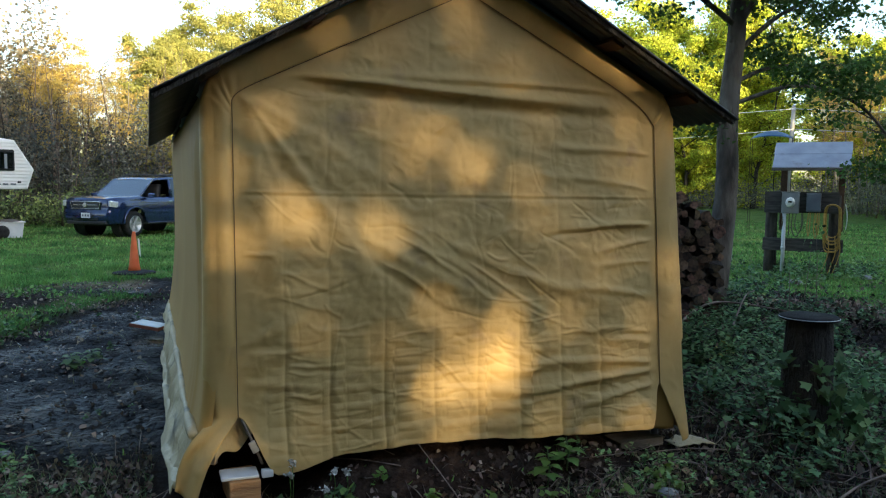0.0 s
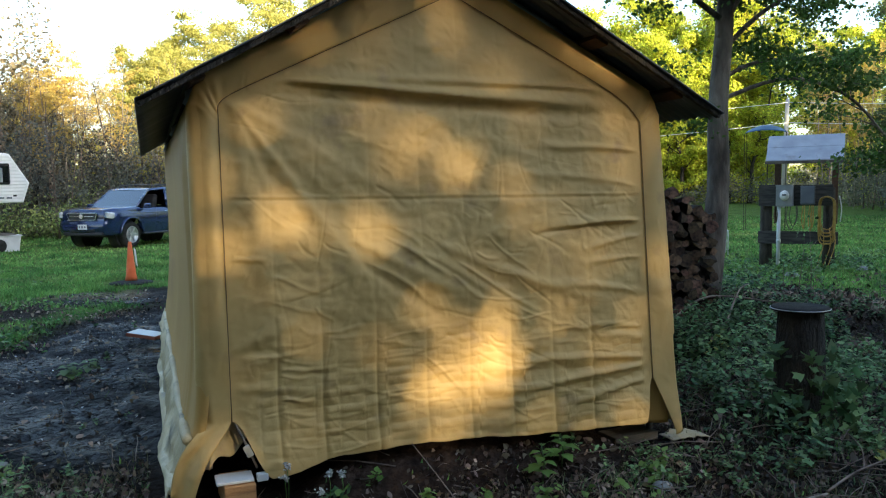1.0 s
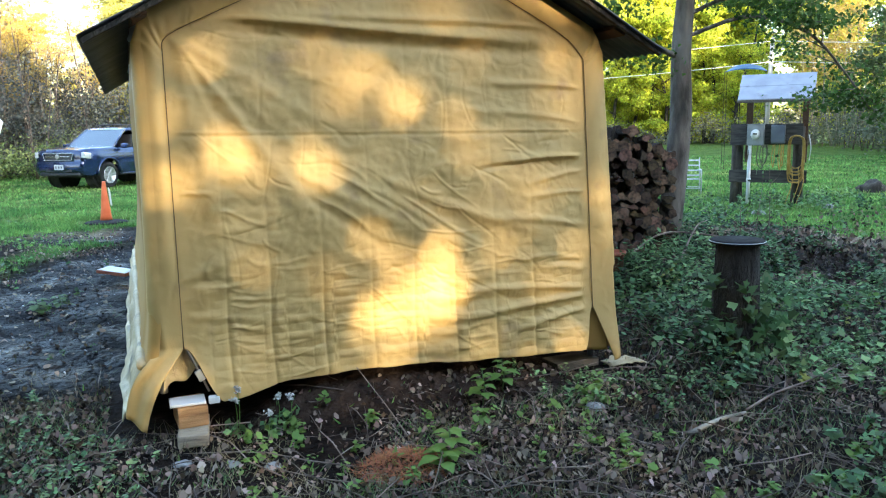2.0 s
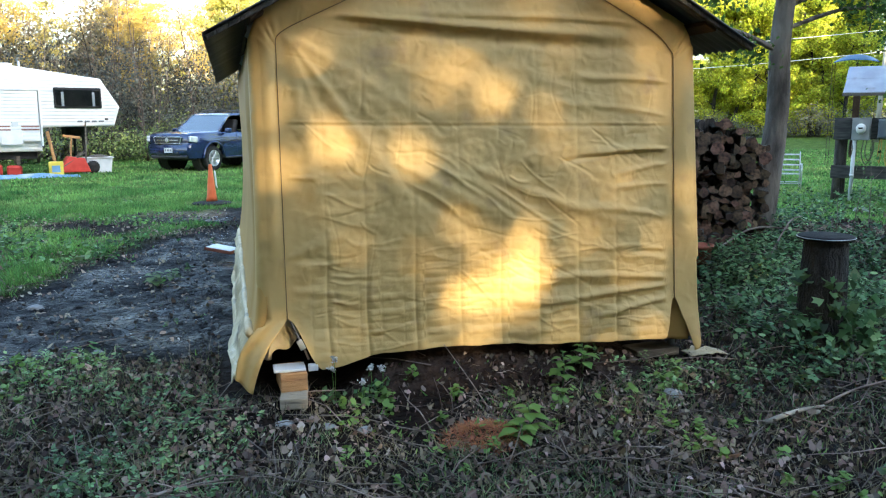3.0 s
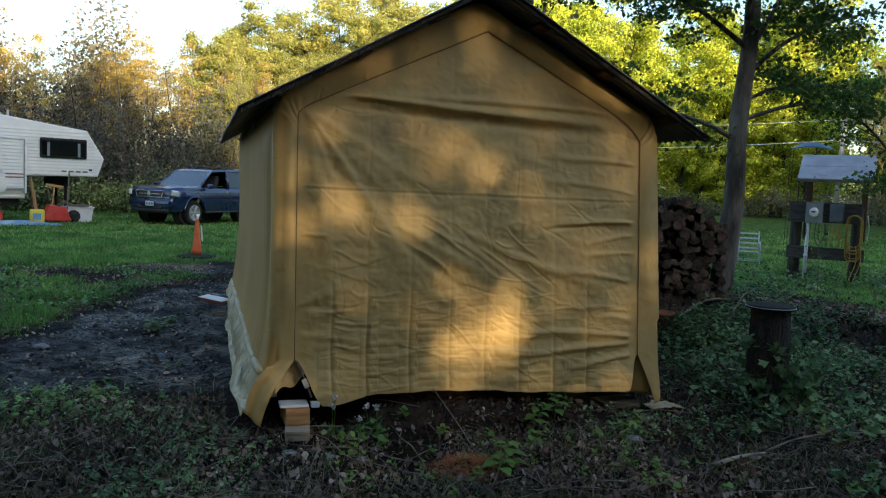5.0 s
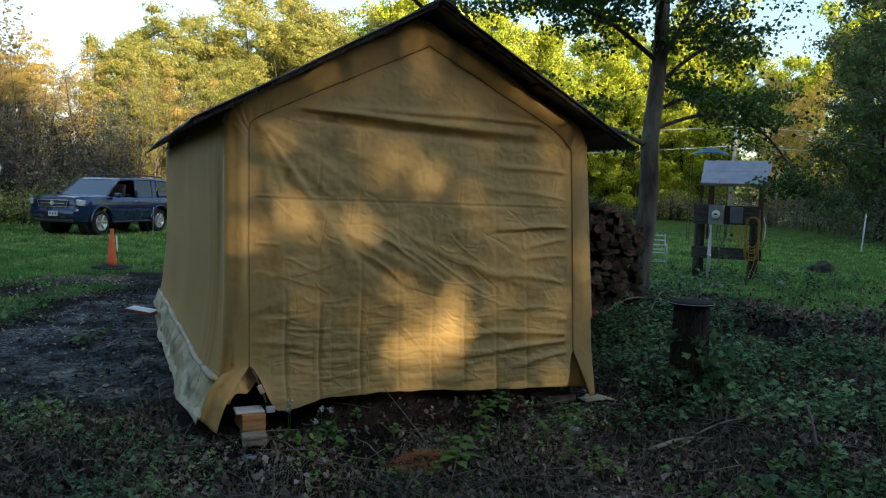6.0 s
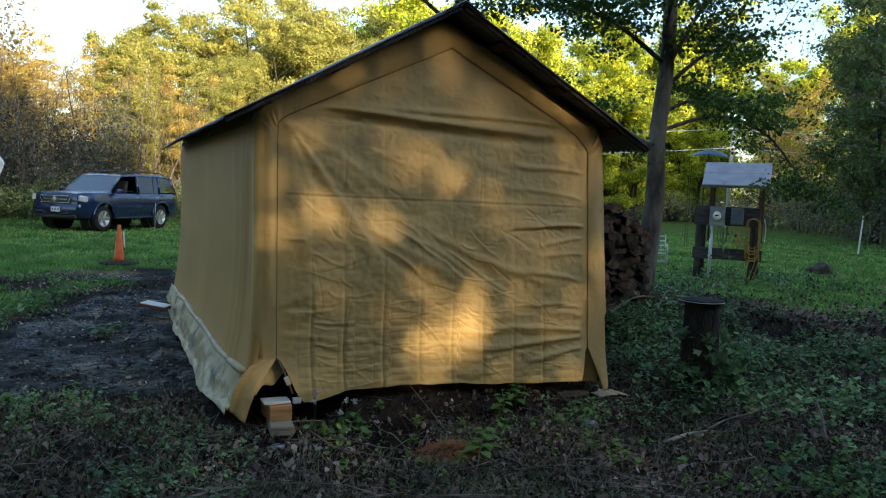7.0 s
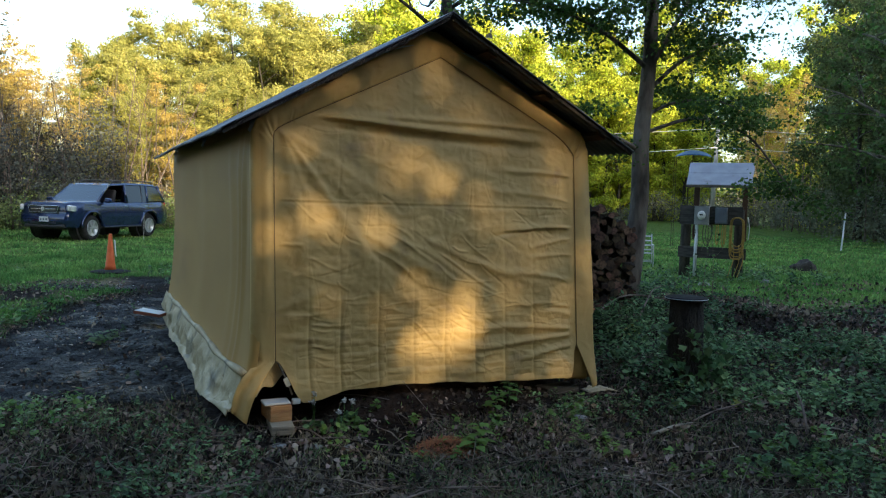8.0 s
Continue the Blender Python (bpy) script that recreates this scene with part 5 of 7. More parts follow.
def build_suv():
    car = thing("suv", "dark blue sport utility vehicle with roof rails parked on grass", "car", (-0.56, 21.84, -0.085), -128)
    car.scale = (1, 1, 0.965)
    def nose(z):
        """How far the front reaches at a height."""
        return 2.16 + 0.10 * bump01(z, 0.38, 0.56) - 0.05 * bump01(z, 0.72, 0.80) - 0.04 * bump01(z, 1.0, 1.12)

    def tail(z):
        return -2.44 - 0.08 * bump01(z, 0.42, 0.55) + 0.05 * bump01(z, 0.76, 0.84)

    def low(x):
        for cx in (1.395, -1.395):
            if abs(x - cx) < 0.455:
                return 0.40 + math.sqrt(0.455 ** 2 - (x - cx) ** 2)
        return 0.41

    def high(x):
        if x > 0.95:
            return 1.175 - 0.05 * ((x - 0.95) / 1.25) ** 1.5 - 0.035 * bump01(x, 1.95, 2.2)
        return 1.145

    nu, nv = 90, 13

    def skin(u, v, s):
        x0 = -2.48 + 4.66 * u
        z = low(x0) + (high(x0) - low(x0)) * min(1.0, v)
        x = tail(z) + (nose(z) - tail(z)) * u
        y = half_width(x, z) - 0.035 * bump01(v, 0.86, 1.0) ** 2
        return (x, s * y, z)

    pieces = []
    for s in (-1, 1):
        pieces.append(([skin(i / (nu - 1), j / (nv - 1), s) for j in range(nv) for i in range(nu)],
                       [(j * nu + i, j * nu + i + 1, (j + 1) * nu + i + 1, (j + 1) * nu + i) for j in range(nv - 1) for i in range(nu - 1)]))
    nw = 13

    def across(u, w):
        a, b = Vector(skin(u, 1.0, -1)), Vector(skin(u, 1.0, 1))
        p = a.lerp(b, w)
        k = 1 - (2 * w - 1) ** 2
        p.z += 0.035 * k + (0.012 * bump01(abs(2 * w - 1), 0.55, 0.75) * (1 - bump01(abs(2 * w - 1), 0.8, 0.95)) if p.x > 0.95 else 0)
        p.x += 0.06 * k * bump01(u, 0.93, 1.0)
        return p
    pieces.append(([across(i / (nu - 1), j / (nw - 1)) for j in range(nw) for i in range(nu)],
                   [(j * nu + i, j * nu + i + 1, (j + 1) * nu + i + 1, (j + 1) * nu + i) for j in range(nw - 1) for i in range(nu - 1)]))
    for u in (0.0, 1.0):
        def face(v, w, u=u):
            a, b = Vector(skin(u, v, -1)), Vector(skin(u, v, 1))
            p = a.lerp(b, w)
            k = 1 - (2 * w - 1) ** 2
            p.x += 0.06 * k * (1 if u else -1) * (1 if u else 0.5)
            if v > 0.999:
                p.z += 0.035 * k
            return p
        pieces.append(([face(i / (nv - 1), j / (nw - 1)) for j in range(nw) for i in range(nv)],
                       [(j * nv + i, j * nv + i + 1, (j + 1) * nv + i + 1, (j + 1) * nv + i) for j in range(nw - 1) for i in range(nv - 1)]))
    v, f = joined(pieces)
    bm = bmesh.new()
    bm.from_mesh(mesh("body", v, f, M_CAR))
    bmesh.ops.remove_doubles(bm, verts=bm.verts, dist=0.0005)
    bmesh.ops.recalc_face_normals(bm, faces=bm.faces)
    part("body", bm, M_CAR, car, "dark blue painted body", True)
    # cabin: pillars and roof as a frame round real panes
    bm = bmesh.new()
    outline = [(0.36, 1.665), (0.22, 1.715), (-0.4, 1.755), (-1.4, 1.755), (-2.0, 1.735), (-2.22, 1.69)]
    rows = []
    for s in (-1, -0.93, -0.6, 0, 0.6, 0.93, 1):
        rows.append([bm.verts.new((x, 0.685 * s, z - 0.05 * (abs(s) > 0.97) + 0.02 * (1 - s * s))) for x, z in outline])
        rows[-1] += [bm.verts.new((x, 0.67 * s, z - 0.06)) for x, z in outline[::-1]]
    m = len(rows[0])
    for a, b in zip(rows, rows[1:]):
        for i in range(m):
            bm.faces.new((a[i], a[(i + 1) % m], b[(i + 1) % m], b[i]))
    bm.faces.new(rows[0][::-1])
    bm.faces.new(rows[-1])
    bmesh.ops.recalc_face_normals(bm, faces=bm.faces)
    part("roof", bm, M_CAR, car)
    for s in (-1, 1):
        for name, p0, p1, w in (("windscreen_pillar", (1.06, 0.80, 1.14), (0.30, 0.655, 1.69), 0.035), ("middle_pillar", (-0.32, 0.835, 1.13), (-0.38, 0.675, 1.70), 0.05),
                                ("rear_pillar", (-1.40, 0.835, 1.13), (-1.52, 0.67, 1.70), 0.045), ("tail_pillar", (-2.40, 0.78, 1.13), (-2.16, 0.655, 1.69), 0.055)):
            part(name, bm_cyl((p0[0], s * p0[1], p0[2]), (p1[0], s * p1[1], p1[2]), w, w * 0.9, 8), M_CAR, car, "", True)

    def pane(name, pts, mat=M_GLASS, label=""):
        bm = bmesh.new()
        a = [bm.verts.new(p) for p in pts]
        bm.faces.new(a)
        nrm = (Vector(pts[1]) - Vector(pts[0])).cross(Vector(pts[2]) - Vector(pts[0])).normalized() * 0.006
        b = [bm.verts.new(Vector(p) + nrm) for p in pts]
        bm.faces.new(b[::-1])
        for i in range(len(a)):
            bm.faces.new((a[i], b[i], b[(i + 1) % len(a)], a[(i + 1) % len(a)]))
        bmesh.ops.recalc_face_normals(bm, faces=bm.faces)
        return part(name, bm, mat, car, label)

    pane("windscreen", [(1.06, -0.78, 1.15), (1.06, 0.78, 1.15), (0.33, 0.64, 1.68), (0.33, -0.64, 1.68)])
    pane("rear_window", [(-2.42, -0.76, 1.16), (-2.42, 0.76, 1.16), (-2.20, 0.63, 1.67), (-2.20, -0.63, 1.67)])
    for s in (-1, 1):
        if s < 0:        # the other front window is wound down
            pane("door_window", [(0.98, s * 0.825, 1.15), (-0.30, s * 0.835, 1.15), (-0.36, s * 0.68, 1.68), (0.27, s * 0.675, 1.68)], M_SIDEGLASS)
        pane("door_window", [(-0.36, s * 0.835, 1.15), (-1.38, s * 0.835, 1.15), (-1.48, s * 0.675, 1.68), (-0.42, s * 0.68, 1.68)], M_SIDEGLASS)
        pane("quarter_window", [(-1.46, s * 0.83, 1.17), (-2.33, s * 0.80, 1.19), (-2.15, s * 0.66, 1.66), (-1.56, s * 0.675, 1.67)], M_SIDEGLASS)
        part("window_divider", bm_cyl((-1.12, s * 0.842, 1.14), (-1.24, s * 0.684, 1.70), 0.015, None, 6), M_CARTRIM, car)
    part("interior", bm_box(-0.7, 0, 0.98, 3.0, 1.46, 0.24, 0.03), M_DARKIN, car, "dark seats and floor")
    for x in (0.15, -0.85):
        for y in (-0.36, 0.36):
            part("seat", bm_box(x - 0.22, y, 1.28, 0.14, 0.46, 0.52, 0.05, Euler((0, radians(-12), 0)).to_matrix()), M_DARKIN, car)
    # trim of the front
    part("grille", bm_box(2.262, 0, 0.93, 0.05, 0.86, 0.21, 0.02), M_CARTRIM, car, "dark grille")
    for z in (1.03, 0.835):
        part("grille_bar", bm_box(2.288, 0, z, 0.03, 0.94, 0.028, 0.008), M_CHROME, car, "chrome grille bar")
    part("grille_bar", bm_box(2.288, 0, 0.935, 0.024, 0.80, 0.03, 0.008), M_CHROME, car, "chrome grille bar")
    for sy in (-0.47, 0.47):
        part("grille_bar", bm_box(2.276, sy, 0.932, 0.035, 0.03, 0.20, 0.008, Euler((radians(-18 if sy > 0 else 18), 0, 0)).to_matrix()), M_CHROME, car, "chrome grille surround")
    part("badge", bm_lathe([(0.07, -0.008), (0.075, 0.0), (0.06, 0.008)], 20, None), M_CHROME, car, "plain round chrome badge").matrix_basis = pose(2.307, 0, 0.935, 0, 90, 0)
    for s in (-1, 1):
        part("headlight", bm_box(2.060, s * 0.645, 0.965, 0.24, 0.44, 0.175, 0.03, Euler((0, radians(-8), radians(-24 * s))).to_matrix()), M_LAMP, car, "clear headlight")
        part("fog_light", bm_lathe([(0.055, 0), (0.05, 0.02), (0.01, 0.025)], 14), M_LAMP, car).matrix_basis = pose(2.235, s * 0.62, 0.60, 0, 90, -14 * s)
        part("tail_light", bm_box(-2.40, s * 0.76, 0.98, 0.16, 0.10, 0.30, 0.03), M_TAIL, car, "red tail light")
        mir = part("wing_mirror", bm_box(0.80, s * 1.00, 1.20, 0.13, 0.20, 0.15, 0.04), M_CAR, car)
        part("mirror_arm", bm_box(0.80, s * 0.885, 1.17, 0.06, 0.08, 0.05, 0.012), M_CARTRIM, mir)
        for x in (-0.18, -1.22):
            part("door_handle", bm_box(x, s * 0.902, 1.02, 0.16, 0.035, 0.035, 0.012), M_CHROME, car, "chrome door handle")
        part("side_moulding", bm_box(0.0, s * 0.935, 0.72, 1.82, 0.02, 0.055, 0.008), M_CAR, car, "blue side moulding")
        part("side_step", bm_box(0.0, s * 0.90, 0.385, 1.86, 0.14, 0.05, 0.02), M_CARTRIM, car, "dark side step")
        for x in (0.33, -0.36, -1.42):
            part("door_gap", bm_box(x, s * (half_width(x, 0.8) + 0.0005), 0.83, 0.008, 0.006, 0.60), M_DARKIN, car)
        rail = smooth_line([(0.05, s * 0.56, 1.73), (-0.10, s * 0.57, 1.815), (-1.0, s * 0.58, 1.84), (-1.9, s * 0.57, 1.81), (-2.05, s * 0.56, 1.735)], 5)
        wire("roof_rail", rail, 0.02, M_CARTRIM, car, "dark roof rail", 8)
        for cx in (1.395, -1.395):
            arc = [(x, s * (half_width(cx, 0.7) + 0.012), z) for x, z in arch(cx, 0.475, 0.40, 14)]
            wire("wheel_flare", arc, 0.032, M_CAR, car, "", 6)
    part("lower_bumper", bm_box(2.20, 0, 0.44, 0.16, 1.30, 0.10, 0.03), M_CARTRIM, car, "dark lower bumper")
    part("bumper_intake", bm_box(2.292, 0, 0.555, 0.03, 0.84, 0.10, 0.02), M_CARTRIM, car)
    plate = part("number_plate", bm_box(2.335, 0.05, 0.64, 0.012, 0.30, 0.145, 0.005), M_PVC, car, "pale number plate with plain dark bars")
    for k in range(3):
        part("plate_bar", bm_box(2.3425, -0.04 + 0.09 * k, 0.64, 0.003, 0.05, 0.06), M_DARKBOX, plate)
    part("underbody", bm_box(-0.1, 0, 0.42, 4.2, 1.3, 0.18, 0.02), M_DARKIN, car)
    for x in (1.395, -1.395):
        for s in (-1, 1):
            w = part("wheel", bm_lathe([(0.20, -0.11), (0.335, -0.115), (0.372, -0.085), (0.378, 0.0), (0.372, 0.085), (0.335, 0.115), (0.245, 0.112), (0.235, 0.06), (0.02, 0.055)], 32), M_BLACK, car, "black tyre", True)
            w.matrix_basis = pose(x, s * 0.80, 0.378, -90 * s, 0, 0)
            rim = part("rim", bm_lathe([(0.238, 0.075), (0.246, 0.118), (0.228, 0.122), (0.215, 0.07), (0.214, 0.066)], 32), M_ALLOY, w, "silver alloy rim", True)
            bm = bmesh.new()
            for k in range(6):
                a = math.pi / 3 * k
                bm_box(0.128 * math.cos(a), 0.128 * math.sin(a), 0.095, 0.20, 0.062, 0.03, 0.008, Euler((0, 0, a)).to_matrix(), bm, 1)
            bm_lathe([(0.062, 0.08), (0.06, 0.12), (0.03, 0.125)], 14, bm)
            part("spokes", bm, M_ALLOY, w, "six silver spokes")
            part("wheel_well", bm_cyl((x, s * 0.45, 0.40), (x, s * 0.72, 0.40), 0.455, None, 20), M_DARKIN, car)


build_suv()
stake = thing("marker_stake", "thin white plastic stake standing in the grass", "stake", (0.72, 20.6, -0.09))
part("rod", bm_cyl((0, 0, -0.05), (0.01, 0.01, 0.85), 0.006, 0.005, 6), M_WHITE, stake)


# ---- travel trailer ----
def siding_material():
    m = material("white_siding", ((0.68, 0.69, 0.69), (0.76, 0.77, 0.77)), scale=3, rough=0.4, bump=0, wear=((0.60, 0.60, 0.58), 1.5, 0.6))
    return m


M_SIDING = siding_material()
M_STRIPE = material("brown_stripe", ((0.22, 0.09, 0.07), (0.28, 0.12, 0.09)), scale=6, rough=0.45, bump=0)


def build_trailer():
    tr = thing("travel_trailer", "white fifth-wheel travel trailer with ribbed siding and brown stripes", "trailer", (-3.7, 20.4, -0.04), 25)
    out = [(0.50, 1.80), (0.32, 1.27), (-1.62, 1.24), (-1.62, 0.60), (-8.5, 0.60), (-8.5, 2.86), (-2.3, 2.88), (0.02, 2.58)]
    part("body", bm_prism(out, 1, 0.0, 2.4, None, 0.05), M_SIDING, tr, "white aluminium body")

    def right_end(z):
        if z < 1.26:
            return -1.64
        return 0.32 + 0.18 * (z - 1.27) / 0.53 if z < 1.80 else 0.50 - 0.48 * (z - 1.80) / 0.78

    z = 0.64
    while z < 2.52:
        part("siding_rib", bm_prism([(-0.004, z), (-0.013, z + 0.03), (-0.006, z + 0.085)], 0, -8.45, right_end(z) - 0.08), M_SIDING, tr)
        z += 0.092
    w = part("window", bm_box(-0.63, -0.028, 2.04, 1.24, 0.05, 0.56, 0.04), M_BLACK, tr, "black-framed window")
    part("pane", bm_box(-0.63, -0.0555, 2.04, 0.76, 0.008, 0.44, 0.003), M_SIDEGLASS, w)
    for x in (-1.12, -0.14):
        part("pane", bm_box(x, -0.0555, 2.04, 0.18, 0.008, 0.42, 0.003), M_SIDEGLASS, w)
    for x in (-1.035, -0.225):
        part("curtain", bm_box(x, -0.0610, 2.01, 0.07, 0.006, 0.38, 0.002), M_PAINTGREY, w, "grey curtain edge")
    part("window_backing", bm_box(-0.63, 0.02, 2.04, 1.1, 0.02, 0.48), M_DARKIN, w)
    slide = part("slide_out", bm_box(-3.4, -0.10, 1.56, 3.4, 0.24, 1.36, 0.03), M_SIDING, tr, "slide-out section with an awning rail")
    z = 0.92
    while z < 2.2:
        part("siding_rib", bm_prism([(-0.222, z), (-0.230, z + 0.03), (-0.222, z + 0.085)], 0, -5.06, -1.74), M_SIDING, slide)
        z += 0.092
    for zz in (1.19, 1.28):
        for x0, x1 in ((-5.05, -2.42), (-2.16, -1.72)):
            part("stripe", bm_box((x0 + x1) / 2, -0.240, zz, x1 - x0, 0.010, 0.035), M_STRIPE, slide, "brown stripe")
    part("rail", bm_box(-3.4, -0.235, 2.235, 3.46, 0.05, 0.05, 0.012), M_PVC, slide)
    part("edge_trim", bm_box(-1.66, -0.15, 1.5, 0.05, 0.16, 1.5, 0.012), M_WHITE, slide)
    part("vent", bm_box(-2.3, -0.226, 1.34, 0.16, 0.02, 0.12, 0.006), M_PVC, slide, "small grey vent")
    part("hatch", bm_box(-2.4, -0.226, 0.98, 0.52, 0.016, 0.36, 0.008), M_WHITE, slide, "low storage hatch")
    for k in range(4):
        part("lettering_bar", bm_box(-0.62 + 0.19 * k, -0.030, 1.40, 0.13, 0.012, 0.045), M_DARKBOX, tr, "plain dark bar of unreadable lettering")
    part("marker_lamp", bm_box(0.10, -0.03, 1.46, 0.09, 0.02, 0.05, 0.006), M_BLACK, tr)
    part("roof_vent", bm_box(-2.2, 1.0, 2.93, 0.36, 0.36, 0.10, 0.02), M_WHITE, tr)
    part("roof_aerial", bm_cyl((-1.95, 0.4, 2.86), (-1.95, 0.4, 3.02), 0.03), M_PVC, tr)
    part("hitch", bm_box(-0.45, 1.2, 1.10, 0.62, 0.5, 0.30, 0.06), M_BLACK, tr, "black kingpin hitch box")
    part("landing_leg", bm_cyl((-0.35, 0.75, 0.0), (-0.35, 0.75, 1.2), 0.04), M_BLACK, tr)
    part("landing_leg", bm_cyl((-0.35, 1.65, 0.0), (-0.35, 1.65, 1.2), 0.04), M_BLACK, tr)
    part("chassis", bm_box(-5.0, 1.2, 0.50, 6.6, 1.8, 0.22, 0.02), M_DARKIN, tr, "dark chassis beam")
    for x in (-6.6, -5.7):
        for y in (0.16, 2.24):
            ty = part("tyre", bm_lathe([(0.16, -0.1), (0.34, -0.1), (0.36, 0), (0.34, 0.1), (0.16, 0.1)], 20), M_BLACK, tr, "", True)
            ty.matrix_basis = pose(x, y, 0.36, 90, 0, 0)
    for x in (-2.2, -3.6):
        part("jack_post", bm_box(x, 0.3, 0.24, 0.10, 0.10, 0.48, 0.01), M_OLDWOOD, tr, "timber prop")


build_trailer()


# ---- clutter by the trailer ----
def near_trailer(u, w):
    a = radians(25)
    return (-3.7 + u * math.cos(a) - w * math.sin(a), 20.4 + u * math.sin(a) + w * math.cos(a))


M_BLUE = material("blue_tarp", ((0.10, 0.24, 0.42), (0.20, 0.36, 0.52)), scale=3, rough=0.5, bump=0.4, wear=((0.45, 0.52, 0.56), 2.5, 0.55))
M_YELLOWP = material("yellow_plastic", ((0.62, 0.48, 0.04), (0.72, 0.58, 0.08)), scale=5, rough=0.5, bump=0.05)
x, y = near_trailer(-0.15, 0.2)
bn = thing("storage_bin", "grey plastic bin full of clutter below the trailer", "bin", (x, y, -0.085), 18)
part("bin", bm_prism([(-0.30, 0.0), (-0.36, 0.42), (0.36, 0.42), (0.30, 0.0)], 1, -0.24, 0.24, None, 0.02), M_PVC, bn)
part("rim", bm_box(0, 0, 0.425, 0.78, 0.54, 0.035, 0.01), M_PVC, bn)
part("contents", bm_lathe([(0.30, 0.0), (0.22, 0.05), (0.03, 0.07)], 12, None, (0, 0, 0.44)), M_OLDWOOD, bn, "brown odds and ends")
x, y = near_trailer(-0.95, -0.3)
wb = thing("wheelbarrow", "red wheelbarrow tipped against the trailer", "wheelbarrow", (x, y, -0.085), 20)
part("tray", bm_prism([(-0.40, 0.06), (-0.12, 0.50), (0.30, 0.44), (0.44, 0.05)], 1, -0.05, 0.35, None, 0.03), M_RED, wb, "red steel tray")
part("wheel", bm_lathe([(0.05, -0.04), (0.17, -0.04), (0.18, 0), (0.17, 0.04), (0.05, 0.04)], 18), M_BLACK, wb, "", True).matrix_basis = pose(0.52, 0.1, 0.18, 90, 0, 0)
part("handle", bm_cyl((-0.45, -0.05, 0.1), (0.35, -0.02, 0.62), 0.018), M_OLDWOOD, wb)
part("handle", bm_cyl((-0.45, 0.34, 0.1), (0.35, 0.34, 0.62), 0.018), M_OLDWOOD, wb)
x, y = near_trailer(-1.5, -0.7)
yb = thing("yellow_container", "yellow plastic container with a blue label", "container", (x, y, -0.085), 10)
part("body", bm_box(0, 0, 0.20, 0.36, 0.24, 0.38, 0.03), M_YELLOWP, yb)
part("label_patch", bm_box(0.0, -0.123, 0.20, 0.20, 0.006, 0.18), M_BLUE, yb)
x, y = near_trailer(-2.6, 0.1)
sack = thing("red_jug", "red plastic jugs under the trailer", "jug", (x, y, -0.085), 5)
part("body", bm_box(-0.2, 0, 0.17, 0.34, 0.22, 0.32, 0.06), M_RED, sack)
part("body", bm_box(0.25, 0.05, 0.15, 0.36, 0.24, 0.28, 0.06), M_RED, sack)
part("cap", bm_cyl((-0.1, 0, 0.32), (-0.1, 0, 0.38), 0.03), M_BLACK, sack)
x, y = near_trailer(-2.9, -1.1)
tp = thing("tarpaulin", "pale blue tarpaulin crumpled flat on the grass", "tarpaulin", (x, y, -0.085), 20)
put("sheet", grid_mesh("sheet", 40, 20, lambda u, v: (-1.6 + 3.4 * u, -0.35 + 0.8 * v, (0.03 + 0.14 * math.sin(math.pi * v) * (0.6 + 0.6 * noise.noise((u * 6, v * 3, 0)))) * math.sin(math.pi * min(max(u, 0.03), 0.97)) ** 0.3), M_BLUE), tp)
for du, ln, mat, nm, lab, tilt in ((-0.62, 1.45, M_OLDWOOD, "shovel", "long-handled shovel leaning on the trailer", 6), (-1.35, 1.2, M_LUMBER, "timber_post", "weathered timber leaning on the trailer", -7), (-1.05, 1.05, M_LUMBER, "rake", "wooden rake leaning on the trailer", 9)):
    x, y = near_trailer(du, -0.25)
    sh = thing(nm, lab, nm.replace("_", " "), (x, y, 0.0), 25)
    sh.matrix_basis = pose(x, y, -0.08, -10, tilt, 25)
    part("handle", bm_cyl((0, 0, 0.0), (0, 0, ln), 0.022 if nm != "timber_post" else 0.045), mat, sh)
    if nm == "shovel":
        part("blade", bm_box(0, 0, 0.15, 0.22, 0.03, 0.30, 0.012), M_STEEL, sh)
    elif nm == "rake":
        part("crosspiece", bm_box(0, 0, ln, 0.46, 0.05, 0.07, 0.008), mat, sh)


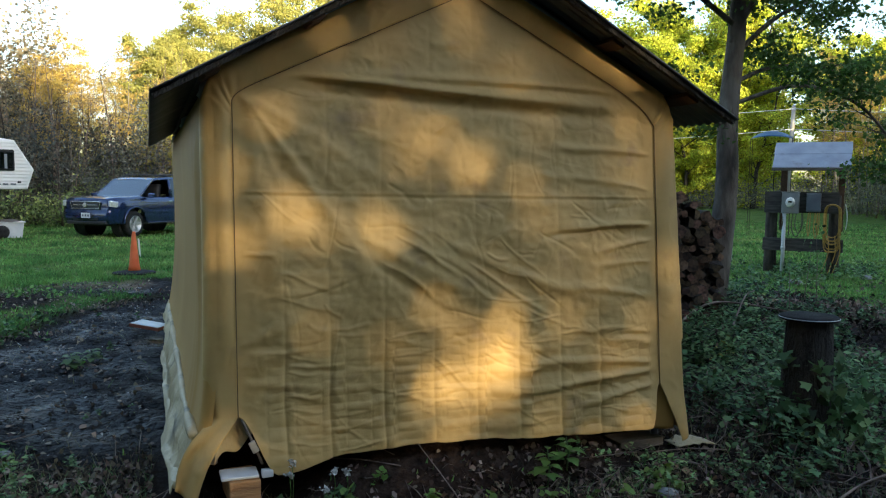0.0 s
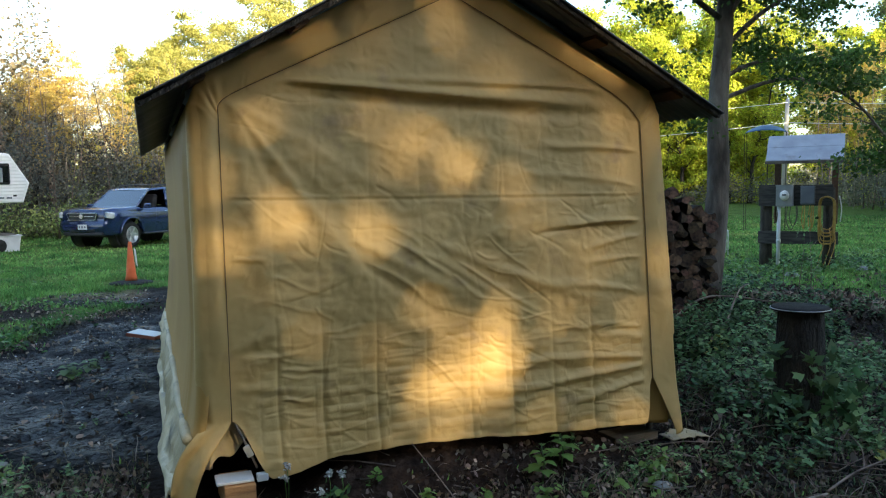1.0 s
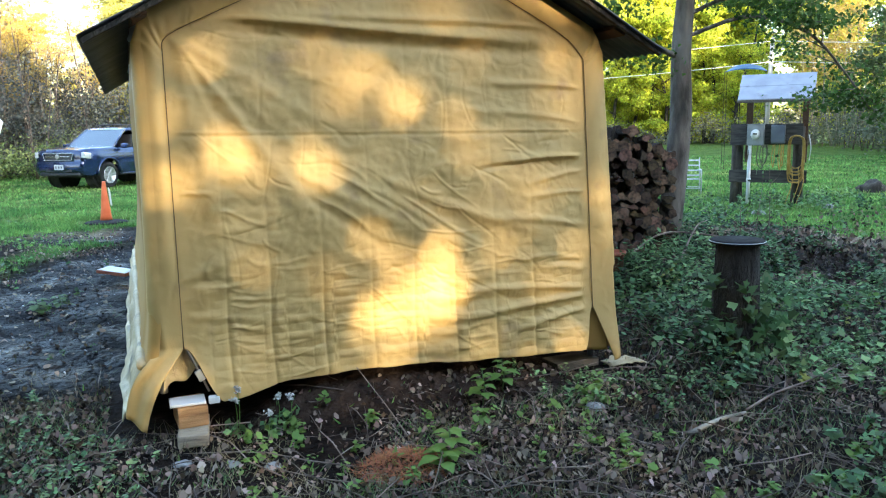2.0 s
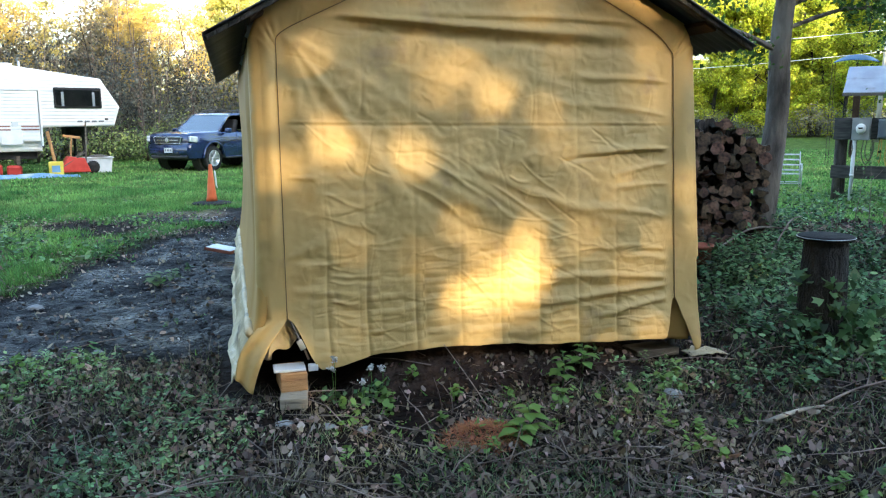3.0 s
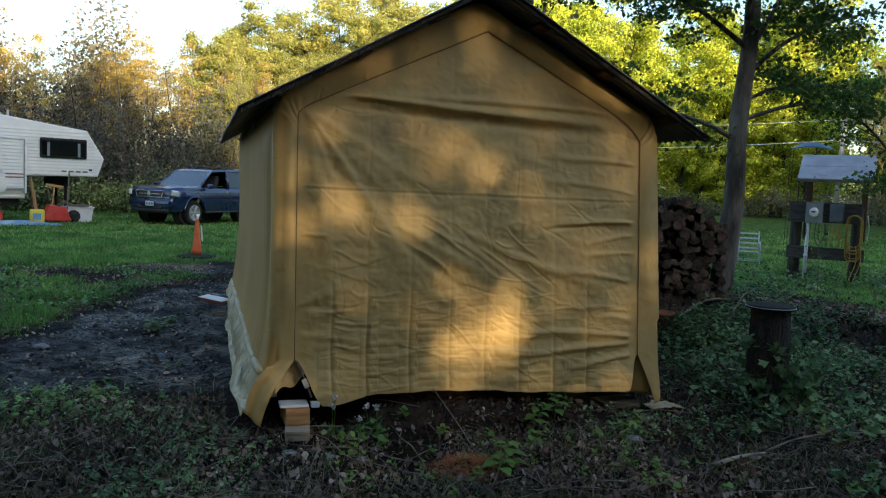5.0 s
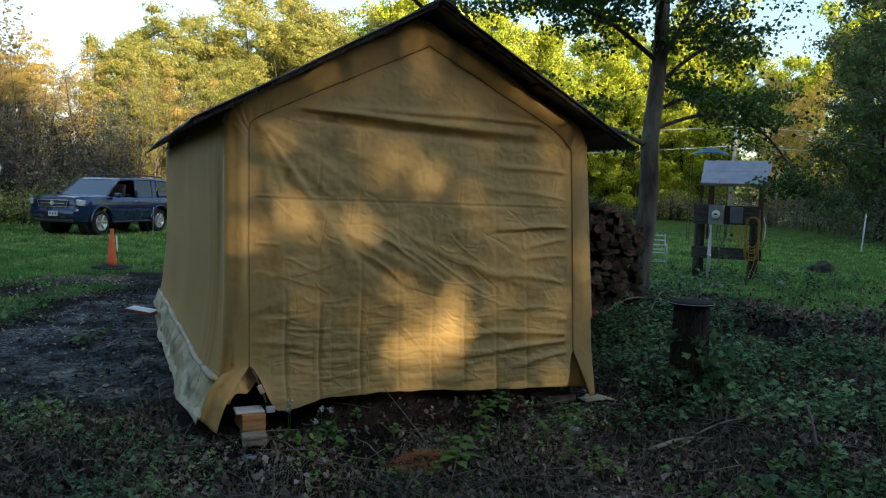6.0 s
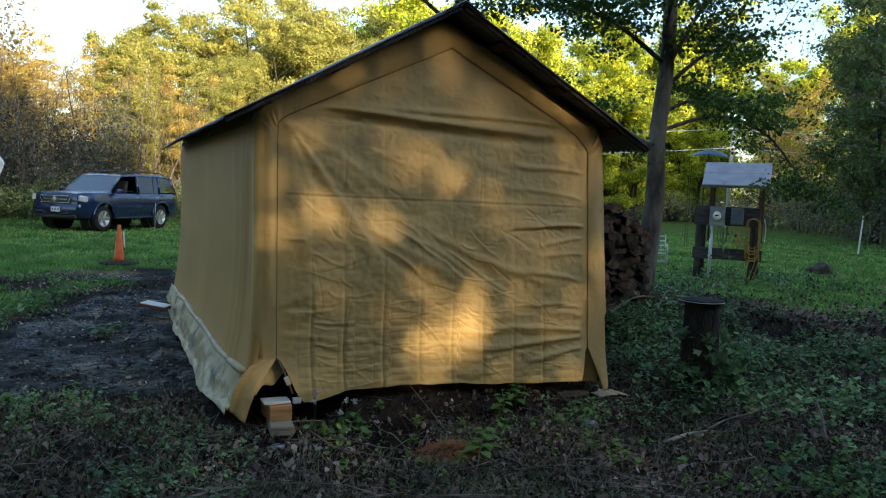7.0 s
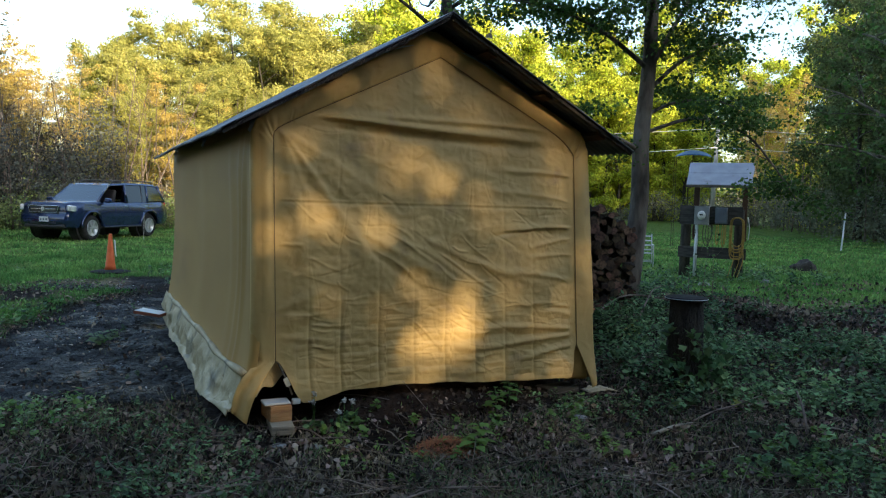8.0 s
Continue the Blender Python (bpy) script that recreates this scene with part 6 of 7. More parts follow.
# ---- meter stand ----
def build_meter_stand():
    s = thing("meter_stand", "timber stand with electric meter, breaker box and a small sheet roof", "meter stand", (10.32, 7.04, -0.02), -48)
    s.scale = (0.87, 1, 1)
    for x, w in ((-0.655, 0.235), (0.50, 0.22)):
        p = part("log_post", bm_lathe([(w / 2 * 1.08, -0.05), (w / 2, 0.4), (w / 2 * 0.97, 0.9), (w / 2 * 0.94, 1.36)], 14, None, (x, 0.10, 0)), M_DARKBARK, s, "thick dark log post", True)
    part("roof_post", bm_box(-0.45, 0.16, 1.30, 0.12, 0.10, 1.12, 0.008), M_REDWOOD, s, "brown timber roof post")
    part("roof_post", bm_box(0.595, 0.16, 1.30, 0.11, 0.10, 1.12, 0.008), M_REDWOOD, s, "brown timber roof post")
    part("back_board", bm_box(-0.10, -0.04, 1.235, 1.34, 0.035, 0.36, 0.006), M_DARKBOARD, s, "dark plywood back board")
    part("end_board", bm_box(-0.63, -0.075, 1.235, 0.30, 0.03, 0.37, 0.006), M_DARKBOARD, s)
    part("cross_board", bm_box(-0.06, -0.05, 0.50, 1.46, 0.045, 0.22, 0.006), M_DARKBOARD, s, "grey weathered cross board")
    mb = part("meter_box", bm_box(-0.295, -0.13, 1.225, 0.32, 0.13, 0.36, 0.012), M_PAINTGREY, s, "grey meter box")
    m = part("meter", bm_lathe([(0.088, 0.0), (0.088, 0.03), (0.080, 0.05), (0.076, 0.085), (0.06, 0.10), (0.01, 0.102)], 24), M_WHITE, mb, "round electric meter", True)
    m.matrix_basis = pose(-0.295, -0.196, 1.235, 90, 0, 0)
    part("register", bm_box(-0.295, -0.2995, 1.245, 0.075, 0.004, 0.026), M_BLACK, mb, "plain dark bar of the meter's register")
    part("lid", bm_box(-0.295, -0.13, 1.412, 0.34, 0.15, 0.014, 0.003), M_PAINTGREY, mb)
    bb = part("breaker_box", bm_box(0.12, -0.11, 1.235, 0.26, 0.12, 0.32, 0.01), M_DARKBOX, s, "slate grey breaker box")
    part("cover", bm_box(0.12, -0.175, 1.235, 0.23, 0.012, 0.28, 0.006), M_DARKBOX, bb)
    part("conduit", bm_cyl((-0.40, -0.13, -0.05), (-0.40, -0.13, 1.05), 0.037), M_PVC, s, "pale grey conduit", True)
    part("conduit_collar", bm_cyl((-0.40, -0.13, 0.42), (-0.40, -0.13, 0.47), 0.044), M_PVC, s, "", True)
    roof = part("roof", bm_prism([(-0.34, 1.82), (0.34, 2.26), (0.34, 2.275), (-0.34, 1.838)], 0, -0.64, 0.745), M_SHEETROOF, s, "pale grey sheet roof")
    part("roof_lap", bm_prism([(0.02, 2.058), (0.35, 2.272), (0.35, 2.29), (0.02, 2.073)], 0, -0.65, 0.755), M_SHEETROOF, roof)
    part("roof_edge", bm_box(0.05, -0.335, 1.80, 1.40, 0.03, 0.05, 0.006), M_OLDWOOD, roof, "weathered edge board")
    wire("chain", [(-0.615, -0.25 + 0.02 * (k % 2), 1.80 - 0.048 * k) for k in range(9)], 0.009, M_BLACK, s, "hanging dark chain")
    r = np.random.default_rng(29)
    for k in range(6):      # cords hanging below the boxes
        x0 = (-0.24, -0.18, -0.47, 0.04, 0.16, 0.20)[k]
        d = (0.42, 0.36, 0.30, 0.40, 0.44, 0.38)[k]
        w = (0.16, 0.12, 0.05, 0.03, 0.04, 0.03)[k]
        wire("cord", smooth_line([(x0, -0.14, 1.06), (x0 - 0.02, -0.16, 1.06 - d * 0.6), (x0 + w * 0.4, -0.15, 1.06 - d), (x0 + w, -0.16, 1.06 - d * 0.55), (x0 + w * 0.95, -0.14, 1.06)], 6), 0.010, M_DARKCORD if k < 3 else M_YELLOW, s, "hanging electric cord")
    for k in range(8):      # coil of extension cord over the right post
        w, d, o = 0.115 + 0.011 * (k % 4), 0.50 + 0.03 * k + r.uniform(-0.03, 0.03), 0.012 * k
        x0 = 0.47 + r.normal(0, 0.008)
        wire("cord_coil", smooth_line([(x0 - w, -0.10 - o * 0.4, 1.06), (x0 - w * 0.75, -0.13 - o * 0.4, 1.17), (x0, -0.15 - o * 0.4, 1.20 + 0.006 * (k % 3)), (x0 + w * 0.8, -0.13 - o * 0.4, 1.16), (x0 + w, -0.11 - o * 0.4, 1.02),
                                      (x0 + w * 0.9, -0.11 - o * 0.4, 1.2 - d), (x0, -0.12 - o * 0.4, 1.12 - d), (x0 - w * 0.9, -0.11 - o * 0.4, 1.2 - d), (x0 - w, -0.10 - o * 0.4, 1.06)], 5), 0.011, M_YELLOW, s, "coiled orange-yellow extension cord")
    for x1 in (0.40, 0.52, 0.60):
        wire("cord_end", smooth_line([(x1, -0.17, 0.68), (x1 + 0.02, -0.19, 0.4), (x1 - 0.05, -0.20, 0.16), (x1 - 0.10, -0.22, 0.03)], 6), 0.010, M_YELLOW, s)
    wire("side_cord", smooth_line([(0.68, -0.05, 1.22), (0.72, -0.06, 1.0), (0.70, -0.06, 0.78)], 5), 0.010, M_WHITE, s)


build_meter_stand()


# ---- garden chair ----
def build_chair():
    c = thing("garden_chair", "silver tubular garden chair with slatted seat on the lawn", "chair", (10.82, 9.8, -0.03), -35)
    for s in (-1, 1):
        wire("side_frame", smooth_line([(s * 0.27, -0.25, 0.0), (s * 0.27, -0.22, 0.55), (s * 0.27, 0.02, 0.60), (s * 0.27, 0.25, 0.56), (s * 0.27, 0.32, 0.0)], 5), 0.016, M_STEEL, c)
        wire("back_post", [(s * 0.25, 0.10, 0.36), (s * 0.25, 0.30, 0.92)], 0.015, M_STEEL, c)
        part("armrest", bm_box(s * 0.27, 0.0, 0.615, 0.05, 0.36, 0.022, 0.006), M_PVC, c)
    for k in range(4):
        part("seat_slat", bm_box(0, -0.20 + 0.12 * k, 0.37 + 0.005 * (k % 2), 0.52, 0.05, 0.012, 0.004), M_STEEL, c)
    for k in range(4):
        part("back_slat", bm_box(0, 0.145 + 0.043 * k, 0.46 + 0.13 * k, 0.50, 0.012, 0.04, 0.004, Euler((radians(-20), 0, 0)).to_matrix()), M_STEEL, c)
    part("crossbar", bm_cyl((-0.27, 0.30, 0.14), (0.27, 0.30, 0.14), 0.012), M_STEEL, c)
    part("crossbar", bm_cyl((-0.27, -0.24, 0.14), (0.27, -0.24, 0.14), 0.012), M_STEEL, c)

    c.scale = (0.8, 0.8, 0.8)


build_chair()

# ---- utility pole and wires ----
M_POLE = material("pale_pole_wood", ((0.40, 0.36, 0.30), (0.55, 0.50, 0.43)), scale=5, stretch=(1, 1, 0.2), rough=0.9, bump=0.3)
pole = thing("utility_pole", "pale wooden utility pole carrying wires beyond the lawn", "utility pole", (37.2, 35.2, 0))
part("pole", bm_cyl((0, 0, -0.2), (0.25, 0, 6.65), 0.17, 0.12), M_POLE, pole, "", True)
part("cap", bm_cyl((0.25, 0, 6.65), (0.25, 0, 6.72), 0.10, 0.03), M_STEEL, pole, "", True)
part("insulator", bm_cyl((0.22, 0, 6.35), (0.22, -0.1, 6.45), 0.05), M_WHITE, pole)
part("insulator", bm_cyl((0.18, 0, 5.15), (0.18, -0.1, 5.25), 0.05), M_WHITE, pole)
for z0, zl, zr in ((6.45, 5.6, 5.9), (5.2, 4.3, 4.9)):
    wire("wire", [Vector((37.2 + 0.2, 35.1, z0)).lerp(Vector((4.0, 41.0, zl)), k / 12) - Vector((37.2, 35.2, 0.8 * math.sin(math.pi * k / 12))) for k in range(13)], 0.021, M_WHITE, pole)
    wire("wire", [Vector((37.2 + 0.2, 35.1, z0)).lerp(Vector((55.0, 16.0, zr)), k / 8) - Vector((37.2, 35.2, 0.5 * math.sin(math.pi * k / 8))) for k in range(9)], 0.021, M_WHITE, pole)
st = thing("fence_stake", "thin pale stake at the edge of the lawn", "stake", (22.7, 13.9, 0))
part("rod", bm_cyl((0, 0, -0.05), (0.12, 0, 1.25), 0.03, 0.025, 8), M_PVC, st)


# ---- blue canopy beyond the lawn ----
M_DARKBLUE = material("faded_blue_tarpaulin", ((0.010, 0.040, 0.085), (0.030, 0.085, 0.15)), scale=3, rough=0.5, bump=0.3)
canopy = thing("canopy", "faded blue tarpaulin canopy on thin poles beyond the lawn", "canopy", (18.2, 16.35, ground_z(18.2, 16.35)), -45)
solid(put("sheet", grid_mesh("sheet", 20, 12, lambda u, v: (-0.62 + 1.24 * u, -0.6 + 1.2 * v, 3.05 + 0.24 * math.sin(math.pi * u) ** 0.7 * math.sin(math.pi * (0.12 + 0.76 * v)) + 0.10 * v), M_DARKBLUE), canopy, "sagging blue tarpaulin sheet"), 0.004)
for x in (-0.60, 0.60):
    for y in (-0.56, 0.56):
        part("pole", bm_cyl((x, y, -0.1), (x, y, 3.06 + 0.1 * (y > 0)), 0.008, None, 6), M_DARKBARK, canopy, "thin dark pole")


# ---- old stump on the lawn ----
def rock_like(name, label, category, at, size, mat, seed):
    bm = bmesh.new()
    bmesh.ops.create_icosphere(bm, subdivisions=3, radius=1)
    for v in bm.verts:
        k = 1 + 0.35 * noise.noise(v.co * 1.6 + Vector((seed, 0, 0))) + 0.12 * noise.noise(v.co * 5)
        v.co = Vector((v.co.x * size[0] * k, v.co.y * size[1] * k, max(v.co.z, -0.3) * size[2] * k))
    ob = part(name, bm, mat, None, "", True)
    ob.matrix_basis = pose(at[0], at[1], ground_z(at[0], at[1]) + at[2])
    return tagged(ob, label, category)


rock_like("old_stump", "low rotten brown stump on the lawn", "stump", (14.0, 8.0, 0.0), (0.30, 0.26, 0.24), M_DARKBARK, 3)
M_PALESTONE = material("pale_stone", ((0.20, 0.20, 0.20), (0.34, 0.34, 0.33)), scale=12, rough=0.85, bump=0.4)
for k, (x, y, s) in enumerate(((1.93, -0.47, 0.055), (0.30, -0.55, 0.04), (-1.75, 2.6, 0.06), (-1.1, 1.2, 0.035), (0.15, -0.42, 0.035), (-0.05, -0.33, 0.04), (9.0, 5.9, 0.12), (10.6, 6.0, 0.10))):
    rock_like("stone", "small pale stone lying on the soil", "stone", (x, y, 0.0), (s, s * 0.8, s * 0.5), M_PALESTONE, 5 + k)



# ---- ground cover ----
def in_shed(x, y, pad=0.0):
    return (x > XL - 0.22 - pad) & (x < XR + 0.03 + pad) & (y > 0.02 - pad) & (y < YB + pad)


def heights(x, y):
    return np.array([ground_z(a, b) for a, b in zip(x, y)])


def masks(x, y):
    return np.array([mud_at(a, b) for a, b in zip(x, y)]), np.array([lawn_at(a, b) for a, b in zip(x, y)])


gr = np.random.default_rng(41)


def sprinkle(n, x0, x1, y0, y1, r):
    x, y = r.uniform(x0, x1, n), r.uniform(y0, y1, n)
    keep = ~in_shed(x, y)
    return x[keep], y[keep]


def fan(n, far, r):
    """Places thinning out with distance from the yard's near end."""
    d = 1.2 * (far / 1.2) ** r.uniform(0.25, 1, n)
    a = r.uniform(radians(-25), radians(75), n) + r.normal(0, radians(9), n)
    a = np.where(r.uniform(0, 1, n) < 0.22, r.uniform(-math.pi, math.pi, n), a)
    x, y = -0.7 + d * np.sin(a), -5.0 + d * np.cos(a)
    keep = ~in_shed(x, y) & (np.hypot(x + 0.58, y - 9.9) > 0.5)
    return x[keep], y[keep], d[keep]


# grass
x, y, d = fan(300000, 42, gr)
mud, lawn = masks(x, y)
keep = gr.uniform(0, 1, len(x)) < lawn * 0.98 + 0.03 * (1 - mud)
x, y, d = x[keep], y[keep], d[keep]
z = heights(x, y)
tall = np.clip(0.028 + 0.0014 * d, 0.03, 0.058) * gr.uniform(0.4, 1.5, len(x))
wide = np.clip(0.0032 + 0.0009 * d, 0.004, 0.030)
a, lx, ly = gr.uniform(0, math.pi, len(x)), gr.normal(0, 0.45, len(x)), gr.normal(0, 0.45, len(x))
base = np.stack([x, y, z - 0.005], 1)
side_v = np.stack([np.cos(a) * wide, np.sin(a) * wide, 0 * a], 1)
tip = base + np.stack([lx * tall, ly * tall, tall], 1)
c = np.stack([base - side_v, base + side_v, tip], 1)
tagged(put("grass", quads("grass", c, 3, M_GRASS)), "short green grass of the lawn", "grass", "", "stuff")

# rough tufts in the lawn, thickest beside the track
x, y = gr.uniform(-7.0, 3.0, 5200), gr.uniform(2.0, 15.0, 5200)
k = np.array([noise.noise((a * 0.7, b * 0.7, 71)) + 0.6 * noise.noise((a * 2.1, b * 2.1, 72)) for a, b in zip(x, y)])
mud, lawn = masks(x, y)
keep = (k > 0.05) & (mud < 0.45) & (lawn > 0.1) & ~in_shed(x, y, 0.1) & (np.hypot(x + 0.58, y - 9.9) > 0.5)
x, y, k = np.repeat(x[keep], 26), np.repeat(y[keep], 26), np.repeat(k[keep], 26)
x, y = x + gr.normal(0, 0.05, len(x)), y + gr.normal(0, 0.05, len(x))
tall = gr.uniform(0.04, 0.12, len(x)) * np.clip(0.7 + k, 0.7, 1.3)
a, lx, ly = gr.uniform(0, math.pi, len(x)), gr.normal(0, 0.5, len(x)), gr.normal(0, 0.5, len(x))
base = np.stack([x, y, heights(x, y) - 0.005], 1)
side_v = np.stack([np.cos(a) * 0.006, np.sin(a) * 0.006, 0 * a], 1)
c = np.stack([base - side_v, base + side_v, base + np.stack([lx * tall, ly * tall, tall], 1)], 1)
tagged(put("grass_tufts", quads("grass_tufts", c, 3, M_GRASS)), "rough green grass tufts beside the track", "grass", "", "stuff")


# dead leaves
x, y, d = fan(225000, 13, gr)
mud, lawn = masks(x, y)
cl = np.array([0.5 + 0.9 * noise.noise((p * 0.9, q * 0.9, 12)) for p, q in zip(x, y)])
keep = gr.uniform(0, 1, len(x)) < (1 - 0.93 * mud) * (1 - 0.9 * lawn) * np.clip(cl, 0.12, 1)
x, y = x[keep], y[keep]
pts = np.stack([x, y, heights(x, y) + gr.uniform(0.004, 0.022, len(x))], 1)


def flat_leaves(pts, size, r, tilt=0.35):
    u = r.normal(0, 1, pts.shape)
    u[:, 2] *= tilt
    u /= np.linalg.norm(u, axis=1)[:, None]
    w = np.cross(np.stack([r.normal(0, tilt, len(pts)), r.normal(0, tilt, len(pts)), np.ones(len(pts))], 1), u)
    s = (size * r.uniform(0.5, 1.5, len(pts)))[:, None]
    curl = np.array([0, 0, 1.0]) * s * r.uniform(-0.1, 0.5, (len(pts), 1))
    shape = ((-0.5, 0, 0), (-0.15, 0.32, 1), (0.2, 0.28, 0.6), (0.5, 0, 0), (0.2, -0.28, 0.6), (-0.15, -0.32, 1))
    return np.stack([pts + s * (a * u + b * w) + k * curl for a, b, k in shape], 1), 6


c, q = flat_leaves(pts, 0.025, gr, 0.9)
tagged(put("leaf_litter", quads("leaf_litter", c, q, M_LITTER)), "brown and grey dead leaves on the soil", "leaf litter", "", "stuff")


# thinner litter on the bare ground before the far lawn
x, y = gr.uniform(4.8, 12.5, 16000), gr.uniform(-0.5, 5.5, 16000)
mud, lawn = masks(x, y)
k = np.array([noise.noise((a * 0.7, b * 0.7, 47)) for a, b in zip(x, y)])
keep = (gr.uniform(0, 1, len(x)) < (1 - 0.9 * lawn)) & (k > -0.25)
x, y = x[keep], y[keep]
c, q = flat_leaves(np.stack([x, y, heights(x, y) + gr.uniform(0.01, 0.05, len(x))], 1), 0.048, gr, 0.8)
tagged(put("far_litter", quads("far_litter", c, q, M_LITTER)), "grey-brown dead leaves on bare ground by the lawn", "leaf litter", "", "stuff")


# low weeds: rosettes and short stems with leaves
def weeds(name, label, n, x0, x1, y0, y1, tall, leaf, per, mat, seed, thresh, scale=1.0, star=False):
    r = np.random.default_rng(seed)
    x, y = sprinkle(n, x0, x1, y0, y1, r)
    out = []
    k = np.array([noise.noise((a * scale, b * scale, seed)) for a, b in zip(x, y)])
    mud, lawn = masks(x, y)
    edge = np.minimum.reduce([x - x0, x1 - x, y - y0, y1 - y]) / min(1.6, 0.3 * (y1 - y0))
    keep = (k > thresh) & (r.uniform(0, 1, len(x)) > mud * 0.96) & (r.uniform(0, 1, len(x)) < np.clip(edge, 0, 1) + 0.05)
    x, y, k = x[keep], y[keep], k[keep]
    z = heights(x, y)
    h = tall * r.uniform(0.35, 1.2, len(x)) * np.clip(0.6 + (k - thresh) * 1.2, 0.4, 1.4)
    pts = []
    for i in range(per):
        f = (i + r.uniform(0, 1, len(x))) / per
        a = r.uniform(0, 2 * math.pi, len(x))
        rad = 0.5 * h * (0.35 + 0.6 * r.uniform(0, 1, len(x))) * (1.15 - 0.5 * f)
        pts.append(np.stack([x + rad * np.cos(a), y + rad * np.sin(a), z + 0.012 + h * f], 1))
    pts = np.concatenate(pts)
    u = r.normal(0, 1, pts.shape)
    u[:, 2] *= 0.45
    u /= np.linalg.norm(u, axis=1)[:, None]
    w = np.cross(np.stack([r.normal(0, 0.4, len(pts)), r.normal(0, 0.4, len(pts)), np.ones(len(pts))], 1), u)
    s = (leaf * r.uniform(0.5, 1.4, len(pts)))[:, None]
    if star:
        shape = ((-0.5, 0), (-0.25, 0.2), (-0.15, 0.48), (0.1, 0.25), (0.5, 0), (0.1, -0.25), (-0.15, -0.48), (-0.25, -0.2))
    else:
        shape = ((-0.5, 0), (-0.2, 0.27), (0.15, 0.25), (0.5, 0), (0.15, -0.25), (-0.2, -0.27))
    c = np.stack([pts + s * (a * u + b * w) for a, b in shape], 1)
    tagged(put(name, quads(name, c, len(shape), mat)), label, "weeds", "", "stuff")


weeds("weeds", "dense green weeds beside the shed", 2600, 2.5, 6.5, -0.6, 5.2, 0.24, 0.044, 20, M_WEED, 51, -0.15, 1.1)
weeds("low_weeds", "low dark green weeds among dead leaves", 30000, -7.0, 11.0, -9.5, 2.2, 0.10, 0.025, 12, M_WEED, 52, 0.24, 0.75)
weeds("ivy_weeds", "lobed ground ivy among dead leaves", 12000, -6.5, 11.0, -9.0, 3.3, 0.10, 0.046, 8, M_WEED, 53, 0.26, 0.7, True)
weeds("clover_tufts", "fresh green tufts on the track edge", 1700, -5.0, -0.4, -0.5, 9.0, 0.11, 0.045, 9, M_GRASS, 54, 0.05, 0.7)
weeds("yard_weeds", "patchy weeds between track and lawn", 3000, -6.0, 9.0, 1.5, 11.0, 0.13, 0.06, 8, M_WEED, 55, 0.08, 0.5)
weeds("yellow_weeds", "yellowing leaves among the weeds", 60, 2.4, 6.0, -2.6, 3.6, 0.15, 0.045, 6, M_LEAF_YG, 56, 0.0, 0.9, True)
weeds("bank_weeds", "leafy green weeds before the earth heap", 60, 1.1, 2.1, -0.55, -0.2, 0.13, 0.045, 10, M_SPROUT, 57, -0.2, 1.6)

weeds("tall_weeds", "clumps of taller blue-green leafy weeds", 3400, 1.9, 9.0, -4.5, 2.2, 0.17, 0.045, 14, M_WEED, 58, 0.04, 0.8, True)
weeds("fern_weeds", "small feathery green weeds in the litter", 2200, -4.5, 2.4, -4.5, -0.3, 0.10, 0.028, 14, M_SPROUT, 59, 0.22, 0.9)
weeds("bright_weeds", "fresh bright green clumps among dead leaves", 2600, -5.0, 8.0, -5.5, 1.6, 0.13, 0.036, 16, M_SPROUT, 60, 0.34, 0.85)
weeds("stand_weeds", "rank dark weeds round the feet of the meter stand", 420, 8.2, 12.6, 5.2, 8.4, 0.22, 0.06, 14, M_WEED, 62, -0.1, 1.2)
# pale curled leaves on top of the litter
x, y, d = fan(7000, 9, gr)
mud, lawn = masks(x, y)
k = np.array([noise.noise((a * 0.8, b * 0.8, 37)) for a, b in zip(x, y)])
keep = (gr.uniform(0, 1, len(x)) > np.maximum(mud * 0.8, lawn * 0.95)) & (k > -0.1)
x, y = x[keep], y[keep]
c, q = flat_leaves(np.stack([x, y, heights(x, y) + 0.026], 1), 0.028, gr, 1.0)
M_PALELEAF = leaf_material("pale_leaf", (0.10, 0.072, 0.056), (0.33, 0.25, 0.205), 0.1, 0.8)
tagged(put("pale_leaves", quads("pale_leaves", c, q, M_PALELEAF)), "pale curled dead leaves lying on the litter", "leaf litter", "", "stuff")

# dry grass stalks and feathery stems among the litter
x, y, d = fan(56000, 11, gr)
mud, lawn = masks(x, y)
k = np.array([noise.noise((a * 1.2, b * 1.2, 33)) for a, b in zip(x, y)])
keep = (gr.uniform(0, 1, len(x)) > mud * 0.9 + lawn * 0.7) & (k > -0.25) & ~((x > 0.3) & (x < 2.0) & (y > -0.25) & (y < 0.3))
x, y = x[keep], y[keep]
z = heights(x, y)
tall = gr.uniform(0.02, 0.10, len(x))
a, lx, ly = gr.uniform(0, math.pi, len(x)), gr.normal(0, 0.9, len(x)), gr.normal(0, 0.9, len(x))
base = np.stack([x, y, z], 1)
side_v = np.stack([np.cos(a) * 0.0022, np.sin(a) * 0.0022, 0 * a], 1)
c = np.stack([base - side_v, base + side_v, base + np.stack([lx * tall, ly * tall, tall], 1)], 1)
M_STALK = leaf_material("dry_stalk", (0.08, 0.10, 0.04), (0.26, 0.22, 0.12), 0.2, 0.6)
tagged(put("dry_stalks", quads("dry_stalks", c, 3, M_STALK)), "fine dry stalks and stems in the leaf litter", "stalks", "", "stuff")

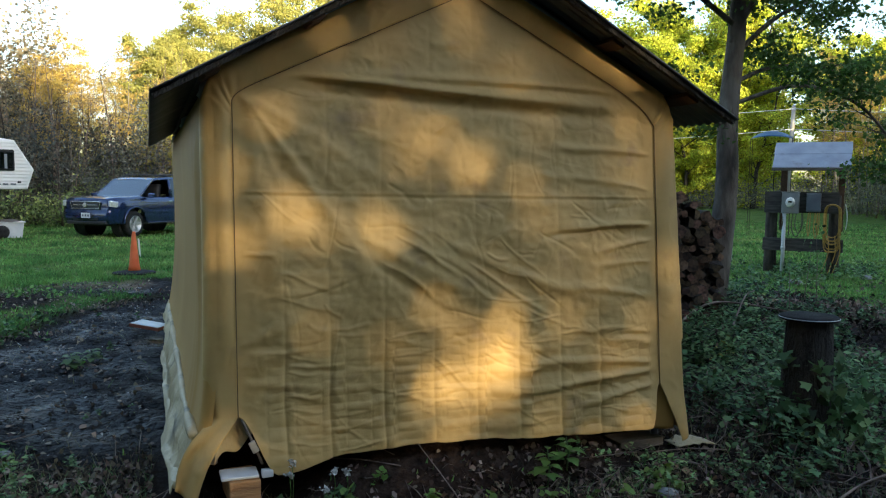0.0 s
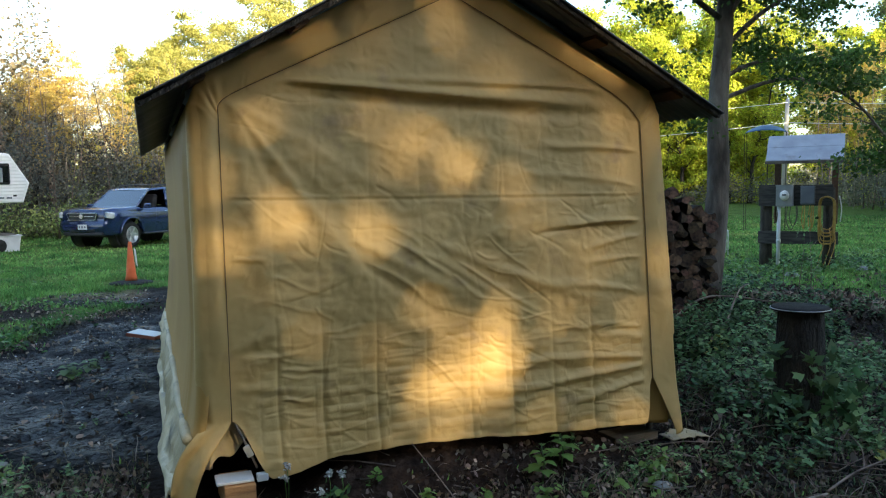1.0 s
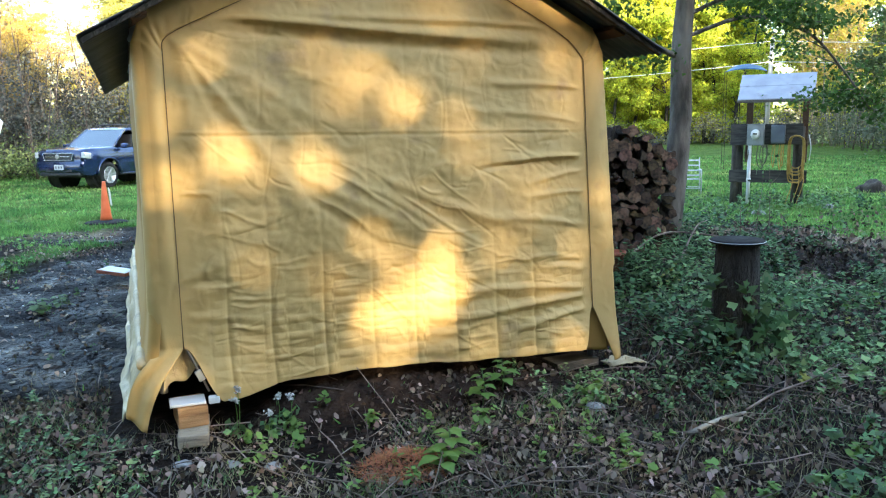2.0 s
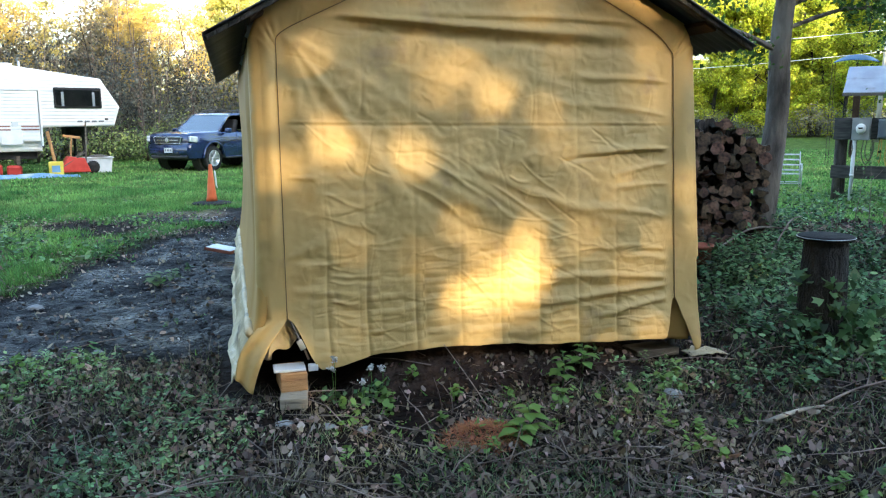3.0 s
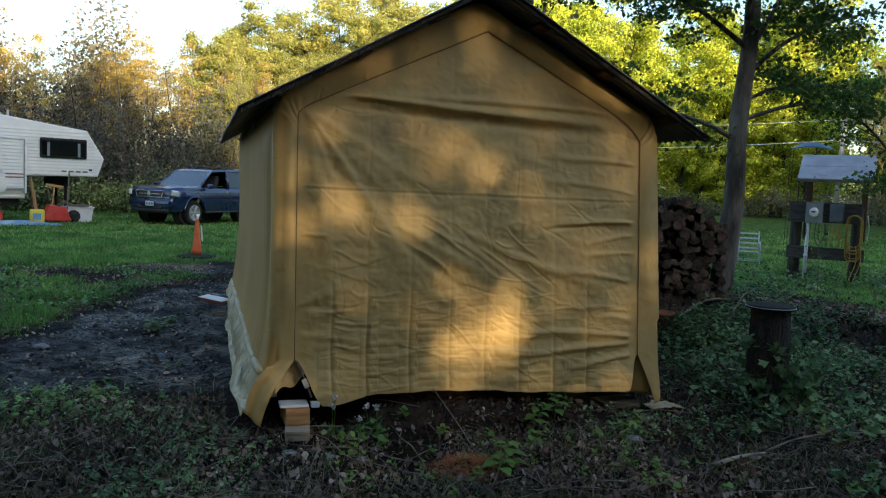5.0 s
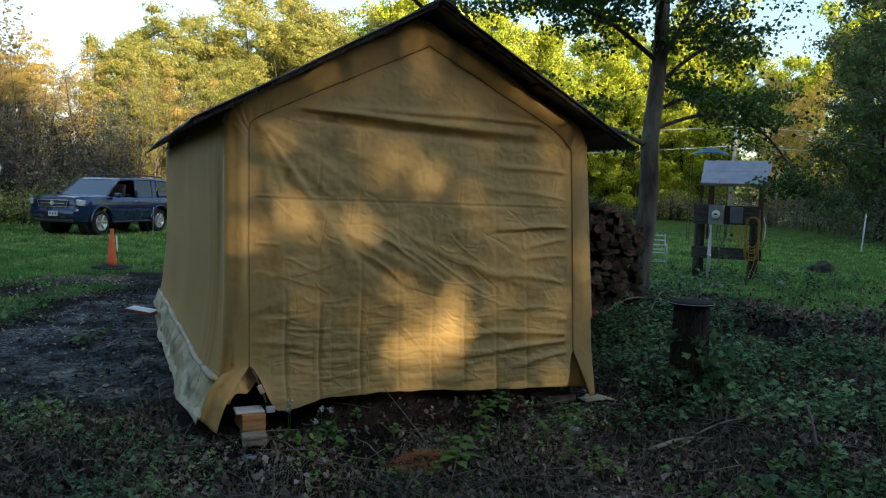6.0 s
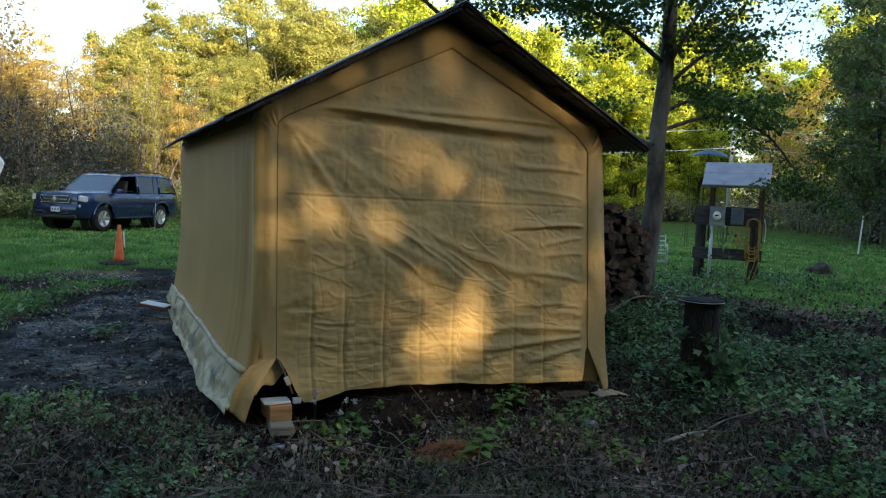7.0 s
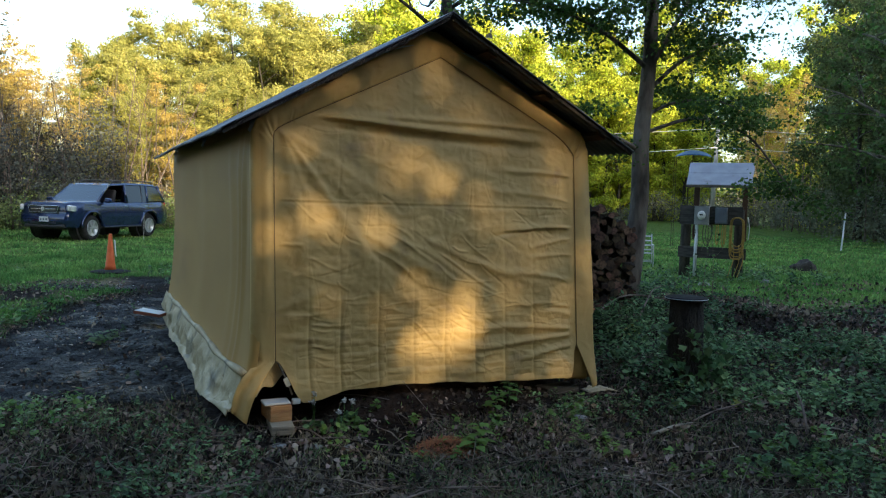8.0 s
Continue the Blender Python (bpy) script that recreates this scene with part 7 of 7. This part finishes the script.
# fine short grass and moss between the leaves
x, y, d = fan(90000, 9, gr)
mud, lawn = masks(x, y)
k = np.array([noise.noise((a * 0.9, b * 0.9, 43)) + 0.5 * noise.noise((a * 2.6, b * 2.6, 44)) for a, b in zip(x, y)])
keep = (gr.uniform(0, 1, len(x)) > mud * 0.97) & (k > 0.02) & ~((x > 0.3) & (x < 2.0) & (y > -0.25) & (y < 0.3))
x, y, k = x[keep], y[keep], k[keep]
tall = gr.uniform(0.015, 0.06, len(x)) * np.clip(0.6 + 1.5 * k, 0.6, 1.6)
a, lx, ly = gr.uniform(0, math.pi, len(x)), gr.normal(0, 0.7, len(x)), gr.normal(0, 0.7, len(x))
base = np.stack([x, y, heights(x, y)], 1)
side_v = np.stack([np.cos(a) * 0.003, np.sin(a) * 0.003, 0 * a], 1)
c = np.stack([base - side_v, base + side_v, base + np.stack([lx * tall, ly * tall, tall], 1)], 1)
tagged(put("yard_grass", quads("yard_grass", c, 3, M_WEED)), "fine short grass growing through the leaf litter", "grass", "", "stuff")

# twigs and sticks
r = np.random.default_rng(61)
pieces = []
x, y, d = fan(4800, 10, r)
for a, b in zip(x, y):
    if lawn_at(a, b) > 0.5 or mud_at(a, b) > 0.6:
        continue
    t = r.uniform(0, math.pi)
    ln = 0.08 + 0.6 * r.uniform(0, 1) ** 2.2
    rad = r.uniform(0.0007, 0.002) + 0.003 * ln
    z0 = ground_z(a, b) + 0.012
    pts = [Vector((a + ln * f * math.cos(t) + r.normal(0, 0.008), b + ln * f * math.sin(t) + r.normal(0, 0.008), z0 + r.uniform(0, 0.03) * (1 + 2 * f * (r.uniform(0, 1) > 0.8)))) for f in (0, 0.33, 0.66, 1)]
    pieces.append(tube(pts, [rad, rad, rad * 0.8, rad * 0.5], 4))
v, f = joined(pieces)
tagged(put("twigs", mesh("twigs", v, f, M_TWIG, True)), "thin dry twigs scattered over the leaf litter", "twigs", "", "stuff")


def stick(label, points, radius, mat):
    pts = smooth_line([(a, b, ground_z(a, b) + h) for a, b, h in points], 5)
    v, f = tube(pts, [radius * (1 - 0.6 * k / len(pts)) for k in range(len(pts))], 7)
    tagged(put("fallen_stick", mesh("fallen_stick", v, f, mat, True)), label, "stick", "fallen sticks on the ground")


stick("pale barkless stick among low weeds", [(2.10, -0.98, 0.02), (2.32, -0.93, 0.03), (2.50, -0.90, 0.02)], 0.014, M_PALEBARK)
stick("long grey fallen branch on the weeds", [(2.50, -0.90, 0.03), (2.78, -0.80, 0.05), (3.10, -0.72, 0.05), (3.45, -0.60, 0.07)], 0.007, M_TWIG)
stick("thin grey side shoot of a fallen branch", [(2.86, -0.78, 0.04), (3.02, -0.62, 0.08), (3.12, -0.42, 0.12)], 0.004, M_TWIG)
stick("forked grey stick standing in weeds", [(3.05, -1.32, 0.0), (3.12, -1.22, 0.12), (3.17, -1.12, 0.22)], 0.011, M_TWIG)
stick("thin dry stem leaning by the shed hem", [(0.92, -0.55, 0.0), (0.86, -0.35, 0.12), (0.78, -0.16, 0.24)], 0.004, M_TWIG)
stick("grey stick lying on dead leaves", [(0.05, -1.55, 0.02), (0.45, -1.42, 0.03), (0.85, -1.5, 0.02)], 0.008, M_TWIG)
stick("grey stick lying on dead leaves", [(-0.9, -1.2, 0.02), (-0.5, -0.95, 0.03), (-0.1, -0.9, 0.02)], 0.007, M_TWIG)
stick("grey stick lying on dead leaves", [(1.3, -2.2, 0.02), (1.5, -1.9, 0.03), (1.55, -1.5, 0.02)], 0.009, M_TWIG)
stick("dead branch below the maple", [(4.0, 2.25, 0.06), (4.6, 2.45, 0.22), (5.3, 2.3, 0.14), (5.7, 2.0, 0.05)], 0.012, M_TWIG)
stick("dead branch below the maple", [(4.3, 1.9, 0.05), (4.9, 2.4, 0.28), (5.2, 2.6, 0.30)], 0.010, M_TWIG)

# heap of reddish needles
r = np.random.default_rng(67)
n = 1500
a, rad = r.uniform(0, 2 * math.pi, n), 0.16 * np.sqrt(r.uniform(0, 1, n))
p = np.stack([0.80 + rad * np.cos(a) * 1.3, -0.80 + rad * np.sin(a), 0.0 * a], 1)
p[:, 2] = heights(p[:, 0], p[:, 1]) + 0.09 * (1 - rad / 0.16) * r.uniform(0.2, 1, n) + 0.008
u = r.normal(0, 1, p.shape) * (1, 1, 0.25)
u = u / np.linalg.norm(u, axis=1)[:, None] * r.uniform(0.03, 0.07, (n, 1))
w = np.cross(u, (0, 0, 1.0)) * 0.05
M_NEEDLE = leaf_material("red_needles", (0.22, 0.075, 0.035), (0.34, 0.13, 0.06), 0.1, 0.4)
tagged(put("needle_heap", quads("needle_heap", np.stack([p - w, p + w, p + u], 1), 3, M_NEEDLE)), "small heap of reddish-brown dry needles", "needles", "", "stuff")


# leafy seedling and seed heads near the hem
def plant(name, label, at, height, leaves, leaf, mat, seed):
    r = np.random.default_rng(seed)
    ob = thing(name, label, "plant", (at[0], at[1], ground_z(*at)))
    v, f = tube([(0, 0, -0.02), (0.01, 0, height * 0.5), (0.0, 0.01, height)], [0.005, 0.004, 0.002], 5)
    put("stem", mesh("stem", v, f, M_WEED, True), ob)
    for k in range(leaves):
        a, z = k * 2.4 + r.uniform(-0.3, 0.3), height * (0.25 + 0.75 * k / leaves)
        ln = leaf * r.uniform(0.75, 1.2) * (1.1 - 0.4 * k / leaves)

        def place(u, v, a=a, z=z, ln=ln):
            w = 0.36 * ln * math.sin(math.pi * min(0.98, 0.06 + u * 0.94)) ** 0.8 * (v - 0.5) * 2 * (1 + 0.12 * math.sin(14 * u))
            rr = 0.01 + ln * u
            return (rr * math.cos(a) - w * math.sin(a), rr * math.sin(a) + w * math.cos(a), z + 0.35 * ln * u - 0.55 * ln * u * u + 0.10 * abs(w))
        put("leaf", grid_mesh("leaf", 9, 5, place, mat), ob)


plant("seedling", "bright green broad-leaved seedling in the leaf litter", (1.0, -0.80), 0.16, 11, 0.105, M_SPROUT, 71)
plant("seedling", "bright green broad-leaved seedling in the leaf litter", (0.93, -0.88), 0.10, 7, 0.09, M_SPROUT, 72)
plant("weed_plant", "green leafy weed at the shed hem", (1.42, -0.22), 0.20, 12, 0.085, M_SPROUT, 73)
plant("weed_plant", "green leafy weed at the shed hem", (1.58, -0.12), 0.17, 10, 0.08, M_SPROUT, 74)
plant("weed_plant", "small green weed on the mud", (-0.95, 3.3), 0.13, 14, 0.10, M_WEED, 75)
plant("weed_plant", "small green weed on the mud", (-0.80, 3.45), 0.12, 14, 0.09, M_WEED, 76)
M_FLUFF = material("seed_fluff", ((0.55, 0.54, 0.50), (0.70, 0.69, 0.66)), scale=40, rough=1.0, bump=0.5)
for k, (x, y, h) in enumerate(((0.22, -0.10, 0.20), (0.40, -0.13, 0.13), (0.46, -0.12, 0.11), (0.205, -0.12, 0.16), (0.35, -0.2, 0.10))):
    fl = thing("seed_head", "white fluffy seed head on a thin stem", "plant", (x, y, ground_z(x, y)), 0, "seed heads at the hem")
    v, f = tube([(0, 0, -0.02), (0.006, 0.004, h * 0.6), (0, 0, h)], [0.0022, 0.002, 0.0015], 4)
    put("stem", mesh("stem", v, f, M_GRASS, True), fl)
    rr = np.random.default_rng(80 + k)
    c, q = leaves_around([(0, 0, h + 0.008)], 0.014, 46, 0.008, rr, 0)
    put("fluff", quads("fluff", c, q, M_FLUFF), fl)
    put("leaf_tuft", quads("leaf_tuft", *leaves_around([(0, 0, 0.02)], 0.05, 14, (0.03, 0.03, 0.012), rr, 0.2), M_WEED), fl)["kind"] = "stuff"

# scrap of pale fabric on the ground at the corner
solid(tagged(put("fabric_scrap", grid_mesh("fabric_scrap", 14, 8, lambda u, v: (2.36 + 0.22 * u, 0.02 + 0.13 * v - 0.05 * u, ground_z(2.36 + 0.22 * u, 0.1) + 0.02 + 0.03 * math.sin(math.pi * u) * (0.5 + noise.noise((u * 5, v * 4, 1)))), M_FABRIC_IN)),
      "pale scrap of fabric lying at the shed corner", "fabric"), 0.003)

# thin shoots by the tree
for k, (x, y, h) in enumerate(((5.9, 2.7, 0.75), (6.3, 2.9, 0.95), (5.55, 2.5, 0.6), (6.1, 1.9, 0.5))):
    sh = thing("sapling", "thin leafless shoot standing among the weeds", "sapling", (x, y, ground_z(x, y)), 0, "shoots by the tree")
    rr = np.random.default_rng(90 + k)
    bp, br = branch((0, 0, -0.03), (0.05, 0, 1), h, 0.006, rr, 0.08, 0.1, 6)
    v, f = joined([tube(bp, br, 5)] + [tube(*branch(bp[q], (rr.normal(), rr.normal(), 0.8), 0.2, 0.003, rr, steps=3), 4) for q in (2, 3, 4)])
    put("stem", mesh("stem", v, f, M_TWIG, True), sh)
    put("leaf_tuft", quads("leaf_tuft", *leaves_around([tuple(p) for p in bp[3:]], 0.05, 3, 0.05, rr), M_WEED), sh)["kind"] = "stuff"

# gravel on the track
r = np.random.default_rng(101)
x, y = r.uniform(-4.5, -0.3, 13000), r.uniform(-0.8, 9.8, 13000)
mud, lawn = masks(x, y)
keep = (r.uniform(0, 1, len(x)) < mud * 0.9 + 0.05) & ~in_shed(x, y)
x, y = x[keep], y[keep]
z = heights(x, y)
verts, faces = [], []
OCT = [(1, 0, 0), (-1, 0, 0), (0, 1, 0), (0, -1, 0), (0, 0, 1), (0, 0, -1)]
OCTF = [(0, 2, 4), (2, 1, 4), (1, 3, 4), (3, 0, 4), (2, 0, 5), (1, 2, 5), (3, 1, 5), (0, 3, 5)]
for a, b, c in zip(x, y, z):
    s = 0.005 + 0.012 * r.uniform(0, 1) ** 3
    o = len(verts)
    verts += [(a + s * p[0] * r.uniform(0.7, 1.4), b + s * p[1] * r.uniform(0.7, 1.4), c + 0.002 + s * 0.6 * p[2]) for p in OCT]
    faces += [tuple(o + i for i in t) for t in OCTF]
M_GRAVEL = material("gravel", ((0.018, 0.017, 0.018), (0.10, 0.096, 0.095)), scale=10, rough=0.7, bump=0.2, random_amount=0.95, island=True)
tagged(put("gravel", mesh("gravel", verts, faces, M_GRAVEL)), "small grey gravel pressed into the muddy track", "gravel", "", "stuff")

# clods of dark earth on the track
r = np.random.default_rng(111)
x, y = r.uniform(-4.2, -0.3, 2600), r.uniform(-0.9, 9.6, 2600)
mud, lawn = masks(x, y)
keep = (r.uniform(0, 1, len(x)) < np.clip(mud * 1.2, 0, 1) * 0.8) & ~in_shed(x, y)
x, y = x[keep], y[keep]
z = heights(x, y)
verts, faces = [], []
for a, b, c in zip(x, y, z):
    s = 0.012 + 0.03 * r.uniform(0, 1) ** 2
    o = len(verts)
    t = r.uniform(0, 6.3)
    for p in OCT:
        q = (p[0] * math.cos(t) - p[1] * math.sin(t), p[0] * math.sin(t) + p[1] * math.cos(t))
        verts.append((a + s * q[0] * r.uniform(0.6, 1.5), b + s * q[1] * r.uniform(0.6, 1.5), c + s * 0.5 * p[2] * r.uniform(0.6, 1.3)))
    faces += [tuple(o + i for i in t3) for t3 in OCTF]
M_CLOD = material("dark_clod", ((0.004, 0.0038, 0.0045), (0.034, 0.030, 0.031)), scale=20, rough=0.85, bump=0.8, random_amount=0.6, island=True)
tagged(put("earth_clods", mesh("earth_clods", verts, faces, M_CLOD)), "dark crumbly clods of earth on the track", "clods", "", "stuff")

# scattered dead leaves and shreds on the track
x, y = r.uniform(-4.2, -0.3, 1500), r.uniform(-0.9, 9.0, 1500)
keep = ~in_shed(x, y)
x, y = x[keep], y[keep]
c, q = flat_leaves(np.stack([x, y, heights(x, y) + 0.012], 1), 0.04, r)
M_TANLEAF = leaf_material("tan_leaf", (0.16, 0.11, 0.07), (0.34, 0.27, 0.19), 0.1, 0.6)
tagged(put("track_leaves", quads("track_leaves", c, q, M_TANLEAF)), "pale dead leaves lying on the dark track", "leaf litter", "", "stuff")

# pale chips of stone and shell on the track
r = np.random.default_rng(121)
x, y = r.uniform(-3.6, -0.3, 900), r.uniform(0.4, 9.4, 900)
mud, lawn = masks(x, y)
keep = (r.uniform(0, 1, len(x)) < mud * 0.6) & ~in_shed(x, y)
x, y = x[keep], y[keep]
c, q = flat_leaves(np.stack([x, y, heights(x, y) + 0.014], 1), 0.017, r, 0.5)
M_CHIP = leaf_material("pale_chip", (0.25, 0.25, 0.26), (0.60, 0.60, 0.62), 0.0, 0.6)
tagged(put("pale_chips", quads("pale_chips", c, q, M_CHIP)), "pale chips scattered on the dark mud", "chips", "", "stuff")
